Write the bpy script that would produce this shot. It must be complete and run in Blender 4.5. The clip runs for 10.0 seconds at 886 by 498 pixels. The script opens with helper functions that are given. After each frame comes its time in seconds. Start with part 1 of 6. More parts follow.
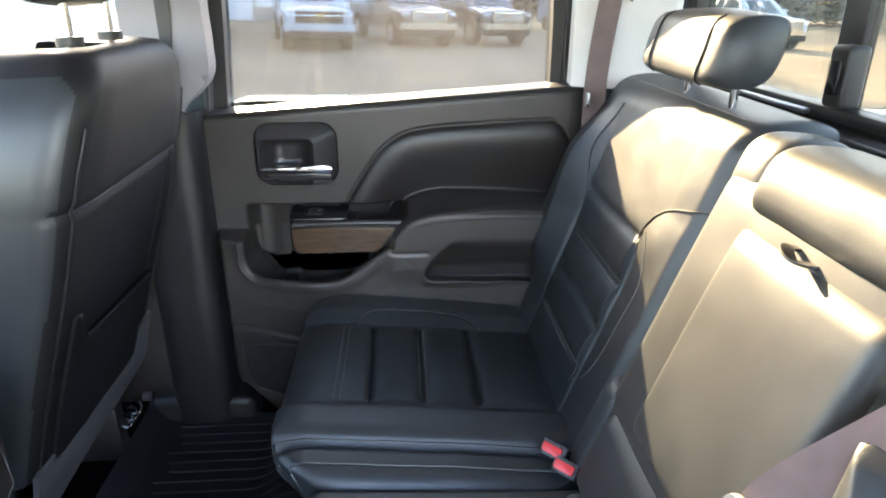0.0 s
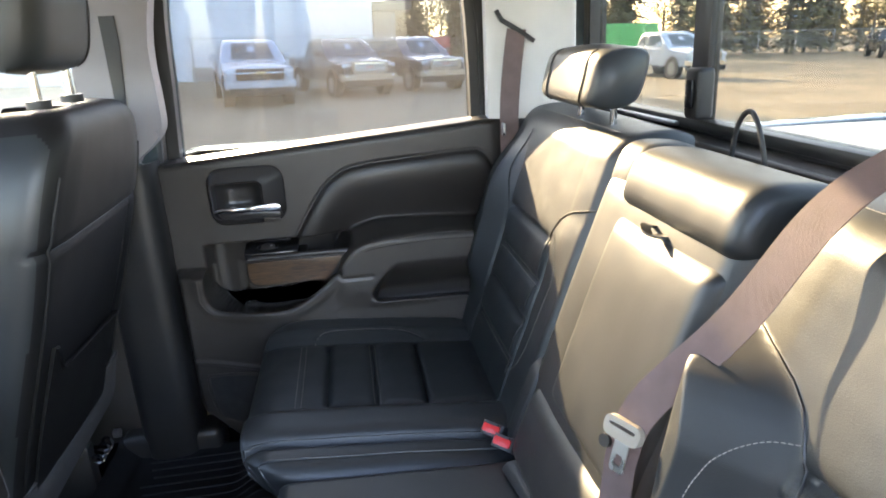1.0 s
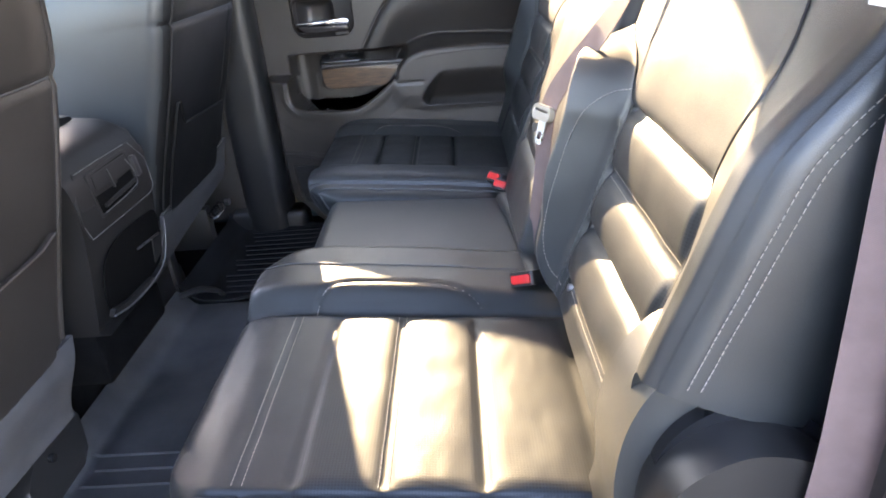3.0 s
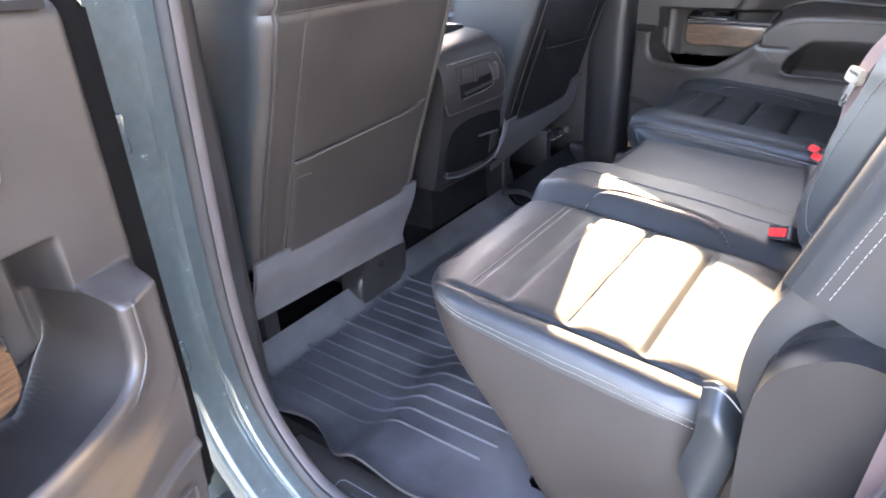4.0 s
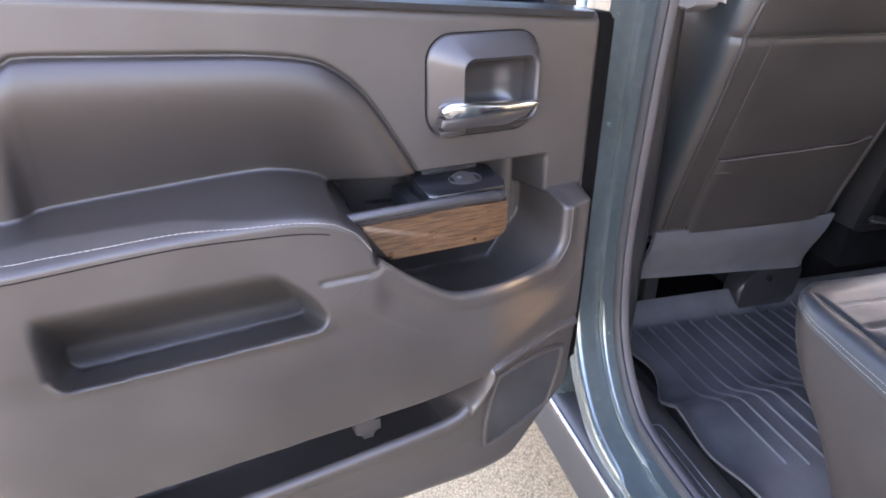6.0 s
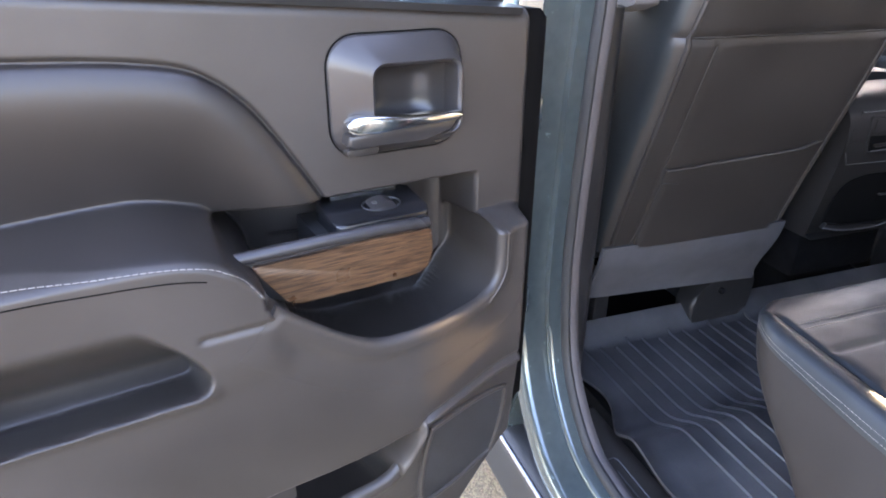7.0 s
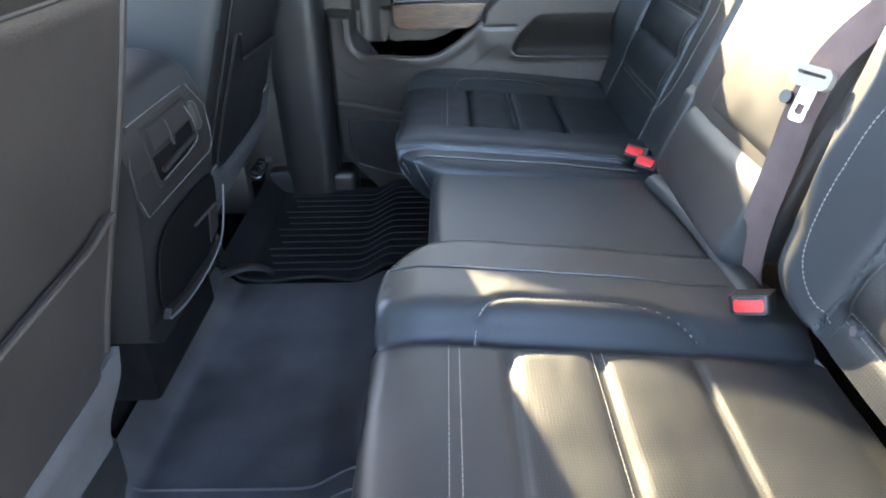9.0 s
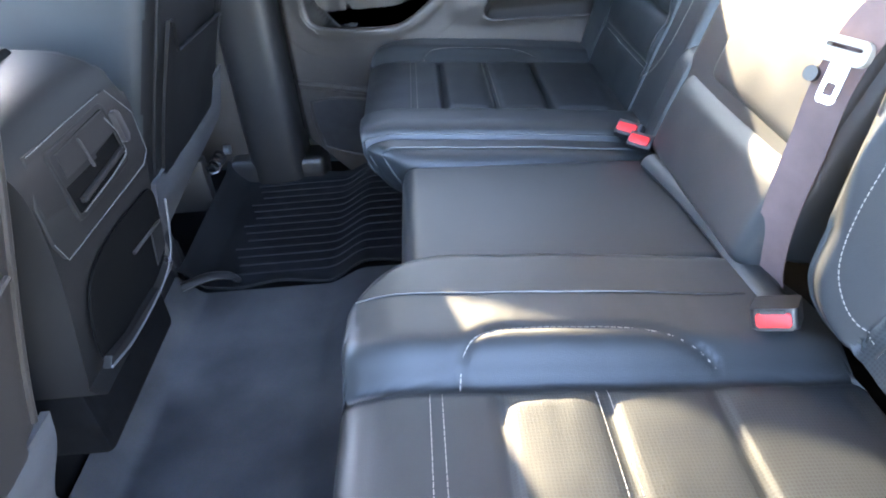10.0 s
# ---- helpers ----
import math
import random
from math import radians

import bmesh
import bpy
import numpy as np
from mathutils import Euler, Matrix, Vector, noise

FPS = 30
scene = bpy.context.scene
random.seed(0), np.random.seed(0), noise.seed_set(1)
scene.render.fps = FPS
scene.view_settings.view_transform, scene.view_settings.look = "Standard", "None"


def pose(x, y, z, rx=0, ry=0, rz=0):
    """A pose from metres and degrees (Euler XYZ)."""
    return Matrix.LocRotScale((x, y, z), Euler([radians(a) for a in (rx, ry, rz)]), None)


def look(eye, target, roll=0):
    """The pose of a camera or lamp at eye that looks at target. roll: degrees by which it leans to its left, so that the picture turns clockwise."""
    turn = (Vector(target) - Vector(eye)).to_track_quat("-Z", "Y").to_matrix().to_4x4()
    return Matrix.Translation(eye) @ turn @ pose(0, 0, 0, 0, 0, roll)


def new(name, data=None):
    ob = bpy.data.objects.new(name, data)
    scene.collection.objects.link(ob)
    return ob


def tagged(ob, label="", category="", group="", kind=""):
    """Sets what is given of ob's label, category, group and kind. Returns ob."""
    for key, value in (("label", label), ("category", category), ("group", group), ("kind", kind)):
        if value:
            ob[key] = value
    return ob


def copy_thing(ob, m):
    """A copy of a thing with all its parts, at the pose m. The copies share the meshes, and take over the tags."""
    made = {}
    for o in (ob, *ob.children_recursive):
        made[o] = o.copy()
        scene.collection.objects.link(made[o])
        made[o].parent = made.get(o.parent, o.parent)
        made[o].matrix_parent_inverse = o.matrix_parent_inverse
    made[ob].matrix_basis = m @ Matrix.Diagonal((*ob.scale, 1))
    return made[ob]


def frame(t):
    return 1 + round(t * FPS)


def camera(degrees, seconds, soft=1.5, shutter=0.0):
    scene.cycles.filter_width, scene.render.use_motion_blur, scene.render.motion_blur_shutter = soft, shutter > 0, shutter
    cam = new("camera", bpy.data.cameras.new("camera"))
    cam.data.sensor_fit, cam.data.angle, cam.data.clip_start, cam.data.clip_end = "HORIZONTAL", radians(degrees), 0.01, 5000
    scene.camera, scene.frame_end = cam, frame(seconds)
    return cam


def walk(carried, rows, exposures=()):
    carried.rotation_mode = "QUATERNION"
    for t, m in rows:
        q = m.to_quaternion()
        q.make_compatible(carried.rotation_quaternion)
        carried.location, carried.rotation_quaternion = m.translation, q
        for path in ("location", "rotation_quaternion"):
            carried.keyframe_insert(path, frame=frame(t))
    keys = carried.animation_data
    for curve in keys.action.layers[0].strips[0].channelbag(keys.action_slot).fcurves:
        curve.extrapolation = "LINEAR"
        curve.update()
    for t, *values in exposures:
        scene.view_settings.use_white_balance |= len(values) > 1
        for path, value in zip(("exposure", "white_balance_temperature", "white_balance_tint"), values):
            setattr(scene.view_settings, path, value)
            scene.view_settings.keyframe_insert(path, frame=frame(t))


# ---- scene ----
cam = camera(69.1, 10.0, soft=1.9)
PATH = [
    (0, (0.058, 0.022, 1.676), (0.177, 1.875, 0.931), 0.1),
    (0.5, (0.059, -0.056, 1.699), (0.289, 1.824, 1.055), -1.9),
    (1, (0.077, -0.148, 1.676), (0.339, 1.736, 1.056), -3.1),
    (1.5, (0.109, -0.261, 1.628), (0.385, 1.618, 0.999), -2.4),
    (2, (0.128, -0.356, 1.603), (0.404, 1.499, 0.909), -2.0),
    (2.2, (0.131, -0.404, 1.595), (0.399, 1.433, 0.851), -2.0),
    (3.3, (0.273, -0.641, 1.515), (-0.092, 1.097, 0.594), -5.5),
    (3.5, (0.312, -0.685, 1.511), (-0.271, 0.989, 0.584), -4.9),
    (4, (0.413, -0.775, 1.503), (-0.638, 0.658, 0.586), -2.6),
    (4.5, (0.483, -0.863, 1.521), (-0.914, 0.232, 0.6), -0.8),
    (5.3, (0.615, -0.943, 1.545), (-1.058, -0.315, 0.647), 0.6),
    (5.5, (0.641, -0.946, 1.553), (-1.066, -0.411, 0.658), 0.2),
    (5.7, (0.664, -0.949, 1.557), (-1.065, -0.485, 0.665), 0.6),
    (7, (0.549, -0.863, 1.527), (-1.15, -0.256, 0.664), 0.5),
    (7.2, (0.462, -0.845, 1.516), (-1.128, -0.008, 0.638), 0.2),
    (7.5, (0.373, -0.8, 1.511), (-0.939, 0.408, 0.607), 0.8),
    (8, (0.232, -0.651, 1.475), (-0.559, 0.921, 0.524), 1.2),
    (8.5, (0.075, -0.479, 1.482), (-0.255, 1.237, 0.51), 0.1),
    (9, (-0.058, -0.287, 1.466), (-0.087, 1.432, 0.445), -1.4),
    (9.5, (-0.063, -0.157, 1.454), (-0.049, 1.521, 0.366), -4.5),
    (10, (-0.041, -0.146, 1.469), (-0.036, 1.498, 0.33), -4.6),
]
walk(cam, [(t, look(eye, target, roll)) for t, eye, target, roll in PATH], [(0, 4.91, 7150, 21), (0.5, 4.60, 7150, 22), (1, 4.56, 7080, 23), (2, 4.78, 7050, 26), (3.5, 5.30, 7150, 30), (4, 5.56, 7150, 32), (4.5, 5.32, 7150, 33), (5.5, 4.91, 7300, 36), (7, 4.56, 6950, 31), (7.5, 5.13, 6900, 29), (8, 5.30, 6950, 27), (8.5, 5.24, 6900, 24), (9, 5.35, 6600, 20), (9.5, 5.74, 6300, 20), (10, 5.95, 6300, 23)])

# ---- world, sun ----
SUN_EL, SUN_AZ = 19.8, 104.0      # degrees; azimuth counted from +x towards +y
world = bpy.data.worlds.new("sky")
scene.world = world
world.use_nodes = True
wn = world.node_tree
sky = wn.nodes.new("ShaderNodeTexSky")
sky.sky_type, sky.sun_disc = "NISHITA", False
sky.sun_elevation, sky.sun_rotation = radians(SUN_EL), radians(90.0 - SUN_AZ)
sky.air_density, sky.dust_density = 1.0, 1.5
wn.links.new(sky.outputs[0], wn.nodes["Background"].inputs[0])
wn.nodes["Background"].inputs[1].default_value = 0.15
sun_way = Vector((math.cos(radians(SUN_EL)) * math.cos(radians(SUN_AZ)), math.cos(radians(SUN_EL)) * math.sin(radians(SUN_AZ)), math.sin(radians(SUN_EL))))
sun_data = bpy.data.lights.new("sun", "SUN")
sun_data.energy, sun_data.angle, sun_data.color = 1.26, radians(0.5), (1.0, 0.85, 0.50)
sun = new("sun", sun_data)
sun.matrix_world = look(sun_way * 50, (0, 0, 0))


# ---- materials ----
def material(name, colour, rough=0.5, metal=0.0, vary=0.25, scale=30.0, grain=400.0, bump=0.15, depth=0.001, spec=0.5, coat=0.0, sheen=0.0, second=None, patch=(0.45, 0.65)):
    """A surface with blotches at one scale, fine grain at another, and relief from both."""
    m = bpy.data.materials.new(name)
    m.use_nodes = True
    t = m.node_tree
    b = t.nodes["Principled BSDF"]
    b.inputs["Metallic"].default_value = metal
    b.inputs["Specular IOR Level"].default_value = spec
    b.inputs["Coat Weight"].default_value = coat
    b.inputs["Sheen Weight"].default_value = sheen
    co = t.nodes.new("ShaderNodeTexCoord")
    n1 = t.nodes.new("ShaderNodeTexNoise")
    n1.inputs["Scale"].default_value, n1.inputs["Detail"].default_value = scale, 5
    n2 = t.nodes.new("ShaderNodeTexNoise")
    n2.inputs["Scale"].default_value, n2.inputs["Detail"].default_value = grain, 3
    for n in (n1, n2):
        t.links.new(co.outputs["Object"], n.inputs["Vector"])
    ramp = t.nodes.new("ShaderNodeValToRGB")
    lo = [c * (1 - vary) for c in colour]
    hi = [min(1, c * (1 + vary)) for c in colour] if second is None else second
    ramp.color_ramp.elements[0].color, ramp.color_ramp.elements[1].color = (*lo, 1), (*hi, 1)
    ramp.color_ramp.elements[0].position, ramp.color_ramp.elements[1].position = patch[0] - 0.15, patch[1] + 0.1
    t.links.new(n1.outputs["Fac"], ramp.inputs["Fac"])
    mix = t.nodes.new("ShaderNodeMix")
    mix.data_type, mix.blend_type = "RGBA", "MULTIPLY"
    mix.inputs["Factor"].default_value = min(1, vary)
    t.links.new(ramp.outputs["Color"], mix.inputs["A"])
    t.links.new(n2.outputs["Color"], mix.inputs["B"])
    t.links.new(mix.outputs["Result"], b.inputs["Base Color"])
    rr = t.nodes.new("ShaderNodeMapRange")
    rr.inputs["To Min"].default_value, rr.inputs["To Max"].default_value = max(0.02, rough - 0.08), min(1, rough + 0.08)
    t.links.new(n1.outputs["Fac"], rr.inputs["Value"])
    t.links.new(rr.outputs["Result"], b.inputs["Roughness"])
    bp = t.nodes.new("ShaderNodeBump")
    bp.inputs["Strength"].default_value, bp.inputs["Distance"].default_value = bump, depth
    t.links.new(n2.outputs["Fac"], bp.inputs["Height"])
    t.links.new(bp.outputs["Normal"], b.inputs["Normal"])
    return m


def leather(name, colour, rough=0.42, spec=0.5, tint=(1, 1, 1)):
    """Grained hide: cells of a Voronoi for the grain, soft wrinkles over it."""
    m = material(name, colour, rough, vary=0.2, scale=9, grain=900, bump=0.1, spec=spec)
    t = m.node_tree
    co = next(n for n in t.nodes if n.type == "TEX_COORD")
    v = t.nodes.new("ShaderNodeTexVoronoi")
    v.inputs["Scale"].default_value = 850
    w = t.nodes.new("ShaderNodeTexNoise")
    w.inputs["Scale"].default_value, w.inputs["Detail"].default_value = 26, 5
    add = t.nodes.new("ShaderNodeMath")
    add.operation = "MULTIPLY_ADD"
    add.inputs[1].default_value = 3.0
    t.links.new(co.outputs["Object"], v.inputs["Vector"])
    t.links.new(co.outputs["Object"], w.inputs["Vector"])
    t.links.new(w.outputs["Fac"], add.inputs[0])
    t.links.new(v.outputs["Distance"], add.inputs[2])
    t.nodes["Principled BSDF"].inputs["Specular Tint"].default_value = (*tint, 1)
    bp = next(n for n in t.nodes if n.type == "BUMP")
    bp.inputs["Strength"].default_value, bp.inputs["Distance"].default_value = 0.20, 0.0006
    t.links.new(add.outputs[0], bp.inputs["Height"])
    return m


def glass(name, tint=(1, 1, 1), rough=0.0, film=0.0):
    """Clear or tinted glass; film is the share of dust that scatters light through."""
    m = bpy.data.materials.new(name)
    m.use_nodes = True
    t = m.node_tree
    t.nodes.remove(t.nodes["Principled BSDF"])
    out = t.nodes["Material Output"]
    tr, gl, mx, fr = (t.nodes.new("ShaderNodeBsdfTransparent"), t.nodes.new("ShaderNodeBsdfGlossy"), t.nodes.new("ShaderNodeMixShader"), t.nodes.new("ShaderNodeLayerWeight"))
    pw = t.nodes.new("ShaderNodeMath")
    pw.operation, pw.inputs[1].default_value = "POWER", 4.0
    ma = t.nodes.new("ShaderNodeMath")
    ma.operation, ma.inputs[1].default_value, ma.inputs[2].default_value = "MULTIPLY_ADD", 0.5, 0.025
    fr.inputs["Blend"].default_value = 0.5
    tr.inputs[0].default_value = (*tint, 1)
    gl.inputs["Roughness"].default_value = rough
    t.links.new(fr.outputs["Facing"], pw.inputs[0])
    t.links.new(pw.outputs[0], ma.inputs[0])
    t.links.new(ma.outputs[0], mx.inputs[0])
    dust, dm = t.nodes.new("ShaderNodeBsdfTranslucent"), t.nodes.new("ShaderNodeMixShader")
    dust.inputs[0].default_value = (0.8, 0.78, 0.72, 1)
    dm.inputs[0].default_value = film
    t.links.new(tr.outputs[0], dm.inputs[1])
    t.links.new(dust.outputs[0], dm.inputs[2])
    t.links.new(dm.outputs[0], mx.inputs[1])
    t.links.new(gl.outputs[0], mx.inputs[2])
    t.links.new(mx.outputs[0], out.inputs["Surface"])
    return m


LEATHER = leather("black_leather", (0.0174, 0.0209, 0.0225), 0.43, spec=0.62, tint=(0.98, 0.995, 1.0))


def perforated(name, flat):
    """Leather with rows of tiny holes; flat gives the two axes that the rows lie in."""
    m = leather(name, (0.0172, 0.0217, 0.0234), 0.46, 0.50, tint=(0.98, 0.995, 1.0))
    t = m.node_tree
    co = next(n for n in t.nodes if n.type == "TEX_COORD")
    mp = t.nodes.new("ShaderNodeMapping")
    mp.inputs["Scale"].default_value = flat
    v = t.nodes.new("ShaderNodeTexVoronoi")
    v.inputs["Scale"].default_value, v.inputs["Randomness"].default_value = 270, 0.0
    hole = t.nodes.new("ShaderNodeMapRange")
    hole.inputs["From Min"].default_value, hole.inputs["From Max"].default_value = 0.20, 0.46
    hole.inputs["To Min"].default_value = 0.38
    mix = t.nodes.new("ShaderNodeMix")
    mix.data_type, mix.blend_type = "RGBA", "MULTIPLY"
    mix.inputs["Factor"].default_value = 1.0
    b = t.nodes["Principled BSDF"]
    t.links.new(co.outputs["Object"], mp.inputs["Vector"])
    t.links.new(mp.outputs["Vector"], v.inputs["Vector"])
    t.links.new(v.outputs["Distance"], hole.inputs["Value"])
    t.links.new(b.inputs["Base Color"].links[0].from_socket, mix.inputs["A"])
    t.links.new(hole.outputs["Result"], mix.inputs["B"])
    t.links.new(mix.outputs["Result"], b.inputs["Base Color"])
    bump = t.nodes.new("ShaderNodeBump")
    bump.inputs["Strength"].default_value, bump.inputs["Distance"].default_value = 0.18, 0.0005
    t.links.new(hole.outputs["Result"], bump.inputs["Height"])
    t.links.new(b.inputs["Normal"].links[0].from_socket, bump.inputs["Normal"])
    t.links.new(bump.outputs["Normal"], b.inputs["Normal"])
    return m


PERF_SEAT = perforated("perforated_seat_leather", (1, 1, 0))
PERF_BACK = perforated("perforated_back_leather", (0, 1, 1))
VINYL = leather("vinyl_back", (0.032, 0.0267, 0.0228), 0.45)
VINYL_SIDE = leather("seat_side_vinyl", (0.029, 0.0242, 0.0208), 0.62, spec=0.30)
# the seat-back vinyl again, with the far seat's shade put into its colour
VINYL_SHADE = leather("vinyl_back_shaded", (0.007, 0.0068, 0.0068), 0.5, spec=0.4)
PLASTIC = material("door_plastic", (0.042, 0.0364, 0.0318), 0.40, scale=6, grain=1200, bump=0.25, depth=0.0006)
PLASTIC_DARK = material("dark_plastic", (0.017, 0.0165, 0.0165), 0.42, scale=8, grain=1000, bump=0.2, depth=0.0005)
PLASTIC_GLOSS = material("gloss_plastic", (0.010, 0.0105, 0.012), 0.24, scale=10, grain=500, bump=0.02)
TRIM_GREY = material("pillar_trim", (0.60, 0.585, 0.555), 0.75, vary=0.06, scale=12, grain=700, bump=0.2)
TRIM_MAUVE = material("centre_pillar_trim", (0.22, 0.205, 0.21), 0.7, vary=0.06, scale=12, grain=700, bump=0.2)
HEADLINER = material("headliner_cloth", (0.34, 0.345, 0.37), 0.9, vary=0.06, scale=20, grain=900, bump=0.4)
CARPET = material("carpet_fibre", (0.007, 0.007, 0.0075), 0.95, vary=0.5, scale=25, grain=700, bump=1.0, depth=0.004, spec=0.08)
CARPET_GREY = material("seat_flap_carpet", (0.076, 0.074, 0.077), 0.95, vary=0.14, scale=20, grain=900, bump=0.7, depth=0.002)
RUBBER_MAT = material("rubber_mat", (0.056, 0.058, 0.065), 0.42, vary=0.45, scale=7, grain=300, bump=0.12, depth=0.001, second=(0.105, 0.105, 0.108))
# same mat rubber, darkened to paint in the far footwell's shade
RUBBER_SHADE = material("rubber_mat_shaded", (0.015, 0.0165, 0.019), 0.62, vary=0.4, scale=7, grain=300, bump=0.12, depth=0.001, spec=0.2)
RUBBER = material("rubber_seal", (0.020, 0.020, 0.020), 0.6, scale=20, grain=400, bump=0.1)
CONSOLE = material("console_plastic", (0.015, 0.0138, 0.0130), 0.55, scale=6, grain=1200, bump=0.25, depth=0.0006, spec=0.22)
for m in (VINYL, VINYL_SHADE):
    next(n for n in m.node_tree.nodes if n.type == "BUMP").inputs["Strength"].default_value = 0.3
LID = material("console_lid", (0.012, 0.013, 0.015), 0.62, scale=6, grain=900, bump=0.2, depth=0.0006, spec=0.22)
# lighter grey for the thin edge lines of console and sill plates
FINE_EDGE = material("pale_edge", (0.11, 0.11, 0.11), 0.35, vary=0.1)
BEZEL = material("bezel_plastic", (0.034, 0.031, 0.030), 0.30, scale=6, grain=1200, bump=0.12, depth=0.0004)
# near-black that paints the darkness of holes, gaps and creases
VOID = material("hole_shade_black", (0.004, 0.004, 0.004), 0.8, spec=0.05)
DOOR_SKIN = material("door_skin", (0.042, 0.0364, 0.0318), 0.40, scale=6, grain=1200, bump=0.25, depth=0.0006)


def add_vinyl(m, colour):
    """Dark vinyl where the mesh's "vinyl" distance is above nought, with a sharp border."""
    t = m.node_tree
    b = t.nodes["Principled BSDF"]
    at = t.nodes.new("ShaderNodeAttribute")
    at.attribute_name = "vinyl"
    edge = t.nodes.new("ShaderNodeMapRange")
    edge.inputs["From Min"].default_value, edge.inputs["From Max"].default_value = -0.0005, 0.0005
    mix = t.nodes.new("ShaderNodeMix")
    mix.data_type, mix.blend_type = "RGBA", "MULTIPLY"
    mix.inputs["B"].default_value = (*colour, 1)
    t.links.new(at.outputs["Fac"], edge.inputs["Value"])
    t.links.new(edge.outputs["Result"], mix.inputs["Factor"])
    t.links.new(b.inputs["Base Color"].links[0].from_socket, mix.inputs["A"])
    t.links.new(mix.outputs["Result"], b.inputs["Base Color"])


add_vinyl(DOOR_SKIN, (0.44, 0.42, 0.42))
BELT = material("belt_webbing", (0.135, 0.090, 0.084), 0.75, vary=0.15, scale=40, grain=1500, bump=0.3, sheen=0.1)
CHROME = material("chrome", (0.75, 0.76, 0.78), 0.08, metal=1.0, vary=0.03, scale=20, grain=200, bump=0.01)
STEEL = material("steel", (0.45, 0.46, 0.48), 0.3, metal=1.0, vary=0.1)
RED = material("red_plastic", (0.62, 0.02, 0.02), 0.35, vary=0.08)
WHITE_PLASTIC = material("ivory_plastic", (0.27, 0.245, 0.20), 0.4, vary=0.06)
THREAD = material("grey_thread", (0.29, 0.27, 0.235), 0.8, vary=0.1)
PAINT = material("green_grey_paint", (0.102, 0.132, 0.134), 0.24, metal=0.55, vary=0.1, scale=60, grain=2500, bump=0.02, coat=0.8)
GLASS_CLEAR = glass("clear_glass", (0.92, 0.95, 0.93))
GLASS_REAR = glass("rear_privacy_glass", (0.50, 0.51, 0.475), film=0.004)
GLASS_TINT = glass("privacy_glass", (0.32, 0.37, 0.40), film=0.010)
SEAL_LIP = material("seal_lip_rubber", (0.085, 0.074, 0.072), 0.6, vary=0.1, scale=15, grain=500, bump=0.1)
COVER = material("pale_cover", (0.55, 0.55, 0.54), 0.5, vary=0.1)


def gravel_material():
    """Dusty lot: stones of many tones by a Voronoi's cells, broad dusty patches over them."""
    m = material("gravel_lot", (0.28, 0.205, 0.115), 0.9, vary=0.25, scale=0.35, grain=90, bump=0.6, depth=0.006, second=(0.38, 0.285, 0.165))
    t = m.node_tree
    co = next(n for n in t.nodes if n.type == "TEX_COORD")
    v = t.nodes.new("ShaderNodeTexVoronoi")
    v.inputs["Scale"].default_value = 240
    grey = t.nodes.new("ShaderNodeSeparateColor")
    ramp = t.nodes.new("ShaderNodeValToRGB")
    ramp.color_ramp.elements[0].color, ramp.color_ramp.elements[1].color = (0.50, 0.48, 0.46, 1), (1.5, 1.46, 1.42, 1)
    mix = t.nodes.new("ShaderNodeMix")
    mix.data_type, mix.blend_type = "RGBA", "MULTIPLY"
    mix.inputs["Factor"].default_value = 1.0
    b = t.nodes["Principled BSDF"]
    t.links.new(co.outputs["Object"], v.inputs["Vector"])
    t.links.new(v.outputs["Color"], grey.inputs[0])
    t.links.new(grey.outputs[0], ramp.inputs["Fac"])
    t.links.new(b.inputs["Base Color"].links[0].from_socket, mix.inputs["A"])
    t.links.new(ramp.outputs["Color"], mix.inputs["B"])
    t.links.new(mix.outputs["Result"], b.inputs["Base Color"])
    return m


ASPHALT = gravel_material()


def weave(m):
    """Fine slanting ribs on a woven band."""
    t = m.node_tree
    co = next(n for n in t.nodes if n.type == "TEX_COORD")
    bp = next(n for n in t.nodes if n.type == "BUMP")
    w = t.nodes.new("ShaderNodeTexWave")
    w.bands_direction = "DIAGONAL"
    w.inputs["Scale"].default_value, w.inputs["Distortion"].default_value = 420, 0.6
    t.links.new(co.outputs["Object"], w.inputs["Vector"])
    t.links.new(w.outputs["Fac"], bp.inputs["Height"])
    bp.inputs["Strength"].default_value, bp.inputs["Distance"].default_value = 0.25, 0.0006


weave(BELT)


def wood_material():
    m = material("walnut_trim", (0.16, 0.075, 0.035), 0.3, vary=0.2, coat=0.3)
    t = m.node_tree
    co = next(n for n in t.nodes if n.type == "TEX_COORD")
    mp = t.nodes.new("ShaderNodeMapping")
    mp.inputs["Scale"].default_value = (9, 9, 210)
    w = t.nodes.new("ShaderNodeTexNoise")
    w.inputs["Scale"].default_value, w.inputs["Detail"].default_value, w.inputs["Distortion"].default_value = 2.5, 8, 1.2
    ramp = t.nodes.new("ShaderNodeValToRGB")
    ramp.color_ramp.elements[0].color, ramp.color_ramp.elements[1].color = (0.022, 0.011, 0.006, 1), (0.120, 0.064, 0.031, 1)
    ramp.color_ramp.elements[0].position, ramp.color_ramp.elements[1].position = 0.35, 0.68
    t.links.new(co.outputs["Object"], mp.inputs["Vector"])
    t.links.new(mp.outputs["Vector"], w.inputs["Vector"])
    t.links.new(w.outputs["Fac"], ramp.inputs["Fac"])
    t.links.new(ramp.outputs["Color"], t.nodes["Principled BSDF"].inputs["Base Color"])
    bp = next(n for n in t.nodes if n.type == "BUMP")
    bp.inputs["Strength"].default_value, bp.inputs["Distance"].default_value = 0.3, 0.001
    t.links.new(w.outputs["Fac"], bp.inputs["Height"])
    return m


WOOD = wood_material()


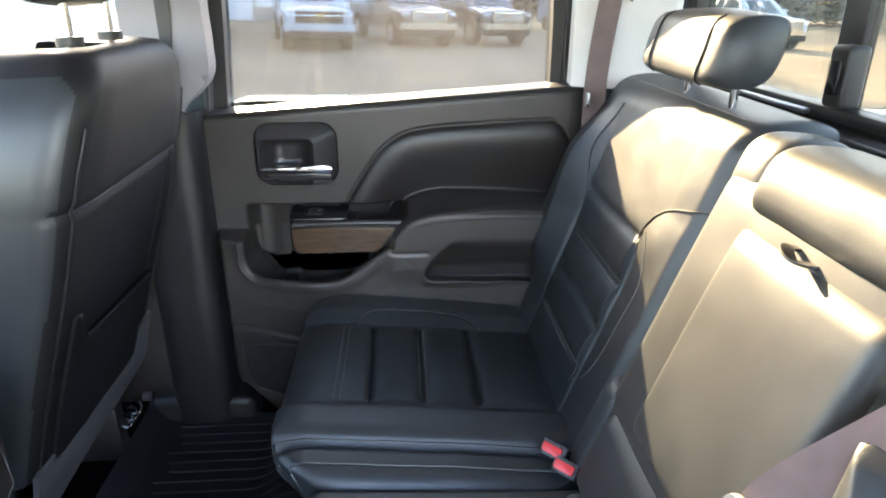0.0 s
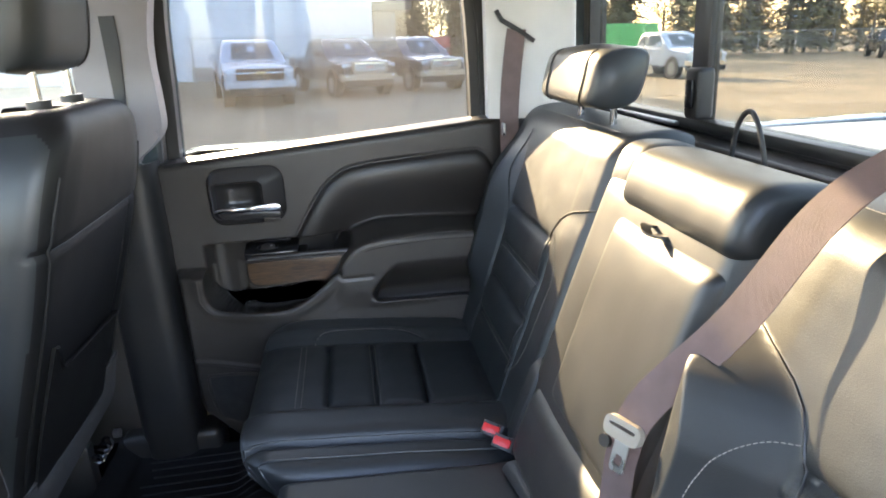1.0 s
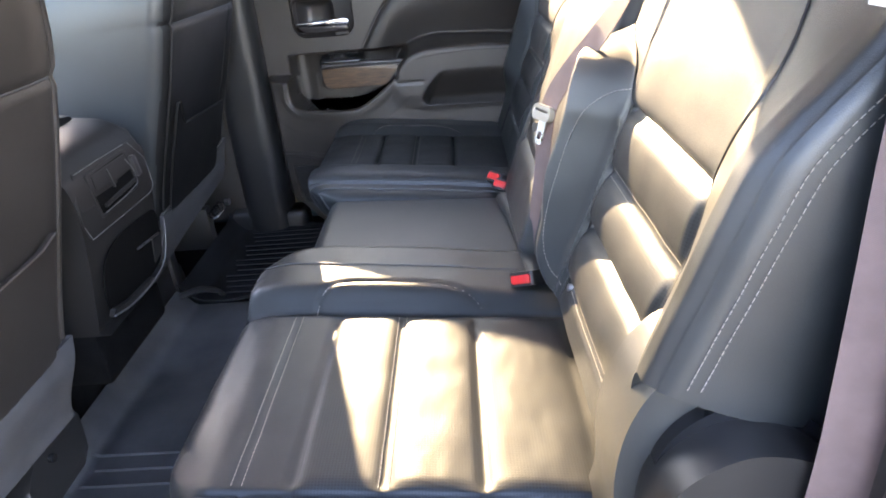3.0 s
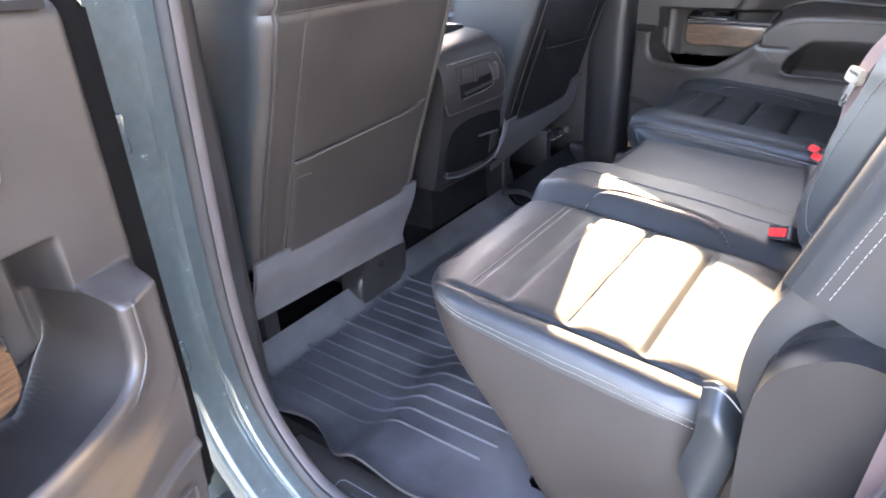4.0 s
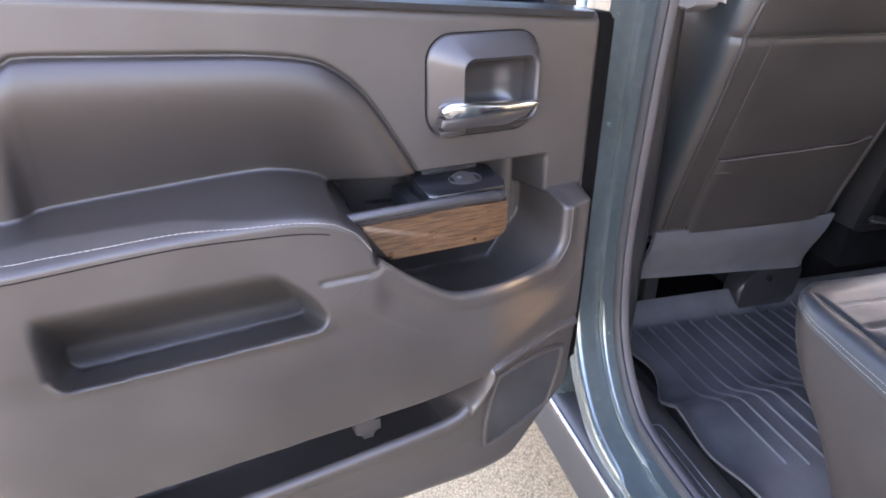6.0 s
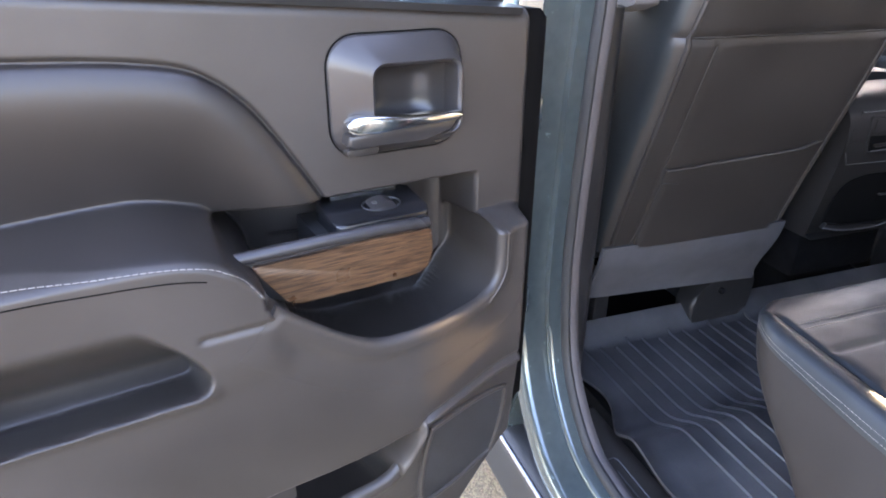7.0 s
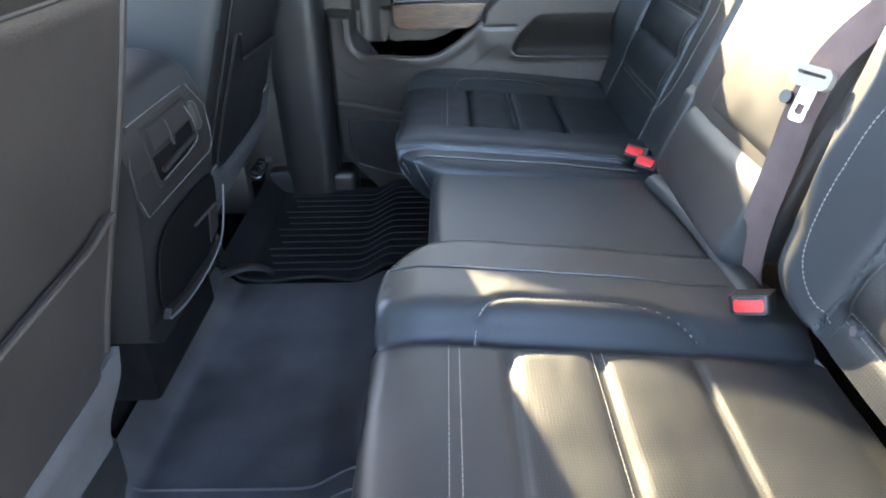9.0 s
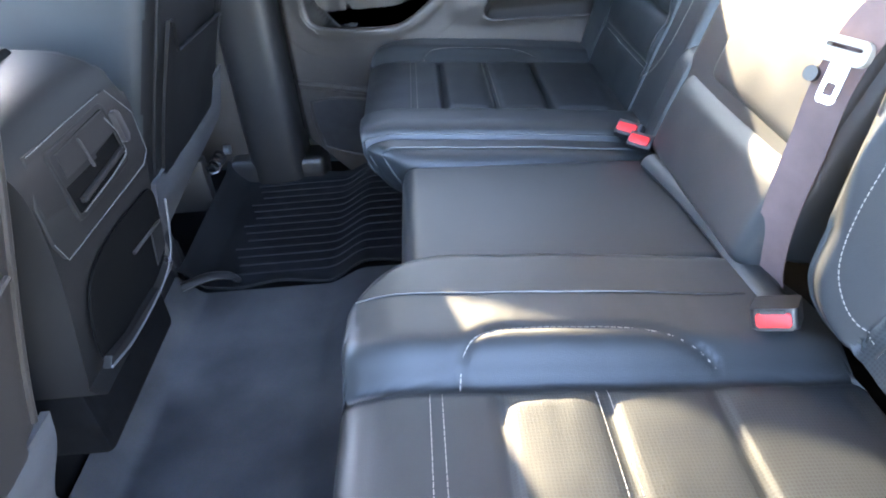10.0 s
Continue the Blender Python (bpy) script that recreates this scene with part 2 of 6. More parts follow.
# ---- building helpers ----
def finish(ob, smooth=True, angle=40):
    me = ob.data
    if smooth:
        me.shade_smooth()
        me.set_sharp_from_angle(angle=radians(angle))
    return ob


def part(name, bm, mat, parent=None, label="", smooth=True, angle=40):
    """Links a bmesh as one mesh object, under a thing or a part."""
    bmesh.ops.recalc_face_normals(bm, faces=bm.faces)
    me = bpy.data.meshes.new(name)
    bm.to_mesh(me)
    bm.free()
    me.materials.append(mat)
    ob = new(name, me)
    if parent is not None:
        ob.parent = parent
    if label:
        ob["label"] = label
    return finish(ob, smooth, angle)


def thing(name, label, category, group="", kind="", at=(0, 0, 0)):
    ob = new(name)
    ob.location = at
    return tagged(ob, label, category, group, kind)


def structure(name, bm, mat, label="", category="", smooth=True):
    return tagged(part(name, bm, mat, None, "", smooth), label, category, kind="structure")


def box(bm, x0, x1, y0, y1, z0, z1, bevel=0.0, seg=2, m=None):
    r = bmesh.ops.create_cube(bm, size=1.0)
    vs = r["verts"]
    for v in vs:
        v.co = Vector((x0 + (x1 - x0) * (v.co.x + 0.5), y0 + (y1 - y0) * (v.co.y + 0.5), z0 + (z1 - z0) * (v.co.z + 0.5)))
    if bevel > 0:
        es = list({e for v in vs for e in v.link_edges})
        r = bmesh.ops.bevel(bm, geom=es, offset=bevel, segments=seg, profile=0.5, affect="EDGES")
        vs = list({v for f in r["faces"] for v in f.verts} | {v for v in vs if v.is_valid})
    if m is not None:
        for v in vs:
            v.co = m @ v.co
    return bm


def boxes(*rows, bevel=0.0, seg=2):
    bm = bmesh.new()
    for r in rows:
        box(bm, *r, bevel=bevel, seg=seg)
    return bm


def shell(front, back, nu, nv, bm=None, rim=1, bulge=0.0):
    """A closed pad between two surfaces, each a function of u and v from 0 to 1, with a rim of that many rows."""
    bm = bm or bmesh.new()
    a = [[bm.verts.new(front(i / nu, j / nv)) for j in range(nv + 1)] for i in range(nu + 1)]
    b = [[bm.verts.new(back(i / nu, j / nv)) for j in range(nv + 1)] for i in range(nu + 1)]
    for i in range(nu):
        for j in range(nv):
            bm.faces.new((a[i][j], a[i + 1][j], a[i + 1][j + 1], a[i][j + 1]))
            bm.faces.new((b[i][j], b[i][j + 1], b[i + 1][j + 1], b[i + 1][j]))
    loop = [(i, 0) for i in range(nu)] + [(nu, j) for j in range(nv)] + [(i, nv) for i in range(nu, 0, -1)] + [(0, j) for j in range(nv, 0, -1)]
    mid = sum((a[i][j].co for i, j in loop), Vector()) / len(loop)
    rows = [[a[i][j] for i, j in loop]]
    for k in range(1, rim):
        row = []
        for i, j in loop:
            p, q = a[i][j].co, b[i][j].co
            d = (q - p).normalized()
            o = p - mid
            o = (o - d * o.dot(d)).normalized()
            row.append(bm.verts.new(p.lerp(q, k / rim) + o * bulge * math.sin(math.pi * k / rim)))
        rows.append(row)
    rows.append([b[i][j] for i, j in loop])
    n = len(loop)
    for r, q in zip(rows, rows[1:]):
        for k in range(n):
            bm.faces.new((r[k], q[k], q[(k + 1) % n], r[(k + 1) % n]))
    return bm


def catmull(points, n=8, closed=False):
    ps = [Vector(p) for p in points]
    k = len(ps)
    out = []
    for i in range(k if closed else k - 1):
        p0 = ps[(i - 1) % k] if closed or i > 0 else ps[0] * 2 - ps[1]
        p1, p2 = ps[i], ps[(i + 1) % k]
        p3 = ps[(i + 2) % k] if closed or i + 2 < k else ps[-1] * 2 - ps[-2]
        for j in range(n):
            t = j / n
            out.append(0.5 * (2 * p1 + (p2 - p0) * t + (2 * p0 - 5 * p1 + 4 * p2 - p3) * t * t + (3 * p1 - p0 - 3 * p2 + p3) * t ** 3))
    if not closed:
        out.append(ps[-1])
    return out


def sweep(points, section, closed=False, up=(0, 0, 1), bm=None):
    """A section, (side, up) pairs, drawn along points."""
    bm = bm or bmesh.new()
    ps = [Vector(p) for p in points]
    k = len(ps)
    rings = []
    for i, p in enumerate(ps):
        a = ps[(i - 1) % k] if closed or i > 0 else p
        b = ps[(i + 1) % k] if closed or i < k - 1 else p
        t = (b - a).normalized()
        s = t.cross(Vector(up))
        s = s.normalized() if s.length > 1e-6 else Vector((1, 0, 0))
        n = s.cross(t)
        rings.append([bm.verts.new(p + s * q[0] + n * q[1]) for q in section])
    m = len(section)
    for i in range(k if closed else k - 1):
        r, q = rings[i], rings[(i + 1) % k]
        for j in range(m):
            bm.faces.new((r[j], r[(j + 1) % m], q[(j + 1) % m], q[j]))
    if not closed:
        bm.faces.new(rings[0])
        bm.faces.new(rings[-1][::-1])
    return bm


def circle(r, n=8, ry=None):
    return [(r * math.cos(2 * math.pi * i / n), (ry or r) * math.sin(2 * math.pi * i / n)) for i in range(n)]


def tube(points, r, n=8, closed=False, bm=None, up=(0, 0, 1)):
    return sweep(points, circle(r, n), closed, up, bm)


def stitches(points, length=0.005, gap=0.0018, r=0.0005, bm=None):
    """Short threads laid along a line of points."""
    bm = bm or bmesh.new()
    ps = [Vector(p) for p in points]
    cum = [0.0]
    for a, b in zip(ps, ps[1:]):
        cum.append(cum[-1] + (b - a).length)

    def at(d):
        d = min(max(d, 0), cum[-1])
        for i in range(len(ps) - 1):
            if d <= cum[i + 1] and cum[i + 1] > cum[i]:
                return ps[i].lerp(ps[i + 1], (d - cum[i]) / (cum[i + 1] - cum[i]))
        return ps[-1]
    d = 0.0
    while d + length < cum[-1]:
        tube([at(d), at(d + length)], r, 5, bm=bm)
        d += length + gap
    return bm


def extruded(outline, low, high, place, bevel=0.0, seg=3, hole=None):
    """A flat outline of (a, b) pairs, made solid from low to high; place(a, b, c) gives the point."""
    bm = bmesh.new()
    top = [bm.verts.new((a, b, high)) for a, b in outline]
    bot = [bm.verts.new((a, b, low)) for a, b in outline]
    n = len(outline)
    if hole is None:
        ft = bm.faces.new(top)
        bm.faces.new(bot[::-1])
        for i in range(n):
            bm.faces.new((top[i], bot[i], bot[(i + 1) % n], top[(i + 1) % n]))
        edges = list(ft.edges)
    else:
        ht = [bm.verts.new((a, b, high)) for a, b in hole]
        hb = [bm.verts.new((a, b, low)) for a, b in hole]
        edges = []
        for i in range(n):
            j = (i + 1) % n
            bm.faces.new((top[i], top[j], ht[j], ht[i]))
            bm.faces.new((bot[i], hb[i], hb[j], bot[j]))
            bm.faces.new((top[i], bot[i], bot[j], top[j]))
            bm.faces.new((ht[i], ht[j], hb[j], hb[i]))
        for i in range(n):
            edges += [bm.edges.get((top[i], top[(i + 1) % n])), bm.edges.get((ht[i], ht[(i + 1) % n]))]
    if bevel > 0:
        bmesh.ops.bevel(bm, geom=edges, offset=bevel, segments=seg, profile=0.5, affect="EDGES")
    for v in bm.verts:
        v.co = place(*v.co)
    return bm


def loft(rings, place):
    """Joins outlines of (a, b) pairs, each at its own depth, into one skin."""
    bm = bmesh.new()
    rows = [[bm.verts.new(place(a, b, c)) for a, b in outline] for outline, c in rings]
    n = len(rows[0])
    for r, q in zip(rows, rows[1:]):
        for j in range(n):
            bm.faces.new((r[j], r[(j + 1) % n], q[(j + 1) % n], q[j]))
    return bm


def rounded(a0, a1, b0, b1, r, n=6):
    """Outline of a rectangle with rounded corners."""
    out = []
    for ca, cb, s in ((a1 - r, b1 - r, 0), (a0 + r, b1 - r, 90), (a0 + r, b0 + r, 180), (a1 - r, b0 + r, 270)):
        for i in range(n + 1):
            t = radians(s + 90 * i / n)
            out.append((ca + r * math.cos(t), cb + r * math.sin(t)))
    return out


def smooth01(t):
    t = min(1.0, max(0.0, t))
    return t * t * (3 - 2 * t)


def bell(d, w):
    return math.exp(-(d / w) ** 2)


def edge_drop(d, r):
    """How far a rounded edge has fallen at the distance d inside it."""
    if d >= r:
        return 0.0
    d = max(d, 0.0)
    return r - math.sqrt(max(0.0, r * r - (r - d) ** 2))

YC = 0.64   # the cab's middle line; +y is its right-hand side, -x its front

# ---- the cab's shell ----
FLOOR_Z = 0.63


def pier(x0, x1, y0, y1, z0, z1, bevel=0.0):
    return boxes((x0, x1, y0, y1, z0, z1), bevel=bevel)


structure("floor", boxes((-1.75, 0.74, -0.168, 1.56, 0.55, FLOOR_Z)), CARPET, "black carpeted cab floor under rubber mats", "floor")
# the floor's step up under the rear bench
structure("floor_step", shell(lambda u, v: Vector((-0.255 + 0.99 * u, -0.165 + 1.665 * v, FLOOR_Z + 0.032 * smooth01(u / 0.09))), lambda u, v: Vector((-0.255 + 0.99 * u, -0.165 + 1.665 * v, FLOOR_Z - 0.03)), 60, 4), CARPET, "raised carpeted floor below the bench", "floor")

# door openings: a rounded ring of painted body with the rubber seal round its inner edge
OPENING = [(-0.375, 1.30), (-0.385, 1.05), (-0.378, 0.90), (-0.345, 0.78), (-0.285, 0.69), (-0.19, 0.650), (0.05, 0.640), (0.22, 0.650), (0.32, 0.70), (0.385, 0.80),
           (0.45, 0.95), (0.50, 1.10), (0.52, 1.30), (0.51, 1.50), (0.485, 1.72), (0.460, 1.885), (0.38, 1.970), (0.05, 2.0), (-0.20, 1.99), (-0.31, 1.93), (-0.345, 1.74), (-0.36, 1.50)]
OPENING = [(a - 0.020 * (a < -0.30), b - 0.032 * smooth01((0.86 - b) / 0.16)) for a, b in OPENING]
ring = [(p.x, p.y) for p in catmull([(a, b, 0) for a, b in OPENING], 6, closed=True)]


def grown(r, d):
    out = []
    n = len(r)
    for i in range(n):
        a, b = Vector(r[i - 1]), Vector(r[(i + 1) % n])
        t = (b - a).normalized()
        out.append((r[i][0] - t.y * d, r[i][1] + t.x * d))
    return out


def side(y, s):
    """Places (a, b, c) of the body's side: c counts outwards from the plane y."""
    return lambda a, b, c: Vector((a, y + s * c, b))


wind = 1 if sum((ring[i][0] - 0.05) * (ring[(i + 1) % len(ring)][1] - 1.2) - (ring[(i + 1) % len(ring)][0] - 0.05) * (ring[i][1] - 1.2) for i in range(len(ring))) > 0 else -1
for label, y, s in (("left", -0.275, -1), ("right", 1.555, 1)):
    inner, mid, outer = grown(ring, 0.0), grown(ring, -0.020 * wind), grown(ring, -0.075 * wind)
    structure(f"door_frame_{label}", extruded(mid, -0.01, 0.030, side(y, s), 0.008, 3, hole=inner), PAINT, "dark green-grey painted door opening flange", "door frame")
    structure(f"body_side_{label}", extruded(outer, 0.012, 0.085, side(y, s), 0.016, 4, hole=mid), PAINT, "dark green-grey painted body round the door opening", "car body")
    seal = [Vector((a, y - s * 0.004, b)) for a, b in grown(ring, 0.002 * wind)]
    structure(f"door_seal_{label}", sweep(seal, circle(0.013, 10, 0.010), True, up=(0, 1, 0)), RUBBER, "black rubber door seal round the opening", "seal")
    lip = [Vector((a, y - s * 0.016, b)) for a, b in grown(ring, 0.010 * wind)]
    structure(f"seal_lip_{label}", sweep(lip, circle(0.004, 8, 0.012), True, up=(0, 1, 0)), SEAL_LIP, "grey lip of the door seal", "seal")

# body skin before and behind the openings, the rocker under it, and the roof
for label, y, s in (("left", -0.275, -1), ("right", 1.555, 1)):
    a, b = sorted((y + s * 0.012, y + s * 0.084))
    structure(f"body_pillar_{label}", pier(-0.505, -0.452, a, b, 0.50, 2.0, 0.012), PAINT, "painted pillar between the doors", "car body")
    structure(f"body_rear_corner_{label}", boxes((0.590, 0.78, a, b, 0.45, 2.0), bevel=0.02), PAINT, "painted rear corner of the cab", "car body")
    a, b = sorted((y - s * 0.02, y + s * 0.10))
    structure(f"rocker_{label}", boxes((-1.75, 0.80, a, b, 0.40, 0.558), bevel=0.03, seg=4), RUBBER, "dark rocker below the doors", "car body")
    structure(f"rocker_edge_{label}", tube([(-1.70, y + s * 0.096, 0.548), (0.78, y + s * 0.096, 0.548)], 0.0045, 8), STEEL, "thin bright edge along the rocker", "trim")
structure("roof", shell(lambda u, v: Vector((-1.02 + 1.84 * u, -0.36 + 2.0 * v, 2.065 + 0.03 * math.sin(math.pi * u) * math.sin(math.pi * v) ** 0.5)), lambda u, v: Vector((-1.02 + 1.84 * u, -0.36 + 2.0 * v, 2.021)), 12, 12), PAINT, "painted cab roof", "roof")
structure("ceiling", boxes((-1.0, 0.74, -0.265, 1.545, 2.003, 2.017)), HEADLINER, "light grey cloth headliner", "ceiling")

# rear wall with its window
structure("wall_rear", boxes((0.715, 0.765, -0.27, 1.55, 0.56, 1.492)), PLASTIC_DARK, "dark lower rear wall of the cab", "wall")
structure("wall_rear_header", boxes((0.715, 0.765, -0.27, 1.55, 1.865, 2.000)), TRIM_GREY, "light header over the rear window", "wall")
structure("wall_rear_corner", boxes((0.715, 0.765, -0.27, -0.24, 1.492, 1.865)), PLASTIC_DARK, "corner beside the rear window", "wall")
structure("wall_rear_corner.001", boxes((0.715, 0.765, 1.52, 1.55, 1.492, 1.865)), PLASTIC_DARK, "corner beside the rear window", "wall")
rear_trim = shell(lambda u, v: Vector((0.665 - 0.012 * math.sin(math.pi * v) + 0.02 * smooth01((v - 0.9) / 0.1), -0.255 + 1.79 * u, 1.02 + 0.462 * v)), lambda u, v: Vector((0.713, -0.255 + 1.79 * u, 1.02 + 0.468 * v)), 24, 24)
structure("rear_trim_panel", rear_trim, VINYL, "dark grained trim panel behind the bench", "trim panel")
structure("rear_trim_rail", sweep([(0.672, -0.25, 1.474), (0.672, 1.53, 1.474)], [(0.012 * c, 0.012 * s) for c, s in circle(1, 10)]), PLASTIC_DARK, "rounded top rail of the rear trim", "trim")

window = thing("window_rear", "sliding rear window in a black frame with a centre pane", "window", kind="structure")
wf = bmesh.new()
for y0, y1, z0, z1 in ((-0.24, 1.52, 1.492, 1.512), (-0.24, 1.52, 1.848, 1.865), (-0.24, -0.22, 1.512, 1.848), (1.50, 1.52, 1.512, 1.848)):
    box(wf, 0.712, 0.756, y0, y1, z0, z1, 0.004)
part("window_frame", wf, PLASTIC_DARK, window)
for y0, y1 in ((0.952, 1.010), (0.27, 0.328)):
    part("divider", boxes((0.722, 0.746, y0, y1, 1.500, 1.852), bevel=0.005), PLASTIC_DARK, window)
for y0, y1, x in ((-0.22, 0.285, 0.740), (0.285, 0.998, 0.732), (0.998, 1.50, 0.740)):
    p = part("pane", boxes((x, x + 0.004, y0, y1, 1.508, 1.852)), GLASS_REAR, window, smooth=False)
    p.visible_shadow = False
latch = part("latch", boxes((0.690, 0.724, 0.925, 0.972, 1.515, 1.605), bevel=0.008, seg=3), PLASTIC_DARK, window, "black slider latch")
part("latch_button", boxes((0.684, 0.691, 0.936, 0.960, 1.535, 1.585), bevel=0.003), PLASTIC_GLOSS, latch)
part("slide_rail", boxes((0.698, 0.712, 1.02, 1.37, 1.494, 1.503), bevel=0.002), STEEL, window, "bright lower slide rail")

# pillar trims
for label, y, s in (("right", 1.0, 1), ("left", 1.0, -1)):
    def py(v, s=s):
        return YC + s * (v - YC)

    def panel(pts, zs, mat, name, text, thick=0.03, s=s):
        """An upright trim bent along pts, (x, y) pairs, between two heights."""
        pts = [p for p in catmull([(a, b, 0) for a, b in pts], 6)]
        n = len(pts) - 1
        return structure(f"{name}_{label}", shell(lambda u, v: Vector((pts[round(u * n)].x, py(pts[round(u * n)].y), zs[0] + (zs[1] - zs[0]) * v)), lambda u, v: Vector((pts[round(u * n)].x, py(pts[round(u * n)].y + thick), zs[0] + (zs[1] - zs[0]) * v)), n, 6), mat, text, "pillar trim")
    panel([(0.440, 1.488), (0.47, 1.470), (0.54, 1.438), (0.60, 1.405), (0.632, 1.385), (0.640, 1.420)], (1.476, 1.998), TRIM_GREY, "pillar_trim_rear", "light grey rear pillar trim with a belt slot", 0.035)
    panel([(0.500, 1.512), (0.55, 1.495), (0.62, 1.455), (0.66, 1.43)], (0.95, 1.476), PLASTIC_DARK, "pillar_trim_rear_lower", "dark lower rear pillar trim", 0.04)
    panel([(-0.545, 1.525), (-0.538, 1.495), (-0.510, 1.476), (-0.47, 1.472), (-0.430, 1.476), (-0.408, 1.492), (-0.402, 1.525)] if s < 0 else [(-0.545, 1.505), (-0.538, 1.455), (-0.510, 1.432), (-0.46, 1.428), (-0.415, 1.432), (-0.390, 1.456), (-0.385, 1.515)], (0.64, 1.432), PLASTIC_DARK, "pillar_trim_middle_lower", "dark grey lower centre pillar trim", 0.008)
    grey = extruded([(p.x, p.y) for p in catmull([(-0.50, 1.432, 0), (-0.50, 1.62, 0), (-0.49, 1.93, 0), (-0.31, 1.93, 0), (-0.335, 1.70, 0), (-0.335, 1.58, 0), (-0.338, 1.515, 0), (-0.365, 1.478, 0), (-0.40, 1.450, 0), (-0.42, 1.433, 0)], 5, closed=True)],
                    0.0, 0.055, lambda a, b, c: Vector((a, py(1.470 - c), b)), 0.014, 4)
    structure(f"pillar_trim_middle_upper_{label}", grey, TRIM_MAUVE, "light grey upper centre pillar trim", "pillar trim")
    slot = extruded([(-0.425, 1.535), (-0.405, 1.535), (-0.392, 1.70), (-0.392, 1.76), (-0.425, 1.76)], 0.0, 0.004, lambda a, b, c: Vector((a, py(1.4155 - c), b)), 0.001, 1)
    structure(f"belt_slot_{label}", slot, PLASTIC_DARK, "dark belt guide slot in the pillar trim", "slot")
    # belt, hung from its slot behind the bench
    bslot = sweep([(0.462, py(1.468), 1.735), (0.474, py(1.461), 1.712), (0.510, py(1.445), 1.688), (0.545, py(1.428), 1.660)], [(0.005, 0.004), (-0.005, 0.004), (-0.005, -0.004), (0.005, -0.004)], up=(0, 1, 0))
    structure(f"belt_slot_rear_{label}", bslot, PLASTIC_DARK, "dark curved belt slot in the rear pillar trim", "slot")

structure("kick_panel_right", boxes((-0.60, -0.335, 1.440, 1.535, 0.60, 0.705), bevel=0.02, seg=3), PLASTIC_DARK, "dark plastic kick panel at the pillar's foot", "trim")

# scuff plate on each sill
for label, y, s in (("left", -0.236, 1), ("right", 1.516, -1)):
    plate = thing(f"sill_plate_{label}", "dark grey plastic sill plate with a raised outline", "sill plate", kind="structure")
    zs = 0.608
    part("plate", shell(lambda u, v: Vector((-0.40 + 0.82 * u, y + s * (-0.034 + 0.106 * v), zs - 0.006 * (2 * v - 1) ** 4)), lambda u, v: Vector((-0.40 + 0.82 * u, y + s * (-0.034 + 0.106 * v), zs - 0.03)), 30, 10), PLASTIC, plate)
    part("outline", tube([(0.24, y - 0.012 * s, zs + 0.001), (-0.243, y - 0.012 * s, zs + 0.001), (-0.250, y - 0.006 * s, zs + 0.001), (-0.250, y + 0.020 * s, zs + 0.001), (-0.243, y + 0.026 * s, zs + 0.001), (0.24, y + 0.026 * s, zs + 0.001)], 0.0014, 6), FINE_EDGE, plate, "thin bright outline")
    part("inner_line", tube([(0.24, y + 0.008 * s, zs + 0.001), (-0.215, y + 0.008 * s, zs + 0.001)], 0.0011, 6), FINE_EDGE, plate, "thin bright line")

# rubber floor mats: a tray with ridges along the cab
MAT_Z = 0.642


def mat_height(x, y):
    z = MAT_Z + 0.034 * smooth01((x + 0.29) / 0.09)
    z += 0.05 * smooth01((-0.545 - x) / 0.06)          # turned-up front edge
    return z


def floor_mat(y0, y1, label, ridges, span, skin):
    mat = thing("floor_mat", label, "floor mat", "rubber floor mats")

    def top(u, v, d=0.0):
        x = -0.60 + (0.62 if y0 > 0.5 else 0.93) * u
        near = y0 if y0 > 0.5 else y0 - 0.036 * smooth01((x + 0.37) / 0.12)
        far = y1 if y0 > 0.5 else y1 + (-0.097 - y1) * smooth01((x - 0.035) / 0.028)
        y = near + (far - near) * v
        side = min(y - near, far - y) if y0 > 0.5 else y - near
        wave = 0.006 * math.sin(x * 31 + 1) * bell(side, 0.03)
        return Vector((x, y + (0.01 * math.sin(14 * x) if y < 0.1 else 0) * bell(side, 0.04), mat_height(x, y) + 0.012 * bell(side, 0.012) + wave - d))
    part("tray", shell(top, lambda u, v: top(u, v, 0.006), 90, 60), skin, mat)
    x0, x1 = span
    for k, y in enumerate(ridges):
        pts = []
        for i in range(33):
            x = x0 + 0.012 * (k % 3) + (x1 - x0) * i / 32
            pts.append((x, y + 0.014 * smooth01((x + 0.32) / 0.12), mat_height(x, y) + 0.0012))
        part("ridge", sweep(pts, [(0.0026, -0.002), (0.0007, 0.0028 - 0.0012 * (y0 > 0.5)), (-0.0007, 0.0028 - 0.0012 * (y0 > 0.5)), (-0.0026, -0.002)]), skin, mat)
    return mat


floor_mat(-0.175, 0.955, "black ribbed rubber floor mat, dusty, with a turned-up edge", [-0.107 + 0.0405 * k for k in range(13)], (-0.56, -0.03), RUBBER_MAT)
# far mat: its darker rubber stands in for the shade there
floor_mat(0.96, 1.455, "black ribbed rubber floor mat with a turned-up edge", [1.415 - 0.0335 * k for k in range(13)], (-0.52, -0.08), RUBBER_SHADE)

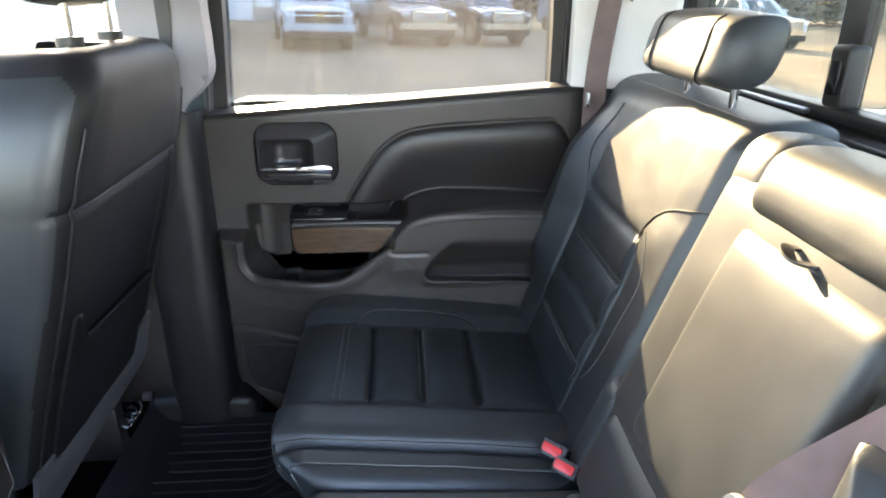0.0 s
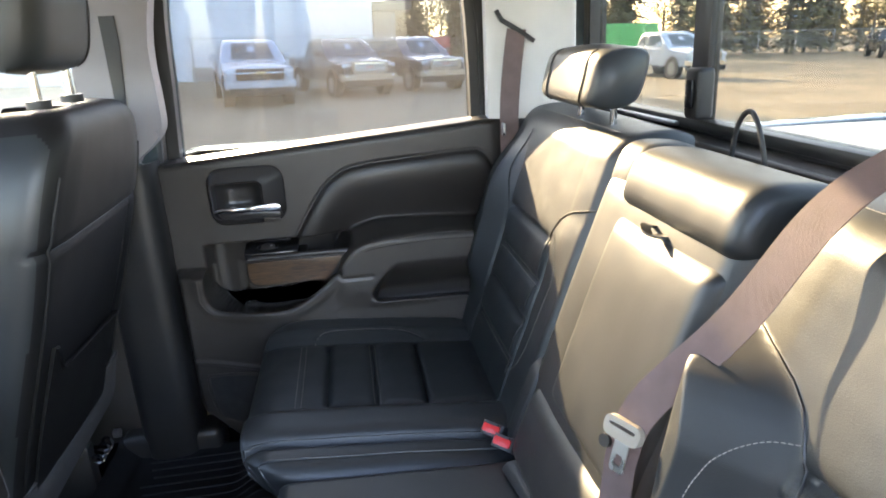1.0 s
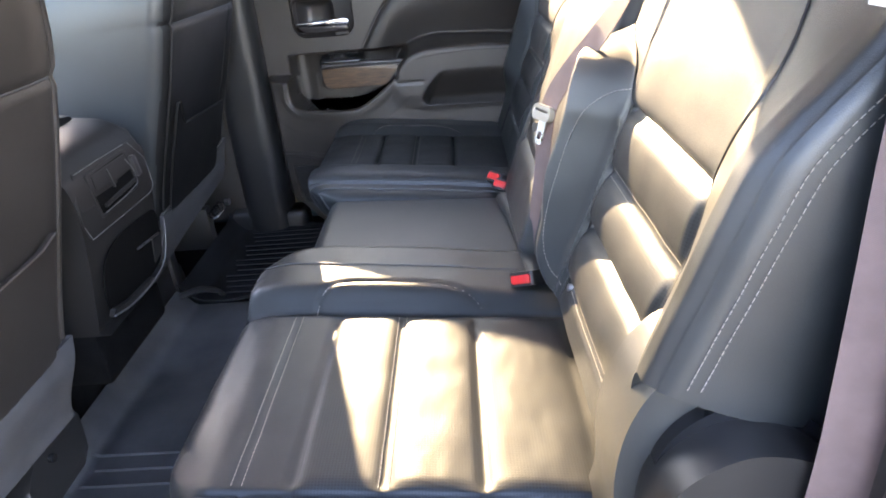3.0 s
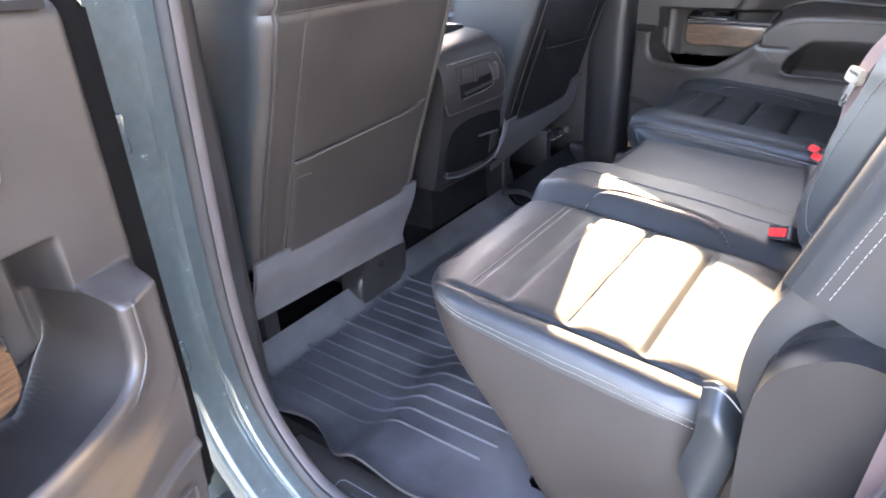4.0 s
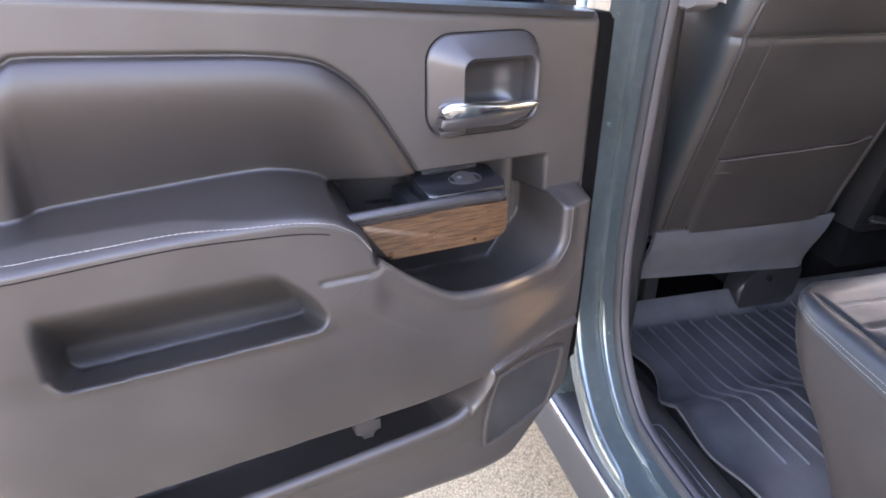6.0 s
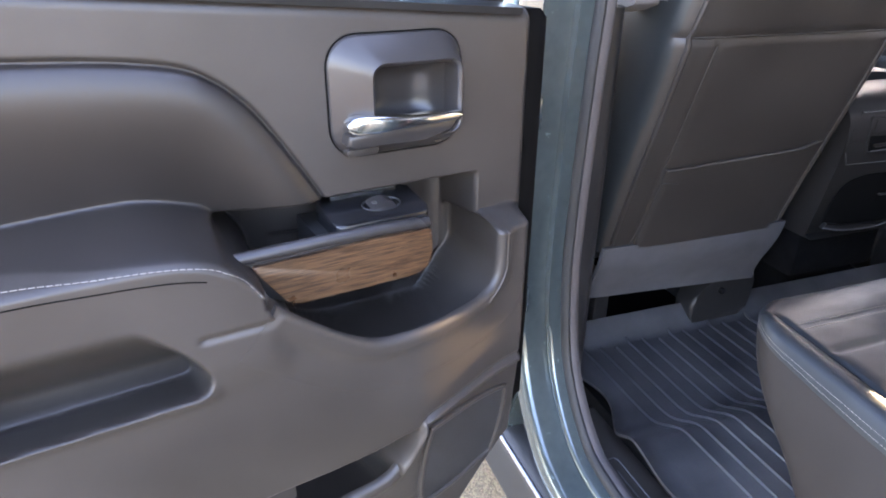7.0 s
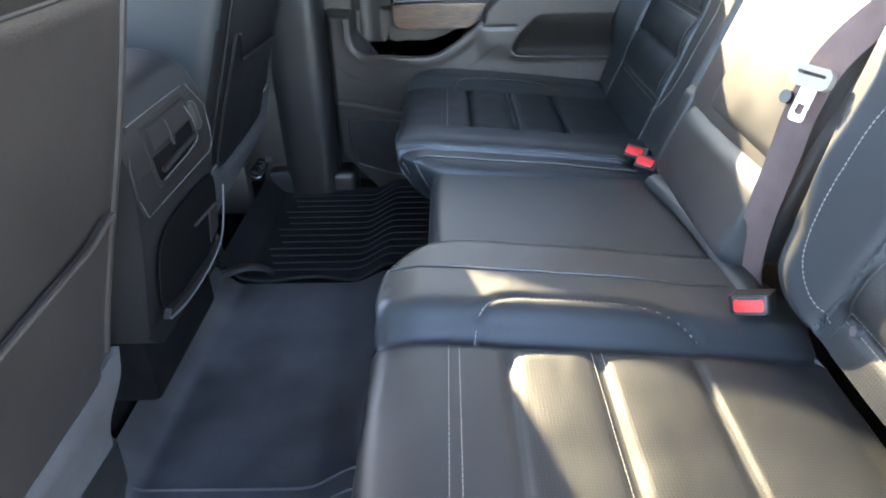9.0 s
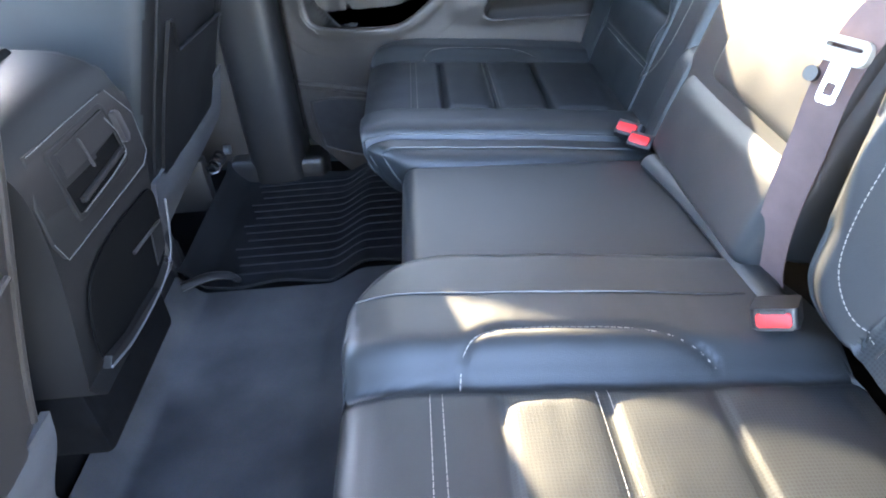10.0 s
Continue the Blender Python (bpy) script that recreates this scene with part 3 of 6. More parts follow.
# ---- front of the cab: doors, glass, dashboard ----
for label, y, s in (("left", -0.275, -1), ("right", 1.555, 1)):
    door = thing(f"front_door_{label}", "closed front door with a dark inner panel and a clear window", "car door")
    a, b = sorted((y + s * 0.01, y + s * 0.09))
    part("skin", boxes((-1.62, -0.512, a, b, 0.50, 1.46), bevel=0.02), PAINT, door)
    a, b = sorted((y - s * 0.06, y + s * 0.008))
    part("inner_panel", boxes((-1.60, -0.530, a, b, 0.66, 1.44), bevel=0.02), PLASTIC, door)
    a, b = sorted((y - s * 0.10, y - s * 0.055))
    part("armrest", boxes((-1.35, -0.60, a, b, 1.08, 1.16), bevel=0.02, seg=3), PLASTIC, door)
    fr = bmesh.new()
    a, b = sorted((y + s * 0.01, y + s * 0.06))
    box(fr, -0.56, -0.512, a, b, 1.46, 1.965, 0.008)
    sweep([(-1.62, y + s * 0.035, 1.46), (-1.45, y + s * 0.035, 1.62), (-1.02, y + s * 0.035, 1.965), (-0.53, y + s * 0.035, 1.975)], [(0.025, 0.02), (-0.025, 0.02), (-0.025, -0.02), (0.025, -0.02)], bm=fr)
    part("window_frame", fr, PLASTIC_DARK, door)
    g = part("pane", extruded([(-1.60, 1.45), (-1.44, 1.61), (-1.02, 1.945), (-0.55, 1.952), (-0.55, 1.45)], 0.0, 0.004, lambda p, q, c: Vector((p, y + s * (0.03 + c), q))), GLASS_CLEAR, door, smooth=False)
    g.visible_shadow = False
ws = tagged(part("windshield", shell(lambda u, v: Vector((-1.68 + 0.66 * v - 0.06 * math.sin(math.pi * u), -0.30 + 1.88 * u, 1.36 + 0.64 * v)), lambda u, v: Vector((-1.685 + 0.66 * v - 0.06 * math.sin(math.pi * u), -0.30 + 1.88 * u, 1.362 + 0.64 * v)), 12, 6), GLASS_CLEAR), "clear curved windshield", "windshield", kind="structure")
ws.visible_shadow = False
structure("wall_front", boxes((-1.80, -1.72, -0.30, 1.58, 0.50, 1.37)), PLASTIC_DARK, "firewall below the windshield", "wall")
dash = thing("dashboard", "black padded dashboard across the cab", "dashboard")
part("pad", shell(lambda u, v: Vector((-1.72 + 0.42 * v, -0.20 + 1.68 * u, 1.34 - 0.03 * math.sin(math.pi * u) * v - 0.05 * v ** 6)), lambda u, v: Vector((-1.72 + 0.40 * v, -0.20 + 1.68 * u, 0.95)), 24, 16), PLASTIC_DARK, dash)
part("centre_stack", boxes((-1.34, -1.25, 0.46, 0.82, 0.90, 1.29), bevel=0.02, seg=3), PLASTIC, dash)

# ---- rear bench ----
bench = thing("rear_bench", "black leather three-seat rear bench with ribbed inserts, partly sunlit", "bench seat")

def plan(u, v, x0, x1, y0, y1, r):
    """A point of a plan rectangle with rounded corners."""
    x = x0 + (x1 - x0) * u
    d = min(x - x0, x1 - x)
    inset = edge_drop(d, r)
    return x, y0 + inset + (y1 - y0 - 2 * inset) * v


def ease(u, k=0.35):
    """Packs the grid lines towards both ends."""
    return u + k * (-math.sin(2 * math.pi * u) / (2 * math.pi)) * 1.0


def pillow(t):
    """A flat-topped swell from 0 to 1."""
    return max(0.0, 1 - abs(2 * t - 1) ** 3) if 0 < t < 1 else 0.0


def cushion_height(x, y, c):
    """The top of a bench cushion: sloped insert, raised borders, rib grooves, rounded edges."""
    z = 1.004 - 0.088 * (x + 0.14)
    i0, i1 = c["insert"]
    r0, r1, r2, r3 = c["ribs"]
    deep = c["deep"]
    z += c["rise"][0] * smooth01((i0 - y) / 0.03) * (1 - 0.5 * smooth01((x - 0.1) / 0.25)) + c["rise"][1] * smooth01((y - i1) / 0.05) * (1 - 0.3 * smooth01((x - 0.1) / 0.25))
    z -= 0.006 * bell(y - i0, 0.004) * smooth01((x + 0.11) / 0.03)
    arch = arch_line(x, c)
    z -= 0.006 * bell(y - i1, 0.006) + 0.005 * bell(y - arch, 0.004) * (1 if abs(arch - i1) > 0.004 else 0)
    if i0 < y < i1:
        fade = smooth01((y - i0 - 0.002) / 0.022) * smooth01((i1 - y) / 0.03)
        z -= fade * deep * (0.007 * bell(x - r1, 0.0045) + 0.007 * bell(x - r3, 0.0045) + 0.0012 * bell(x - r0, 0.005) + 0.0045 * bell(x - r2, 0.006))
        z += fade * 0.0048 * (pillow((x - r1) / (r2 - r1)) + pillow((x - r2) / (r3 - r2)) + pillow((x - r3) / 0.13))
    if c["y0"] > 0:        # the step towards the middle: a border, a deep seam, then a lower roll
        k = (y - c["y0"]) / 0.082
        z += 0.010 * pillow((y - c["y0"] - 0.082) / (i0 - c["y0"] - 0.082)) - 0.020 * bell(k - 1, 0.11) - 0.016 * (1 - smooth01(k - 0.5)) + 0.012 * pillow(k)
    z += 0.0012 * noise.noise(Vector((x * 18, y * 18, c["seed"]))) + 0.0004 * noise.noise(Vector((x * 60, y * 26, c["seed"] + 3)))
    inset = edge_drop(x - c["x0"], 0.125)
    d = min((x - c["x0"]) * (1.0 if c["y0"] + 0.125 < y < c["y1"] - 0.125 else 1.6), (y - c["y0"] - inset) * 0.9, (c["y1"] - inset - y) * 0.9)
    return z - edge_drop(d + 0.008, 0.030) - 0.012 * smooth01((0.09 - (x - c["x0"])) / 0.09) ** 2


def rear_cushion(c, label):
    R = 0.125
    puff = 0.026 if c["y0"] < 0 else 0.016

    def spot(u, v):
        return plan(ease(u), ease(v), c["x0"], 0.37, c["y0"], c["y1"], R)

    def top(u, v):
        x, y = spot(u, v)
        return Vector((x, y, cushion_height(x, y, c)))

    def low(x, y):
        """The tucked-in underside below a point of the plan."""
        f = 1 - smooth01((x - c["x0"]) / 0.30)
        ym = (c["y0"] + c["y1"]) / 2
        if c["y0"] < 0:
            return Vector((x + 0.115 * f, ym + (y - ym) * (0.975 - 0.045 * f), 0.680 + 0.140 * smooth01((0.14 - x) / 0.24)))
        return Vector((x + 0.085 * f, ym + (y - ym) * (0.975 - 0.045 * f), 0.868 - 0.10 * (x - 0.1) - 0.02 * f))

    def under(u, v):
        return low(*spot(u, v))
    seat = part("cushion", shell(top, under, 110, 120, rim=10, bulge=puff), LEATHER, bench, label, angle=75)
    i0, i1 = c["insert"]
    seat.data.materials.append(PERF_SEAT)
    for i in range(110):
        for j in range(120):
            x, y = spot((i + 0.5) / 110, (j + 0.5) / 120)
            if x > c["ribs"][1] + 0.001 and i0 + 0.003 < y < i1 - 0.003:
                seat.data.polygons[2 * (i * 120 + j)].material_index = 1
    if c["y0"] < 0:
        # plain vinyl side below the stitched rim
        seat.data.materials.append(VINYL_SIDE)
        for p in seat.data.polygons[2 * 110 * 120 + 2 * (110 + 120):]:
            p.material_index = 2
    th = bmesh.new()
    for sx in [c["ribs"][k] + d for k in (0, 2) for d in (-0.006, 0.006)]:
        stitches([(sx, y, cushion_height(sx, y, c) + 0.0006) for y in np.linspace(i0 + 0.012, i1 - 0.004, 40)], bm=th)
    tagged(part("rib_stitching", th, THREAD, seat, "pale twin stitching across the insert"), kind="stuff")
    ar = []
    for t in np.linspace(0, 1, 80):
        x = c["ribs"][0] + 0.024 + 0.270 * t
        y = arch_line(x, c)
        ar.append((x, y, cushion_height(x, y, c) + 0.001))
    tagged(part("arch_stitching", stitches(ar, 0.0055, 0.0016, 0.0007), THREAD, seat, "pale stitching along the arch seam"), kind="stuff")
    # piping at the rim and twin stitching below it
    s0 = c["y0"]
    def rim_at(x, f, grow=0.0):
        inset = edge_drop(min(x - c["x0"], 1), R)
        p = Vector((x, s0 + inset, cushion_height(x, s0 + inset, c)))
        q = low(x, s0 + inset)
        o = Vector((-0.35 * smooth01((c["x0"] + R - x) / R), -1, 0)).normalized()
        return p.lerp(q, f) + o * (puff * math.sin(math.pi * f) + grow)
    xs = np.linspace(c["x0"] + 0.016, 0.33, 60)
    part("border_seam", tube([(x, i0, cushion_height(x, i0, c) + 0.0004) for x in np.linspace(-0.10, 0.33, 60)], 0.0011, 6), PLASTIC_DARK, seat)
    if s0 > 0:
        # pipings of the step, carried over the rounded front edge and down
        for off, deep in ((0.092, 0.30), (0.074, 0.42), (0.034, 0.55)):
            xe = c["x0"] + R - math.sqrt(R * R - (R - off) ** 2) + 0.003
            line = [(x, s0 + off, cushion_height(x, s0 + off, c) + 0.0014) for x in np.linspace(0.30, xe, 60)]
            line += [rim_at(xe, f, 0.0012) for f in np.linspace(0.10, deep, 8)]
            part("piping", tube(line, 0.0020, 8), LEATHER, seat)
    else:
        # seam along the border towards the middle, turning down at the front
        line = [(x, 0.412 - 0.10 * edge_drop(x - c["x0"], 0.06), cushion_height(x, 0.412 - 0.10 * edge_drop(x - c["x0"], 0.06), c) + 0.0006) for x in np.linspace(0.30, c["x0"] + 0.012, 70)]
        part("border_seam", tube(line, 0.0014, 6), PLASTIC_DARK, seat)
    if s0 < 0:
        th2 = bmesh.new()
        for f in (0.045, 0.075):
            stitches([rim_at(x, f, 0.0006) for x in xs[4:]], 0.0040, 0.0018, 0.0004, bm=th2)
        tagged(part("side_stitching", th2, THREAD, seat, "twin stitching below the rim"), kind="stuff")
    ped = boxes((0.070, 0.40, c["y0"] + 0.016, c["y1"] - 0.03, 0.672, 0.885), bevel=0.05, seg=5)
    part("pedestal", ped, VINYL_SIDE, seat, "dark grey recessed seat base")
    return seat


def arch_line(x, c):
    t = min(1.0, max(0.0, (x - c["ribs"][0] - 0.024) / 0.270))
    t = t ** 0.8
    return c["insert"][1] + c["arch"] * max(0.0, 1 - abs(2 * t - 1) ** 3.6) ** 0.62


LEFT = dict(x0=-0.152, y0=-0.124, y1=0.498, insert=(-0.072, 0.297), arch=0.060, rise=(0.012, 0.028), ribs=(-0.058, 0.002, 0.105, 0.217), deep=1.0, seed=1.0)
RIGHT = dict(x0=-0.168, y0=0.790, y1=1.405, insert=(0.990, 1.285), arch=0.045, rise=(0.010, 0.020), ribs=(-0.070, -0.012, 0.088, 0.190), deep=1.7, seed=5.0)
rear_cushion(LEFT, "sunlit black leather cushion with a ribbed insert")
rear_cushion(RIGHT, "black leather cushion with a ribbed insert")



def mid_top(u, v):
    x, y = plan(ease(u), ease(v), -0.095, 0.36, 0.503, 0.785, 0.02)
    return Vector((x, y, 0.992 - 0.05 * (x + 0.09) - edge_drop(x + 0.095, 0.026) - edge_drop(min(y - 0.503, 0.785 - y), 0.012) + 0.004 * math.sin(math.pi * (y - 0.5) / 0.285)))


mid = part("middle_cushion", shell(mid_top, lambda u, v: Vector((plan(ease(u), ease(v), -0.09, 0.36, 0.505, 0.783, 0.02)[0] + 0.05 * (1 - u), plan(ease(u), ease(v), -0.09, 0.36, 0.505, 0.783, 0.02)[1], 0.84)), 50, 40), LEATHER, bench, "plain black leather middle cushion")
part("pedestal", boxes((0.0, 0.38, 0.51, 0.78, 0.672, 0.842), bevel=0.01), PLASTIC_DARK, mid)


def back_plane(z):
    return 0.345 + 0.36 * (z - 1.0)


SEAM_Z = (1.0, 1.28, 1.30, 1.325, 1.345, 1.360, 1.372, 1.382, 1.390)
SEAM_W = (-0.016, -0.015, -0.008, 0.004, 0.018, 0.040, 0.070, 0.110, 0.155)


def seam_at(z):
    """Where the seam between inner bolster and shoulder panel runs, counted from the insert."""
    return float(np.interp(z, SEAM_Z, SEAM_W))


def swell(t, soft):
    """From 0 to 1, straight or as a rounded shoulder."""
    t = min(1.0, max(0.0, t))
    return 1.10 * t * t / (t + 0.10) if soft else t


def rear_back(c, label):
    """An outer backrest: smooth shoulder panel above, three ribs below, bolsters at both sides."""
    y0, y1, i0, i1 = c["y0"], c["y1"], *c["insert"]
    z0, z1 = c["foot"], 1.512
    way = 1 if c["inner"] > c["outer"] else -1

    def inner_at(z):
        """The inner edge, which draws in towards the foot."""
        return c["inner"] - way * (float(np.interp(z, (1.0, 1.11, 1.25, 1.33, 1.38, 1.43), (0.098, 0.082, 0.038, 0.026, 0.014, 0.0))) * (c["tuck"] > 0) + (edge_drop(z - z0, 0.07) if c["tuck"] else 0.0))

    def depth(y, z):
        """How far the front stands before the plane."""
        d = 0.0
        low = smooth01((1.33 - z) / 0.10)
        out_w, in_w = (i0 - y, y - i1) if c["outer"] < c["inner"] else (y - i1, i0 - y)
        d += smooth01((1.475 - z) / 0.13) * c["bol"][0] * min(1.0, max(0.0, out_w + 0.006) / 0.085) * (0.2 + 0.8 * smooth01((z - 1.05) / 0.11))
        if c["tuck"]:
            away = min(in_w - seam_at(z), 3.2 * (float(np.interp(in_w, SEAM_W, SEAM_Z)) - z))
            d += c["bol"][1] * swell(away / 0.092, True)
        else:
            d += c["bol"][1] * swell((in_w - min(0.042, seam_at(z))) / 0.13, False)
        d += (1 - low) * 0.012 * smooth01(min(y - y0, y1 - y) / 0.10)
        if i0 < y < i1:
            f = smooth01((y - i0) / 0.02) * smooth01((i1 - y) / 0.02)
            d -= f * (0.010 * bell(z - 1.296, 0.007) + 0.005 * bell(z - 1.210, 0.008) + 0.009 * bell(z - 1.130, 0.007) + 0.005 * bell(z - 1.045, 0.008))
            for a, b in ((1.210, 1.296), (1.130, 1.210), (1.045, 1.130)):
                d += f * 0.009 * math.sin(math.pi * min(1, max(0, (z - a) / (b - a))))
        else:
            d -= 0.006 * bell(min(abs(y - i0), abs(y - i1)), 0.005) * low
        slope_in = smooth01((c["edge_in"][0] - abs(y - inner_at(z))) / c["edge_in"][0])
        d -= c["edge_in"][1] * slope_in ** 1.3
        slope_out = smooth01((0.022 - abs(y - c["outer"])) / 0.022)
        d -= 0.010 * slope_out ** 2
        d -= edge_drop(z1 - z, 0.045) * 1.1
        d += 0.0015 * noise.noise(Vector((y * 15, z * 15, c["seed"]))) + 0.0002 * noise.noise(Vector((y * 24, z * 55, c["seed"] + 3)))
        return d

    def spot(u, v):
        ye = y0 + (y1 - y0) * ease(u, 0.3)
        lo = z0 + 0.158 * smooth01((0.085 - abs(ye - c["outer"])) / 0.055)
        z = lo + (z1 - lo) * ease(v, 0.3)
        k = edge_drop(z1 - z, 0.07) * 0.45
        ya, yb = (y0, inner_at(z)) if way > 0 else (inner_at(z), y1)
        return ya + k + (yb - ya - 2 * k) * ease(u, 0.3), z

    def front(u, v):
        y, z = spot(u, v)
        return Vector((back_plane(z) - depth(y, z), y, z))

    def rear(u, v):
        y, z = spot(u, v)
        return Vector((back_plane(z) + 0.125, y, z - 0.012 - 0.040 * (1 - v) * smooth01((0.10 - abs(y - c["outer"])) / 0.06)))
    back = part("backrest", shell(front, rear, 190, 120, rim=8, bulge=0.010), LEATHER, bench, label, angle=75)
    back.data.materials.append(PERF_BACK)
    for i in range(190):
        for j in range(120):
            y, z = spot((i + 0.5) / 190, (j + 0.5) / 120)
            if z < 1.294 and i0 + 0.003 < y < i1 - 0.003:
                back.data.polygons[2 * (i * 120 + j)].material_index = 1
    th = bmesh.new()
    for z in (1.2155, 1.2045, 1.0505, 1.0395):
        stitches([(back_plane(z) - depth(y, z) - 0.0006, y, z) for y in np.linspace(i0 + 0.012, i1 - 0.012, 40)], bm=th)
    zt = 1.506
    stitches([(back_plane(zt) - depth(y, zt) - 0.001 + 0.004, y, zt + 0.002) for y in np.linspace(y0 + 0.07, y1 - 0.05, 50)], bm=th)
    tagged(part("stitching", th, THREAD, back, "pale twin stitching"), kind="stuff")
    # seam cord between shoulder panel and bolsters
    inner_s = 1 if c["inner"] > c["outer"] else -1
    for yi, s in ((i0, -1), (i1, 1)):
        if s == inner_s:
            pts = [(back_plane(z) - depth(yi + s * w, z) - 0.0008, yi + s * w, z) for z, w in [(z, seam_at(z)) for z in np.concatenate([np.linspace(1.02, 1.30, 20), np.linspace(1.305, 1.389, 30)])]]
            arch = catmull([(-0.008, 1.030, 0), (0.022, 1.050, 0), (0.045, 1.090, 0), (0.056, 1.150, 0), (0.060, 1.225, 0), (0.055, 1.262, 0), (0.044, 1.290, 0), (0.026, 1.310, 0), (0.004, 1.318, 0)], 10)
            tagged(part("bolster_stitching", stitches([(back_plane(p.y) - depth(yi + s * p.x, p.y) - 0.0008, yi + s * p.x, p.y) for p in arch], 0.004, 0.002, 0.0006), THREAD, back, "stitched arch on the bolster"), kind="stuff")
            part("seam", tube(pts, 0.0016, 6), PLASTIC_DARK, back)
            continue
        pts = [(back_plane(z) - depth(yi + s * w, z) - 0.0008, yi + s * w, z) for z, w in [(z, 0.030 * math.sin(math.pi * smooth01((z - 1.29) / 0.2))) for z in np.linspace(1.02, 1.47, 40)]]
        part("seam", tube(pts, 0.0016, 6), PLASTIC_DARK, back)
    return back, depth


LB = dict(y0=-0.140, y1=0.440, insert=(-0.030, 0.283), bol=(0.045, 0.070), inner=0.440, outer=-0.140, edge_in=(0.026, 0.016), tuck=0.092, foot=1.005, seed=2.0)
RB = dict(y0=0.838, y1=1.440, insert=(0.985, 1.292), bol=(0.045, 0.010), inner=0.838, outer=1.440, edge_in=(0.04, 0.020), tuck=0.0, foot=0.955, seed=7.0)
left_back, left_depth = rear_back(LB, "sunlit black leather backrest with ribs")
rear_back(RB, "half-sunlit black leather backrest with ribs")
# metal buttons of the child-seat anchors low on the near backrest
for y, z in ((0.247, 1.041), (-0.041, 1.054)):
    x = back_plane(z) - left_depth(y, z)
    part("anchor_button", tube([(x + 0.004, y, z), (x - 0.004, y, z), (x - 0.0062, y, z + 0.0005)], 0.0055, 14), STEEL, left_back, "small metal anchor button")
# outer side of the near backrest: stitched wrap and the plastic hinge cover
side_th = bmesh.new()


def left_side(z, off):
    """A point on the outer side of the near backrest, so far behind its front edge."""
    x0 = back_plane(z) - left_depth(-0.14, z)
    t = off / (back_plane(z) + 0.125 - x0)
    k = edge_drop(1.512 - z, 0.07) * 0.45
    return Vector((x0 + (back_plane(z) + 0.125 - x0) * t, -0.140 + k - 0.010 * math.sin(math.pi * t) - 0.0008, z - 0.012 * t))


for t in (0.022, 0.033):
    stitches([left_side(z, t) for z in np.linspace(1.168, 1.46, 40)], 0.0045, 0.002, 0.0004, bm=side_th)
tagged(part("side_stitching", side_th, THREAD, left_back, "white twin stitching down the side"), kind="stuff")
wrap = [(p.x, p.y) for p in catmull([(0.348, 0.92, 0), (0.341, 1.00, 0), (0.340, 1.06, 0), (0.350, 1.115, 0), (0.372, 1.158, 0), (0.41, 1.185, 0), (0.50, 1.18, 0), (0.545, 1.10, 0), (0.545, 0.92, 0)], 5, closed=True)]
part("foot_wrap", extruded(wrap, 0.0, 0.052, lambda a, b, c: Vector((a, -0.042 - 1.7 * c, b)), 0.018, 4), LEATHER, left_back, "dark leather wrap at the backrest's foot")
hinge = thing("seat_hinge_cover", "dark rounded plastic hinge cover at the foot of the backrest", "hinge cover")
hp = [(p.x, p.y) for p in catmull([(0.374, 0.70, 0), (0.366, 0.85, 0), (0.360, 0.98, 0), (0.362, 1.055, 0), (0.380, 1.098, 0), (0.412, 1.124, 0), (0.446, 1.132, 0), (0.490, 1.118, 0), (0.530, 1.070, 0), (0.56, 0.95, 0), (0.56, 0.70, 0)], 5, closed=True)]
part("cap", extruded(hp, 0.0, 0.062, lambda a, b, c: Vector((a, -0.128 - c, b)), 0.016, 5), PLASTIC_DARK, hinge)
inner_cap = [(0.37 + (a - 0.37) * 0.97, b + 0.016 * smooth01((b - 0.95) / 0.1)) for a, b in hp]
part("inner_cap", extruded(inner_cap, 0.0, 0.045, lambda a, b, c: Vector((a + 0.006, -0.10 - c, b)), 0.010, 3), PLASTIC_GLOSS, hinge)
strap = thing("seat_release_strap", "dark folded fabric release strap beside the cushion", "strap")


def strap_at(u, v, d):
    """A soft tab: it leaves the gap, folds over and hangs."""
    x = 0.303 + 0.046 * u + 0.006 * math.sin(5 * v)
    z = 1.012 - 0.016 * u - 0.145 * v + 0.020 * math.sin(math.pi * u) * (1 - v) + 0.018 * math.sin(2.6 * u + 1) * v
    y = -0.126 - 0.030 * smooth01(v / 0.25) - 0.010 * math.sin(math.pi * u) + 0.008 * math.sin(4 * u + 2 * v) * v
    return Vector((x, y - d, z))


tab = part("tab", shell(lambda u, v: strap_at(u, v, 0.0), lambda u, v: strap_at(u, v, 0.003), 16, 20), LEATHER, strap)
part("edge_thread", tube([strap_at(u, 0.04, 0.004) for u in np.linspace(0.05, 0.98, 14)], 0.0010, 5), THREAD, tab)

# middle backrest with its fold-down panel and top roll


def pad(y0, y1, z0, z1, out, r, thick, nu=50, nv=50, puff=0.008, lean=0.0):
    def front(u, v):
        y, z = y0 + (y1 - y0) * ease(u, 0.5), z0 + (z1 - z0) * ease(v, 0.5)
        d = min(y - y0, y1 - y)
        e = min(z - z0, z1 - z)
        return Vector((back_plane(z) - out + edge_drop(d, r) + edge_drop(e, r) * 0.9 - puff * math.sin(math.pi * u) * math.sin(math.pi * v) + 0.001 * noise.noise(Vector((y * 20, z * 20, out))), y, z))

    def rear(u, v):
        y, z = y0 + (y1 - y0) * ease(u, 0.5), z0 + (z1 - z0) * ease(v, 0.5)
        return Vector((back_plane(z) - out + thick, y, z))
    return shell(front, rear, nu, nv)


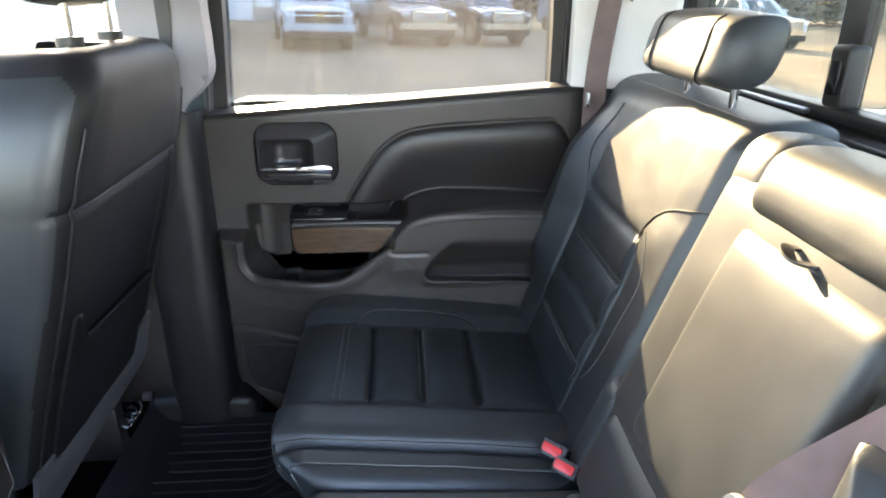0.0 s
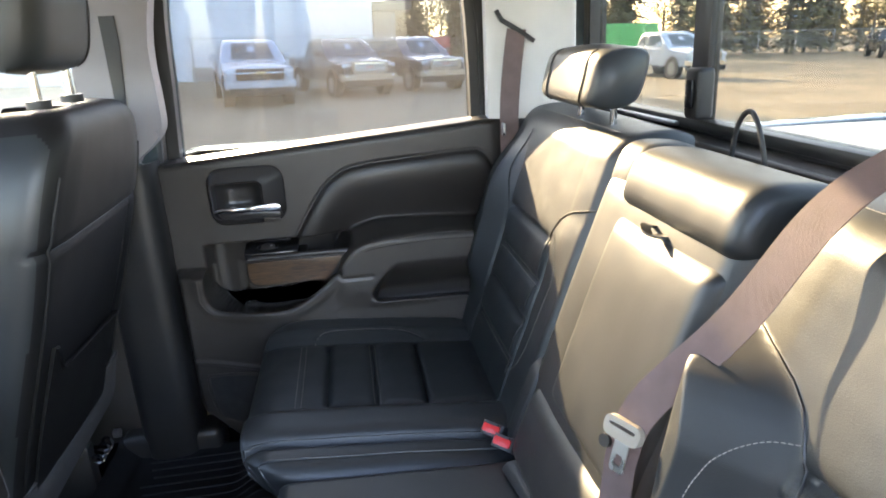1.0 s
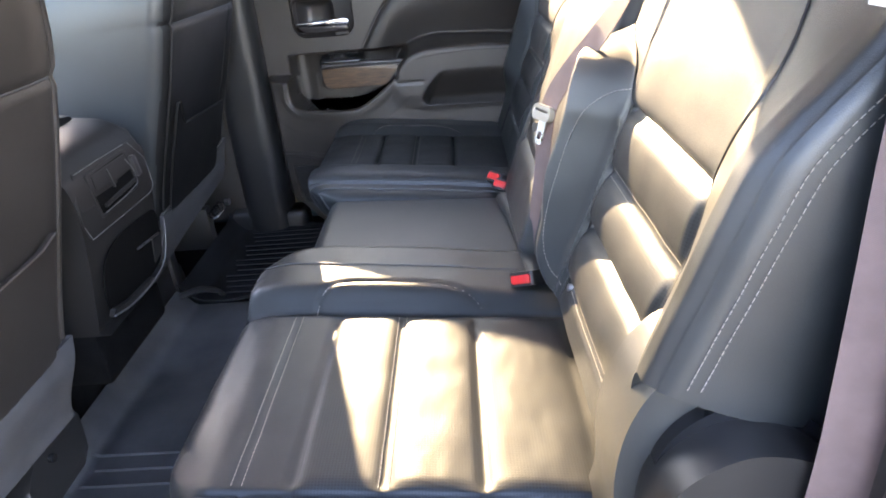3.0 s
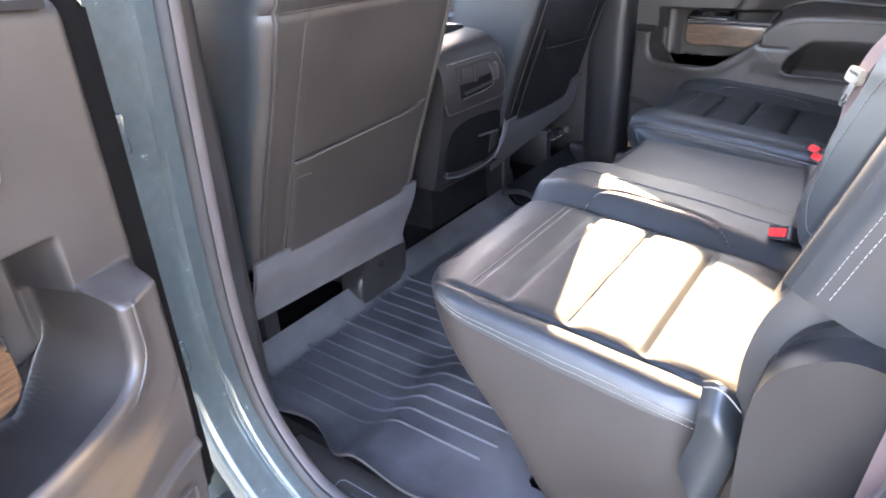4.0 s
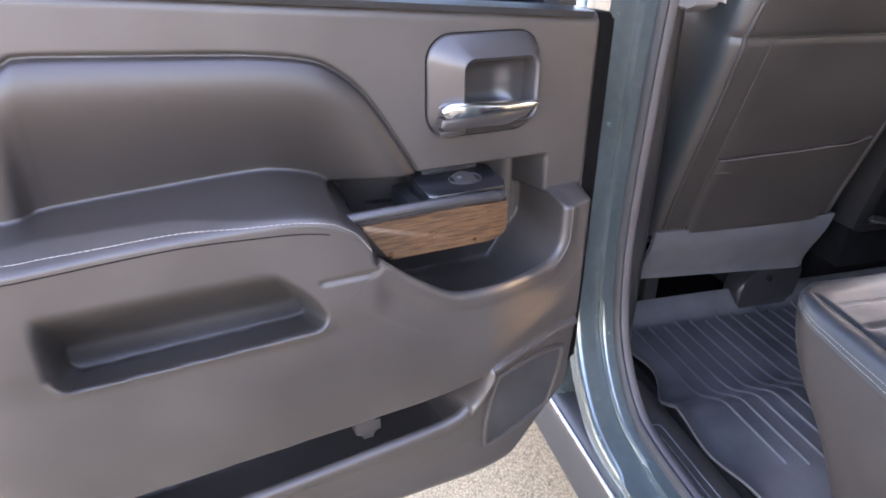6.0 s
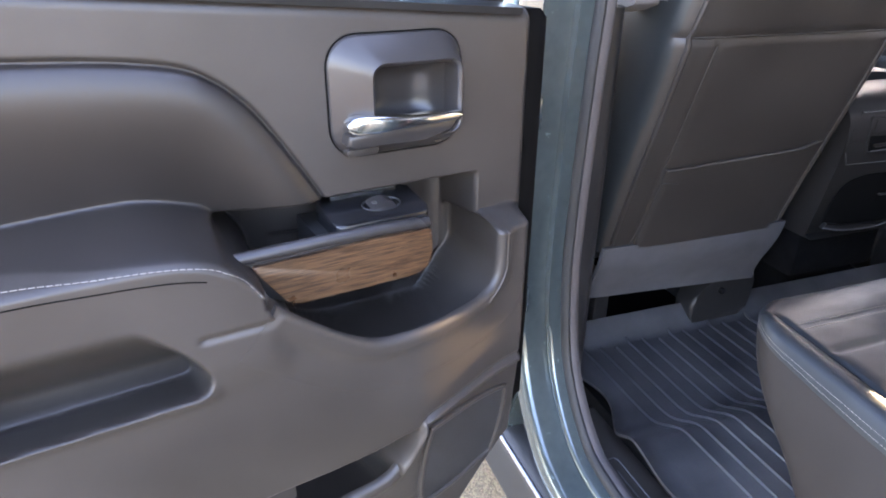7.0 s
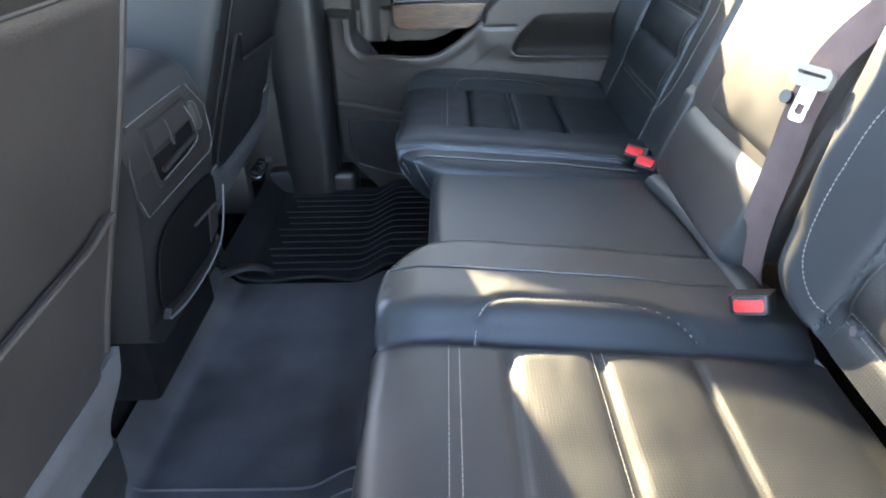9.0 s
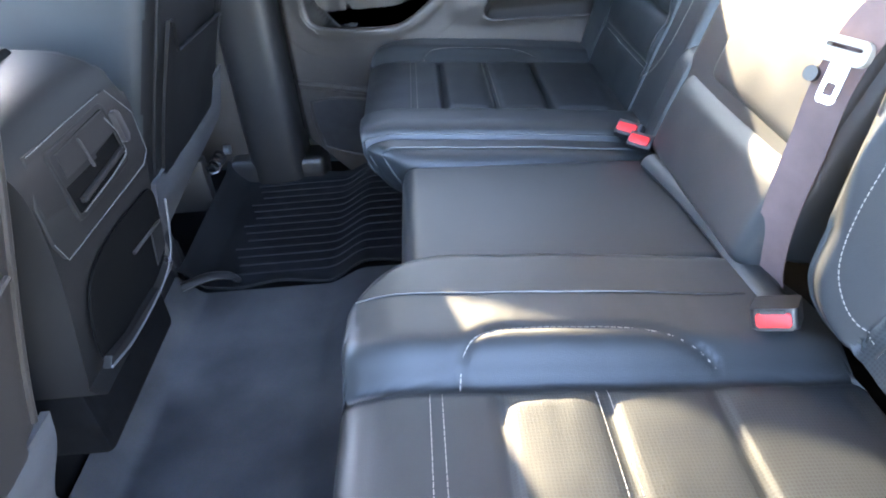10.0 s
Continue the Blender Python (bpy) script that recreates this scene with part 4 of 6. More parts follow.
def roll(y0, y1, z, out, rx, rz, n=40, m=36):
    """A padded roll across the backrest: a rounded section that closes in at both ends."""
    bm = bmesh.new()
    rings = []
    for i in range(n + 1):
        y = y0 + (y1 - y0) * ease(i / n, 0.85)
        k = 1 - 0.95 * edge_drop(min(y - y0, y1 - y), 0.028) / 0.028 * 0.45
        ring = []
        for j in range(m):
            a = 2 * math.pi * j / m
            c, s = math.cos(a), math.sin(a)
            c, s = math.copysign(abs(c) ** 0.62, c), math.copysign(abs(s) ** 0.62, s)
            p = Vector((rx * c * k, 0, rz * s * k))
            x = back_plane(z) - out + rx + p.x + 0.36 * p.z
            ring.append(bm.verts.new((x + 0.001 * noise.noise(Vector((y * 20, a * 2, z))), y, z + p.z - 0.10 * p.x)))
        rings.append(ring)
    for r, q in zip(rings, rings[1:]):
        for j in range(m):
            bm.faces.new((r[j], q[j], q[(j + 1) % m], r[(j + 1) % m]))
    bm.faces.new(rings[0])
    bm.faces.new(rings[-1])
    return bm


cb = part("middle_backrest", pad(0.440, 0.832, 1.00, 1.470, 0.024, 0.034, 0.12), LEATHER, bench, "leather middle backrest")
part("armrest_panel", pad(0.453, 0.735, 1.118, 1.420, 0.036, 0.026, 0.05, puff=0.008), LEATHER, cb, "smooth fold-down armrest panel")
part("top_roll", roll(0.440, 0.745, 1.466, 0.038, 0.062, 0.045), LEATHER, cb, "rounded leather top roll")
part("side_roll", roll(0.742, 0.834, 1.464, 0.018, 0.055, 0.045), LEATHER, cb, "rounded top of the side strip")
part("gap_filler", pad(0.786, 0.848, 0.98, 1.13, 0.030, 0.018, 0.06, puff=0.003), LEATHER, cb)
part("foot_pad", pad(0.450, 0.790, 0.985, 1.114, 0.040, 0.026, 0.06, puff=0.006), LEATHER, cb)
part("pull_loop", sweep(catmull([(0.476, 0.626, 1.424), (0.458, 0.622, 1.428), (0.450, 0.608, 1.426), (0.452, 0.596, 1.422), (0.470, 0.590, 1.420)], 6), [(0.007, 0.0015), (-0.007, 0.0015), (-0.007, -0.0015), (0.007, -0.0015)], up=(0.3, 0, 1)), PLASTIC_DARK, cb, "dark fabric pull loop")


def headrest(y, label):
    h = thing("headrest", label, "headrest", "bench headrests")

    def surf(sign):
        def f(u, v):
            a, b = 2 * u - 1, 2 * v - 1
            yy = y + 0.158 * a * (1 - 0.08 * b * b)
            zz = 1.592 + 0.056 * b * (1 - 0.12 * a * a) + 0.004
            e = (max(0, 1 - abs(a) ** 9) * max(0, 1 - abs(b) ** 6)) ** 0.5
            xx = 0.552 + 0.25 * (zz - 1.592) + sign * (0.004 + 0.046 * e) - 0.012 * a * a * (1 if sign < 0 else 0)
            return Vector((xx, yy, zz))
        return f
    part("cover", shell(surf(-1), surf(1), 44, 26), LEATHER, h)
    for a in (-0.62, 0.62):
        seam = [surf(-1)(0.5 + a / 2, v) + Vector((-0.0012, 0, 0)) for v in np.linspace(0.04, 0.96, 20)]
        part("seam", tube(seam, 0.0018, 6), PLASTIC_DARK, h)
    for dy in (-0.083, 0.083):
        post = part("post", tube([(0.562, y + dy, 1.475), (0.562, y + dy, 1.56)], 0.0065, 12, up=(1, 0, 0)), CHROME, h, "chrome post")
        part("collar", tube([(0.562, y + dy, 1.494), (0.562, y + dy, 1.507)], 0.015, 14, up=(1, 0, 0)), PLASTIC_DARK, post)
    return h


headrest(1.068, "black leather headrest on chrome posts, half sunlit")
headrest(0.102, "black leather headrest on chrome posts, in shade")

# ---- belts and buckles ----

def webbing(points, normals, bm=None, half=0.0235):
    """A flat band through points; normals give the way its face looks."""
    bm = bm or bmesh.new()
    ps, ns = catmull(points, 8), catmull(normals, 8)
    rings = []
    for i, p in enumerate(ps):
        t = (ps[min(i + 1, len(ps) - 1)] - ps[max(i - 1, 0)]).normalized()
        n = (ns[i] - t * ns[i].dot(t)).normalized()
        s = t.cross(n)
        rings.append([bm.verts.new(p + s * a * half + n * b) for a, b in ((1, 0.0008), (-1, 0.0008), (-1, -0.0008), (1, -0.0008))])
    for r, q in zip(rings, rings[1:]):
        for j in range(4):
            bm.faces.new((r[j], r[(j + 1) % 4], q[(j + 1) % 4], q[j]))
    bm.faces.new(rings[0])
    bm.faces.new(rings[-1][::-1])
    return bm


belt = thing("middle_seat_belt", "mauve-grey webbing belt with an ivory tongue hanging over the backrest", "seat belt")
part("webbing", webbing([(0.640, 0.262, 1.640), (0.600, 0.296, 1.602), (0.556, 0.336, 1.562), (0.494, 0.354, 1.507), (0.436, 0.384, 1.394), (0.368, 0.421, 1.292), (0.352, 0.439, 1.225), (0.347, 0.446, 1.150), (0.338, 0.447, 1.075), (0.336, 0.444, 1.010), (0.342, 0.438, 0.965)],
                        [(-0.4, 0.1, 0.9), (-0.4, 0.1, 0.9), (-0.5, -0.1, 0.8), (-0.85, -0.2, 0.5), (-0.9, -0.3, 0.3), (-0.88, -0.38, 0.3), (-0.86, -0.42, 0.3), (-0.86, -0.44, 0.2), (-0.88, -0.44, 0.1), (-0.9, -0.44, 0), (-0.9, -0.44, 0)], half=0.0215), BELT, belt)
part("webbing_tail", webbing([(0.642, 0.260, 1.640), (0.655, 0.245, 1.60), (0.652, 0.225, 1.52), (0.650, 0.210, 1.44), (0.650, 0.205, 1.30)], [(-1, 0, 0.1)] * 5, half=0.0190), BELT, belt)
tong = look((0.357, 0.435, 1.252), (0.357 - 0.88, 0.435 - 0.40, 1.252 + 0.3))
tb = extruded(rounded(-0.025, 0.025, -0.012, 0.012, 0.009), -0.006, 0.006, lambda a, b, c: tong @ Vector((a, b, c - 0.009)), 0.004, 3, hole=rounded(-0.018, 0.018, 0.001, 0.005, 0.002))
tongue = part("tongue_grip", tb, WHITE_PLASTIC, belt, "ivory plastic tongue grip")
part("tongue_plate", extruded(rounded(-0.010, 0.010, -0.050, -0.010, 0.005), 0, 0.0025, lambda a, b, c: tong @ Vector((a, b, c - 0.008)), 0.0008, 1, hole=rounded(-0.005, 0.005, -0.042, -0.030, 0.002)), STEEL, tongue, "steel latch plate")
part("stop_button", tube([tong @ Vector((0.030, -0.028, 0.0)), tong @ Vector((0.030, -0.028, 0.010))], 0.008, 12), PLASTIC_DARK, belt)


b = thing("seat_belt", "mauve-grey webbing belt hanging from the pillar slot", "seat belt", "outer rear belts")
part("webbing", webbing([(0.507, 1.448, 1.69), (0.496, 1.436, 1.64), (0.485, 1.430, 1.56), (0.480, 1.430, 1.48), (0.486, 1.452, 1.38), (0.490, 1.468, 1.20), (0.490, 1.470, 0.75)], [(-0.40, -1, 0)] * 7), BELT, b)
part("tongue_plate", boxes((0.462, 0.468, 1.418, 1.440, 1.440, 1.470), bevel=0.002), STEEL, b, "steel latch plate")
b = thing("seat_belt", "mauve-grey webbing belt hanging beside the backrest", "seat belt", "outer rear belts")
part("webbing", webbing([(0.545, -0.152, 1.705), (0.530, -0.160, 1.60), (0.512, -0.178, 1.42), (0.503, -0.198, 1.26), (0.496, -0.212, 1.13), (0.488, -0.214, 1.00), (0.480, -0.208, 0.80)], [(-0.3, -1, 0)] * 2 + [(-0.5, -0.85, 0.1)] * 5), BELT, b)


def buckle(m, label):
    b = thing("belt_buckle", label, "belt buckle", "belt buckles")
    part("body", extruded(rounded(-0.023, 0.023, -0.060, 0.0, 0.006), -0.012, 0.012, lambda p, q, c: m @ Vector((p, c, q)), 0.004, 3), PLASTIC_DARK, b)
    btn = part("button", extruded(rounded(-0.017, 0.017, -0.0075, 0.0075, 0.003), 0, 0.004, lambda p, q, c: m @ Vector((p, q, c - 0.0005)), 0.0015, 2), RED, b, "red release button")
    part("slot", extruded(rounded(-0.012, 0.012, -0.0105, -0.007, 0.001), 0, 0.0042, lambda p, q, c: m @ Vector((p, q, c)), 0.0, 1), PLASTIC_DARK, btn)
    return b


def buckle_pose(at, way, side):
    z = Vector(way).normalized()
    x = (Vector(side) - z * Vector(side).dot(z)).normalized()
    y = z.cross(x)
    return Matrix(((x.x, y.x, z.x, at[0]), (x.y, y.y, z.y, at[1]), (x.z, y.z, z.z, at[2]), (0, 0, 0, 1)))


buckle(buckle_pose((0.298, 0.346, 1.004), (-0.55, -0.75, 0.36), (-0.85, 0.45, -0.31)), "black buckle with a red button between cushion and backrest")
buckle(buckle_pose((0.284, 0.834, 1.004), (-0.55, -0.50, 0.66), (-0.50, 0.55, 0)), "black buckle with a red button, one of a pair")
buckle(buckle_pose((0.296, 0.802, 0.996), (-0.55, -0.50, 0.66), (-0.50, 0.55, 0)), "black buckle with a red button, one of a pair")
tn = thing("buckle_sleeve", "dark plastic sleeve running between cushion and backrest", "trim")
part("sleeve", sweep(catmull([(0.300, 0.745, 0.985), (0.318, 0.62, 0.985), (0.325, 0.50, 0.985), (0.330, 0.38, 0.975)], 6), circle(0.020, 10, 0.014)), LEATHER, tn)

cable = thing("release_cable", "black cable loop sticking up behind the middle backrest", "cable")
part("loop", tube(catmull([(0.618, 0.690, 1.44), (0.616, 0.692, 1.50), (0.615, 0.680, 1.545), (0.613, 0.655, 1.563), (0.610, 0.630, 1.548), (0.612, 0.612, 1.50), (0.615, 0.610, 1.44)], 8), 0.0036, 10, up=(1, 0, 0)), PLASTIC_DARK, cable)

# ---- front seats ----
def front_seat(y0, y1, s, label, shift, skin):
    """A front seat from behind. s: +1 where its outer side is at the lower y."""
    seat = thing("front_seat", label, "car seat", "front seats")
    yo, yi = (y0, y1) if s > 0 else (y1, y0)       # outer and inner side

    def lean(z):
        return shift - 0.535 + 0.270 * (z - 0.80) + 0.022 * smooth01((z - 0.95) / 0.4)
    z0, z1 = 0.925, 1.60

    def ys(z):
        k = 0.045 * smooth01((z - 1.35) / 0.25) ** 2 + edge_drop(z1 - z, 0.10) * 0.7
        return y0 + k, y1 - k

    def hump(y, z):
        a, b = ys(z)
        d = min(y - a, b - y)
        out = -edge_drop(d, 0.045) * 1.1 - edge_drop(z1 - z, 0.06) * 0.8
        out += 0.012 * bell(z - 1.46, 0.10) * smooth01(d / 0.1)
        out -= 0.006 * bell(z - 1.386, 0.005)
        yv = yo + s * 0.088
        out -= 0.004 * bell(y - yv, 0.004) * (1 if z < 1.386 else 0)
        return out

    def rearface(u, v):
        z = z0 + (z1 - z0) * ease(v, 0.3)
        a, b = ys(z)
        y = a + (b - a) * ease(u, 0.6)
        return Vector((lean(z) + hump(y, z), y, z))

    def foreface(u, v):
        z = z0 + (z1 - z0) * ease(v, 0.3)
        a, b = ys(z)
        y = a + (b - a) * ease(u, 0.6)
        side = abs(2 * u - 1)
        return Vector((lean(z) - 0.115 - 0.165 * side ** 3 + edge_drop(z1 - z, 0.06) * 0.6, y, z - 0.01))
    shell_ob = part("back_shell", shell(rearface, foreface, 80, 90), skin, seat, "dark grained back shell with piped seams")
    shell_ob.data.materials.append(LEATHER)
    for p in shell_ob.data.polygons:
        if abs(p.normal.y) > 0.75:
            p.material_index = 1
    # piped seams
    def on(y, z, lift=0.0015):
        return (lean(z) + hump(y, z) + lift, y, z)
    yv = yo + s * 0.088
    for k, pts in enumerate(([on(y, 1.386) for y in np.linspace(y0 + 0.03, y1 - 0.03, 30)],
                             [on(yv - s * 0.02 * smooth01((1.0 - z) / 0.1), z) for z in np.linspace(1.383, 0.94, 40)])):
        part("piping", tube(pts, 0.0022, 6), skin, seat)
    for edge in (yo + s * 0.030, yi - s * 0.030):
        part("piping", tube([on(edge + (s if edge == yo + s * 0.030 else -s) * (ys(z)[0] - y0), z) for z in np.linspace(0.95, 1.50, 40)], 0.0048 if s > 0 else 0.0026, 8), skin, seat)
    # map pocket: a second skin with a lipped, hooked upper edge
    def lip(t):
        y = yv + (yi - s * 0.062 - yv) * t
        return y, 1.128 + 0.020 * t + (0.060 if s < 0 else 0.012) * smooth01((t - 0.86) / 0.14)

    def pocket(off):
        def f(u, v):
            y, zt = lip(u)
            z = 0.93 + (zt - 0.93) * v
            return Vector((lean(z) + hump(y, z) + off * (0.3 + 0.7 * math.sin(math.pi * min(1, u * 0.5 + 0.25)) * (0.4 + 0.6 * v)), y, z))
        return f
    part("map_pocket", shell(pocket(0.013), pocket(0.004), 40, 20), skin, seat, "slack map pocket")
    part("pocket_edge", tube([(lean(z) + hump(y, z) + 0.0135, y, z) for y, z in [lip(t) for t in np.linspace(0, 1, 40)]], 0.0035, 8), skin, seat)
    if s > 0:
        for zt in (1.128, 1.098):
            part("pocket_tab", tube([on(yv + a, zt - 0.1 * a, 0.010) for a in np.linspace(-0.004, 0.040, 6)], 0.0022, 6), skin, seat)
    # grey flap below
    def flap(u, v, d):
        lo, hi = (0.792 - 0.03 * u, 0.942) if s > 0 else (0.775 + 0.085 * u, 0.942 + 0.052 * u)
        z = lo + (hi - lo) * v
        return Vector((lean(max(z, 0.93)) + d - 0.055 * smooth01((0.935 - z) / 0.17), y0 + 0.01 + (y1 - y0 - 0.02) * u, z))
    part("flap", shell(lambda u, v: flap(u, v, 0.006), lambda u, v: flap(u, v, -0.004), 20, 10), CARPET_GREY, seat, "grey carpet flap")
    # seat base, rails and their covers
    part("base", boxes((-1.10, -0.62, y0 + 0.02, y1 - 0.02, 0.83, 1.02), bevel=0.05, seg=4), LEATHER, seat)
    for yr in (yo + s * 0.10, yi - s * 0.11):
        part("rail", boxes((-1.05, -0.60, yr - 0.02, yr + 0.02, 0.66, 0.80), bevel=0.006), PLASTIC_DARK, seat)
    ry = yi - s * 0.06
    cov = extruded([(p.x, p.y) for p in catmull([(-0.08, 0.65, 0), (-0.055, 0.645, 0), (0.05, 0.645, 0), (0.085, 0.67, 0), (0.085, 0.79, 0), (-0.02, 0.775, 0), (-0.09, 0.71, 0)], 5, closed=True)], -0.03, 0.03, lambda a, b, c: Vector((shift - 0.590 + c, ry + s * a - s * 0.02, b)), 0.012, 3)
    part("rail_cover", cov, PLASTIC_DARK, seat, "dark plastic rail cover")
    if s > 0:
        part("rail_bolt", tube([(shift - 0.562, ry - s * 0.03, 0.735), (shift - 0.552, ry - s * 0.03, 0.735)], 0.008, 10), PLASTIC_GLOSS, seat)
    else:
        part("track_spring", tube([(shift - 0.508 + 0.014 * math.cos(k * 0.9), 1.21 + 0.0035 * k, 0.800 + 0.014 * math.sin(k * 0.9)) for k in range(26)], 0.0035, 6), PLASTIC_GLOSS, seat, "dark track spring")
        part("rail_bolt", tube([(shift - 0.505, 1.325, 0.80), (shift - 0.490, 1.325, 0.80)], 0.011, 10), STEEL, seat, "bright bolt head")
    # headrest
    yc = (y0 + y1) / 2
    def hs(sign):
        def f(u, v):
            a, b = 2 * u - 1, 2 * v - 1
            e = (max(0, 1 - abs(a) ** 5) * max(0, 1 - abs(b) ** 4)) ** 0.5
            return Vector((shift - 0.385 + 0.15 * (b * 0.09) + sign * (0.004 + 0.05 * e), yc + 0.145 * a * (1 - 0.06 * b * b), 1.735 + 0.082 * b * (1 - 0.1 * a * a)))
        return f
    hr = part("headrest", shell(hs(1), hs(-1), 40, 28), LEATHER, seat)
    part("headrest_seam", tube([hs(1)(0.5 - s * 0.30, v) + Vector((0.0012, 0, 0)) for v in np.linspace(0.04, 0.96, 20)], 0.002, 6), PLASTIC_DARK, hr)
    for dy in (-0.072, 0.072):
        post = part("post", tube([(shift - 0.385, yc + dy, 1.57), (shift - 0.385, yc + dy, 1.68)], 0.007, 12, up=(1, 0, 0)), CHROME, seat, "notched chrome post")
        part("collar", tube([(shift - 0.385, yc + dy, 1.598), (shift - 0.385, yc + dy, 1.612)], 0.020, 14, up=(1, 0, 0)), PLASTIC_DARK, post)
    return seat


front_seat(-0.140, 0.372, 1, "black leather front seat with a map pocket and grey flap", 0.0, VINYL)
# same seat model; the darker skin paints in the shade on this side
front_seat(0.880, 1.392, -1, "black leather front seat with shade-darkened map pocket and grey flap", -0.05, VINYL_SHADE)

# ---- centre console ----
con = thing("centre_console", "dark plastic centre console with rear vents and an open bin", "console")
yl, yr = 0.432, 0.716


prof = [(-1.10, 0.89), (-0.52, 0.89), (-0.492, 0.898), (-0.480, 0.95), (-0.458, 1.07), (-0.452, 1.16), (-0.470, 1.205), (-0.52, 1.235), (-0.70, 1.245), (-1.10, 1.235)]
ring_pts = [(p.x, p.y) for p in catmull([(a, b, 0) for a, b in prof], 4)]
body = extruded(ring_pts, 0.0, yr - yl, lambda a, b, c: Vector((a, yl + c, b)), 0.012, 3)
part("body", body, CONSOLE, con)
part("lid", shell(lambda u, v: Vector((-1.0 + 0.44 * u, yl + 0.012 + (yr - yl - 0.024) * v, 1.252 + 0.012 * math.sin(math.pi * v) - edge_drop(min(0.44 * (1 - u), 1), 0.03))), lambda u, v: Vector((-1.0 + 0.44 * u, yl + 0.012 + (yr - yl - 0.024) * v, 1.225)), 30, 16), LID, con, "padded dark lid")


def conp(a, b, c):
    """Points of the console's rear face: a across, b up, c out."""
    x = -0.4535 - 0.10 * max(0.0, 1.10 - b) - 0.25 * max(0, b - 1.15)
    return Vector((x + c, a, b))


part("vent_panel", extruded([(yl + 0.004, 1.155), (yl + 0.004, 1.112), (yl + 0.018, 1.084), (0.690, 1.078), (yr - 0.006, 1.090), (yr - 0.012, 1.150), (0.672, 1.194), (0.470, 1.198)], -0.004, 0.005, conp, 0.002, 2), CONSOLE, con, "grey vent panel with a fine bright edge")
part("vent_bezel", extruded(rounded(0.492, 0.650, 1.103, 1.188, 0.010), 0.004, 0.0075, conp, 0.0015, 2, hole=rounded(0.498, 0.644, 1.110, 1.182, 0.007)), CONSOLE, con)
# flat black sheet in place of the vent's shaded depth
part("vent_hole_shade", extruded(rounded(0.497, 0.645, 1.109, 1.183, 0.008), 0.003, 0.0055, conp), VOID, con)
part("vent_slat", extruded([(0.505, 1.1535), (0.640, 1.1505), (0.640, 1.1785), (0.512, 1.1795)], 0.0050, 0.0068, conp), CONSOLE, con, "tilted upper slat")
part("vent_slat", extruded([(0.512, 1.119), (0.640, 1.123), (0.640, 1.129), (0.512, 1.125)], 0.0055, 0.012, conp, 0.001, 1), CONSOLE, con)
part("vent_knob", extruded(rounded(0.560, 0.563, 1.140, 1.176, 0.0012), 0.0066, 0.010, conp, 0.001, 1), BEZEL, con)
part("vent_edge", tube([conp(a, b, 0.0095) for a, b in ((0.505, 1.111), (0.590, 1.112), (0.640, 1.117), (0.6455, 1.122), (0.640, 1.150), (0.632, 1.172))], 0.0008, 6), FINE_EDGE, con, "fine bright lower edge")
part("socket_tab", extruded(rounded(0.650, 0.668, 1.128, 1.170, 0.006), 0.004, 0.012, conp, 0.003, 2), BEZEL, con, "small rounded tab beside the vent")
part("trim_line", tube([conp(a, b, 0.0055) for a, b in ((yl + 0.003, 1.112), (yl + 0.017, 1.083), (0.690, 1.077), (yr - 0.006, 1.089))], 0.0007, 6), FINE_EDGE, con, "fine bright outline")
part("trim_line", tube([conp(a, b, 0.0055) for a, b in ((yr - 0.006, 1.091), (yr - 0.012, 1.150), (0.674, 1.193))], 0.0006, 6), FINE_EDGE, con, "fine bright outline")
part("trim_line", tube([conp(a, b, 0.0055) for a, b in ((0.472, 1.197), (0.56, 1.1965), (0.656, 1.1945))], 0.0005, 6), FINE_EDGE, con, "fine bright outline")
# no hollow here: a thin black sheet paints the bin's dark inside
part("bin_hole_shade", extruded([(p.x, p.y) for p in catmull([(0.448, 0.945, 0), (0.455, 1.000, 0), (0.480, 1.035, 0), (0.540, 1.050, 0), (0.640, 1.046, 0), (0.694, 1.035, 0), (0.700, 0.985, 0), (0.690, 0.935, 0), (0.655, 0.918, 0), (0.560, 0.912, 0), (0.470, 0.918, 0)], 4, closed=True)], 0.002, 0.005, conp, 0.001, 1), VOID, con, "flat black sheet painting the open bin's shade")
part("bin_lip", tube([conp(p.x, p.y, 0.016) for p in catmull([(0.440, 0.928, 0), (0.511, 0.912, 0), (0.613, 0.909, 0), (0.672, 0.924, 0), (0.696, 0.960, 0), (0.707, 1.010, 0)], 6)], 0.0016, 6), FINE_EDGE, con, "bright lip of the bin")
part("bin_front", extruded([(0.440, 0.926), (0.511, 0.910), (0.613, 0.907), (0.613, 0.917), (0.511, 0.923), (0.450, 0.938)], 0.004, 0.015, conp, 0.002, 2), CONSOLE, con)
part("bin_shelf", extruded([(0.590, 0.992), (0.690, 0.982), (0.690, 0.986), (0.590, 0.996)], 0.004, 0.009, conp, 0.001, 1), BEZEL, con)
part("bin_side", extruded([(0.650, 0.930), (0.690, 0.940), (0.695, 0.982), (0.655, 0.984)], 0.0045, 0.0075, conp, 0.001, 1), CONSOLE, con)
part("foot", boxes((-1.0, -0.615, yl - 0.01, yr + 0.01, 0.628, 0.812), bevel=0.02, seg=3), CARPET, con)
part("under_cover", boxes((-0.98, -0.505, yl + 0.004, yr - 0.004, 0.770, 0.905), bevel=0.012, seg=2), CARPET, con, "black carpeted foot of the console")
part("floor_clip", sweep(catmull([(-0.57, 0.905, 0.700), (-0.52, 0.925, 0.706), (-0.485, 0.945, 0.690), (-0.475, 0.955, 0.672)], 4), circle(0.014, 8, 0.007)), PLASTIC_DARK, con)

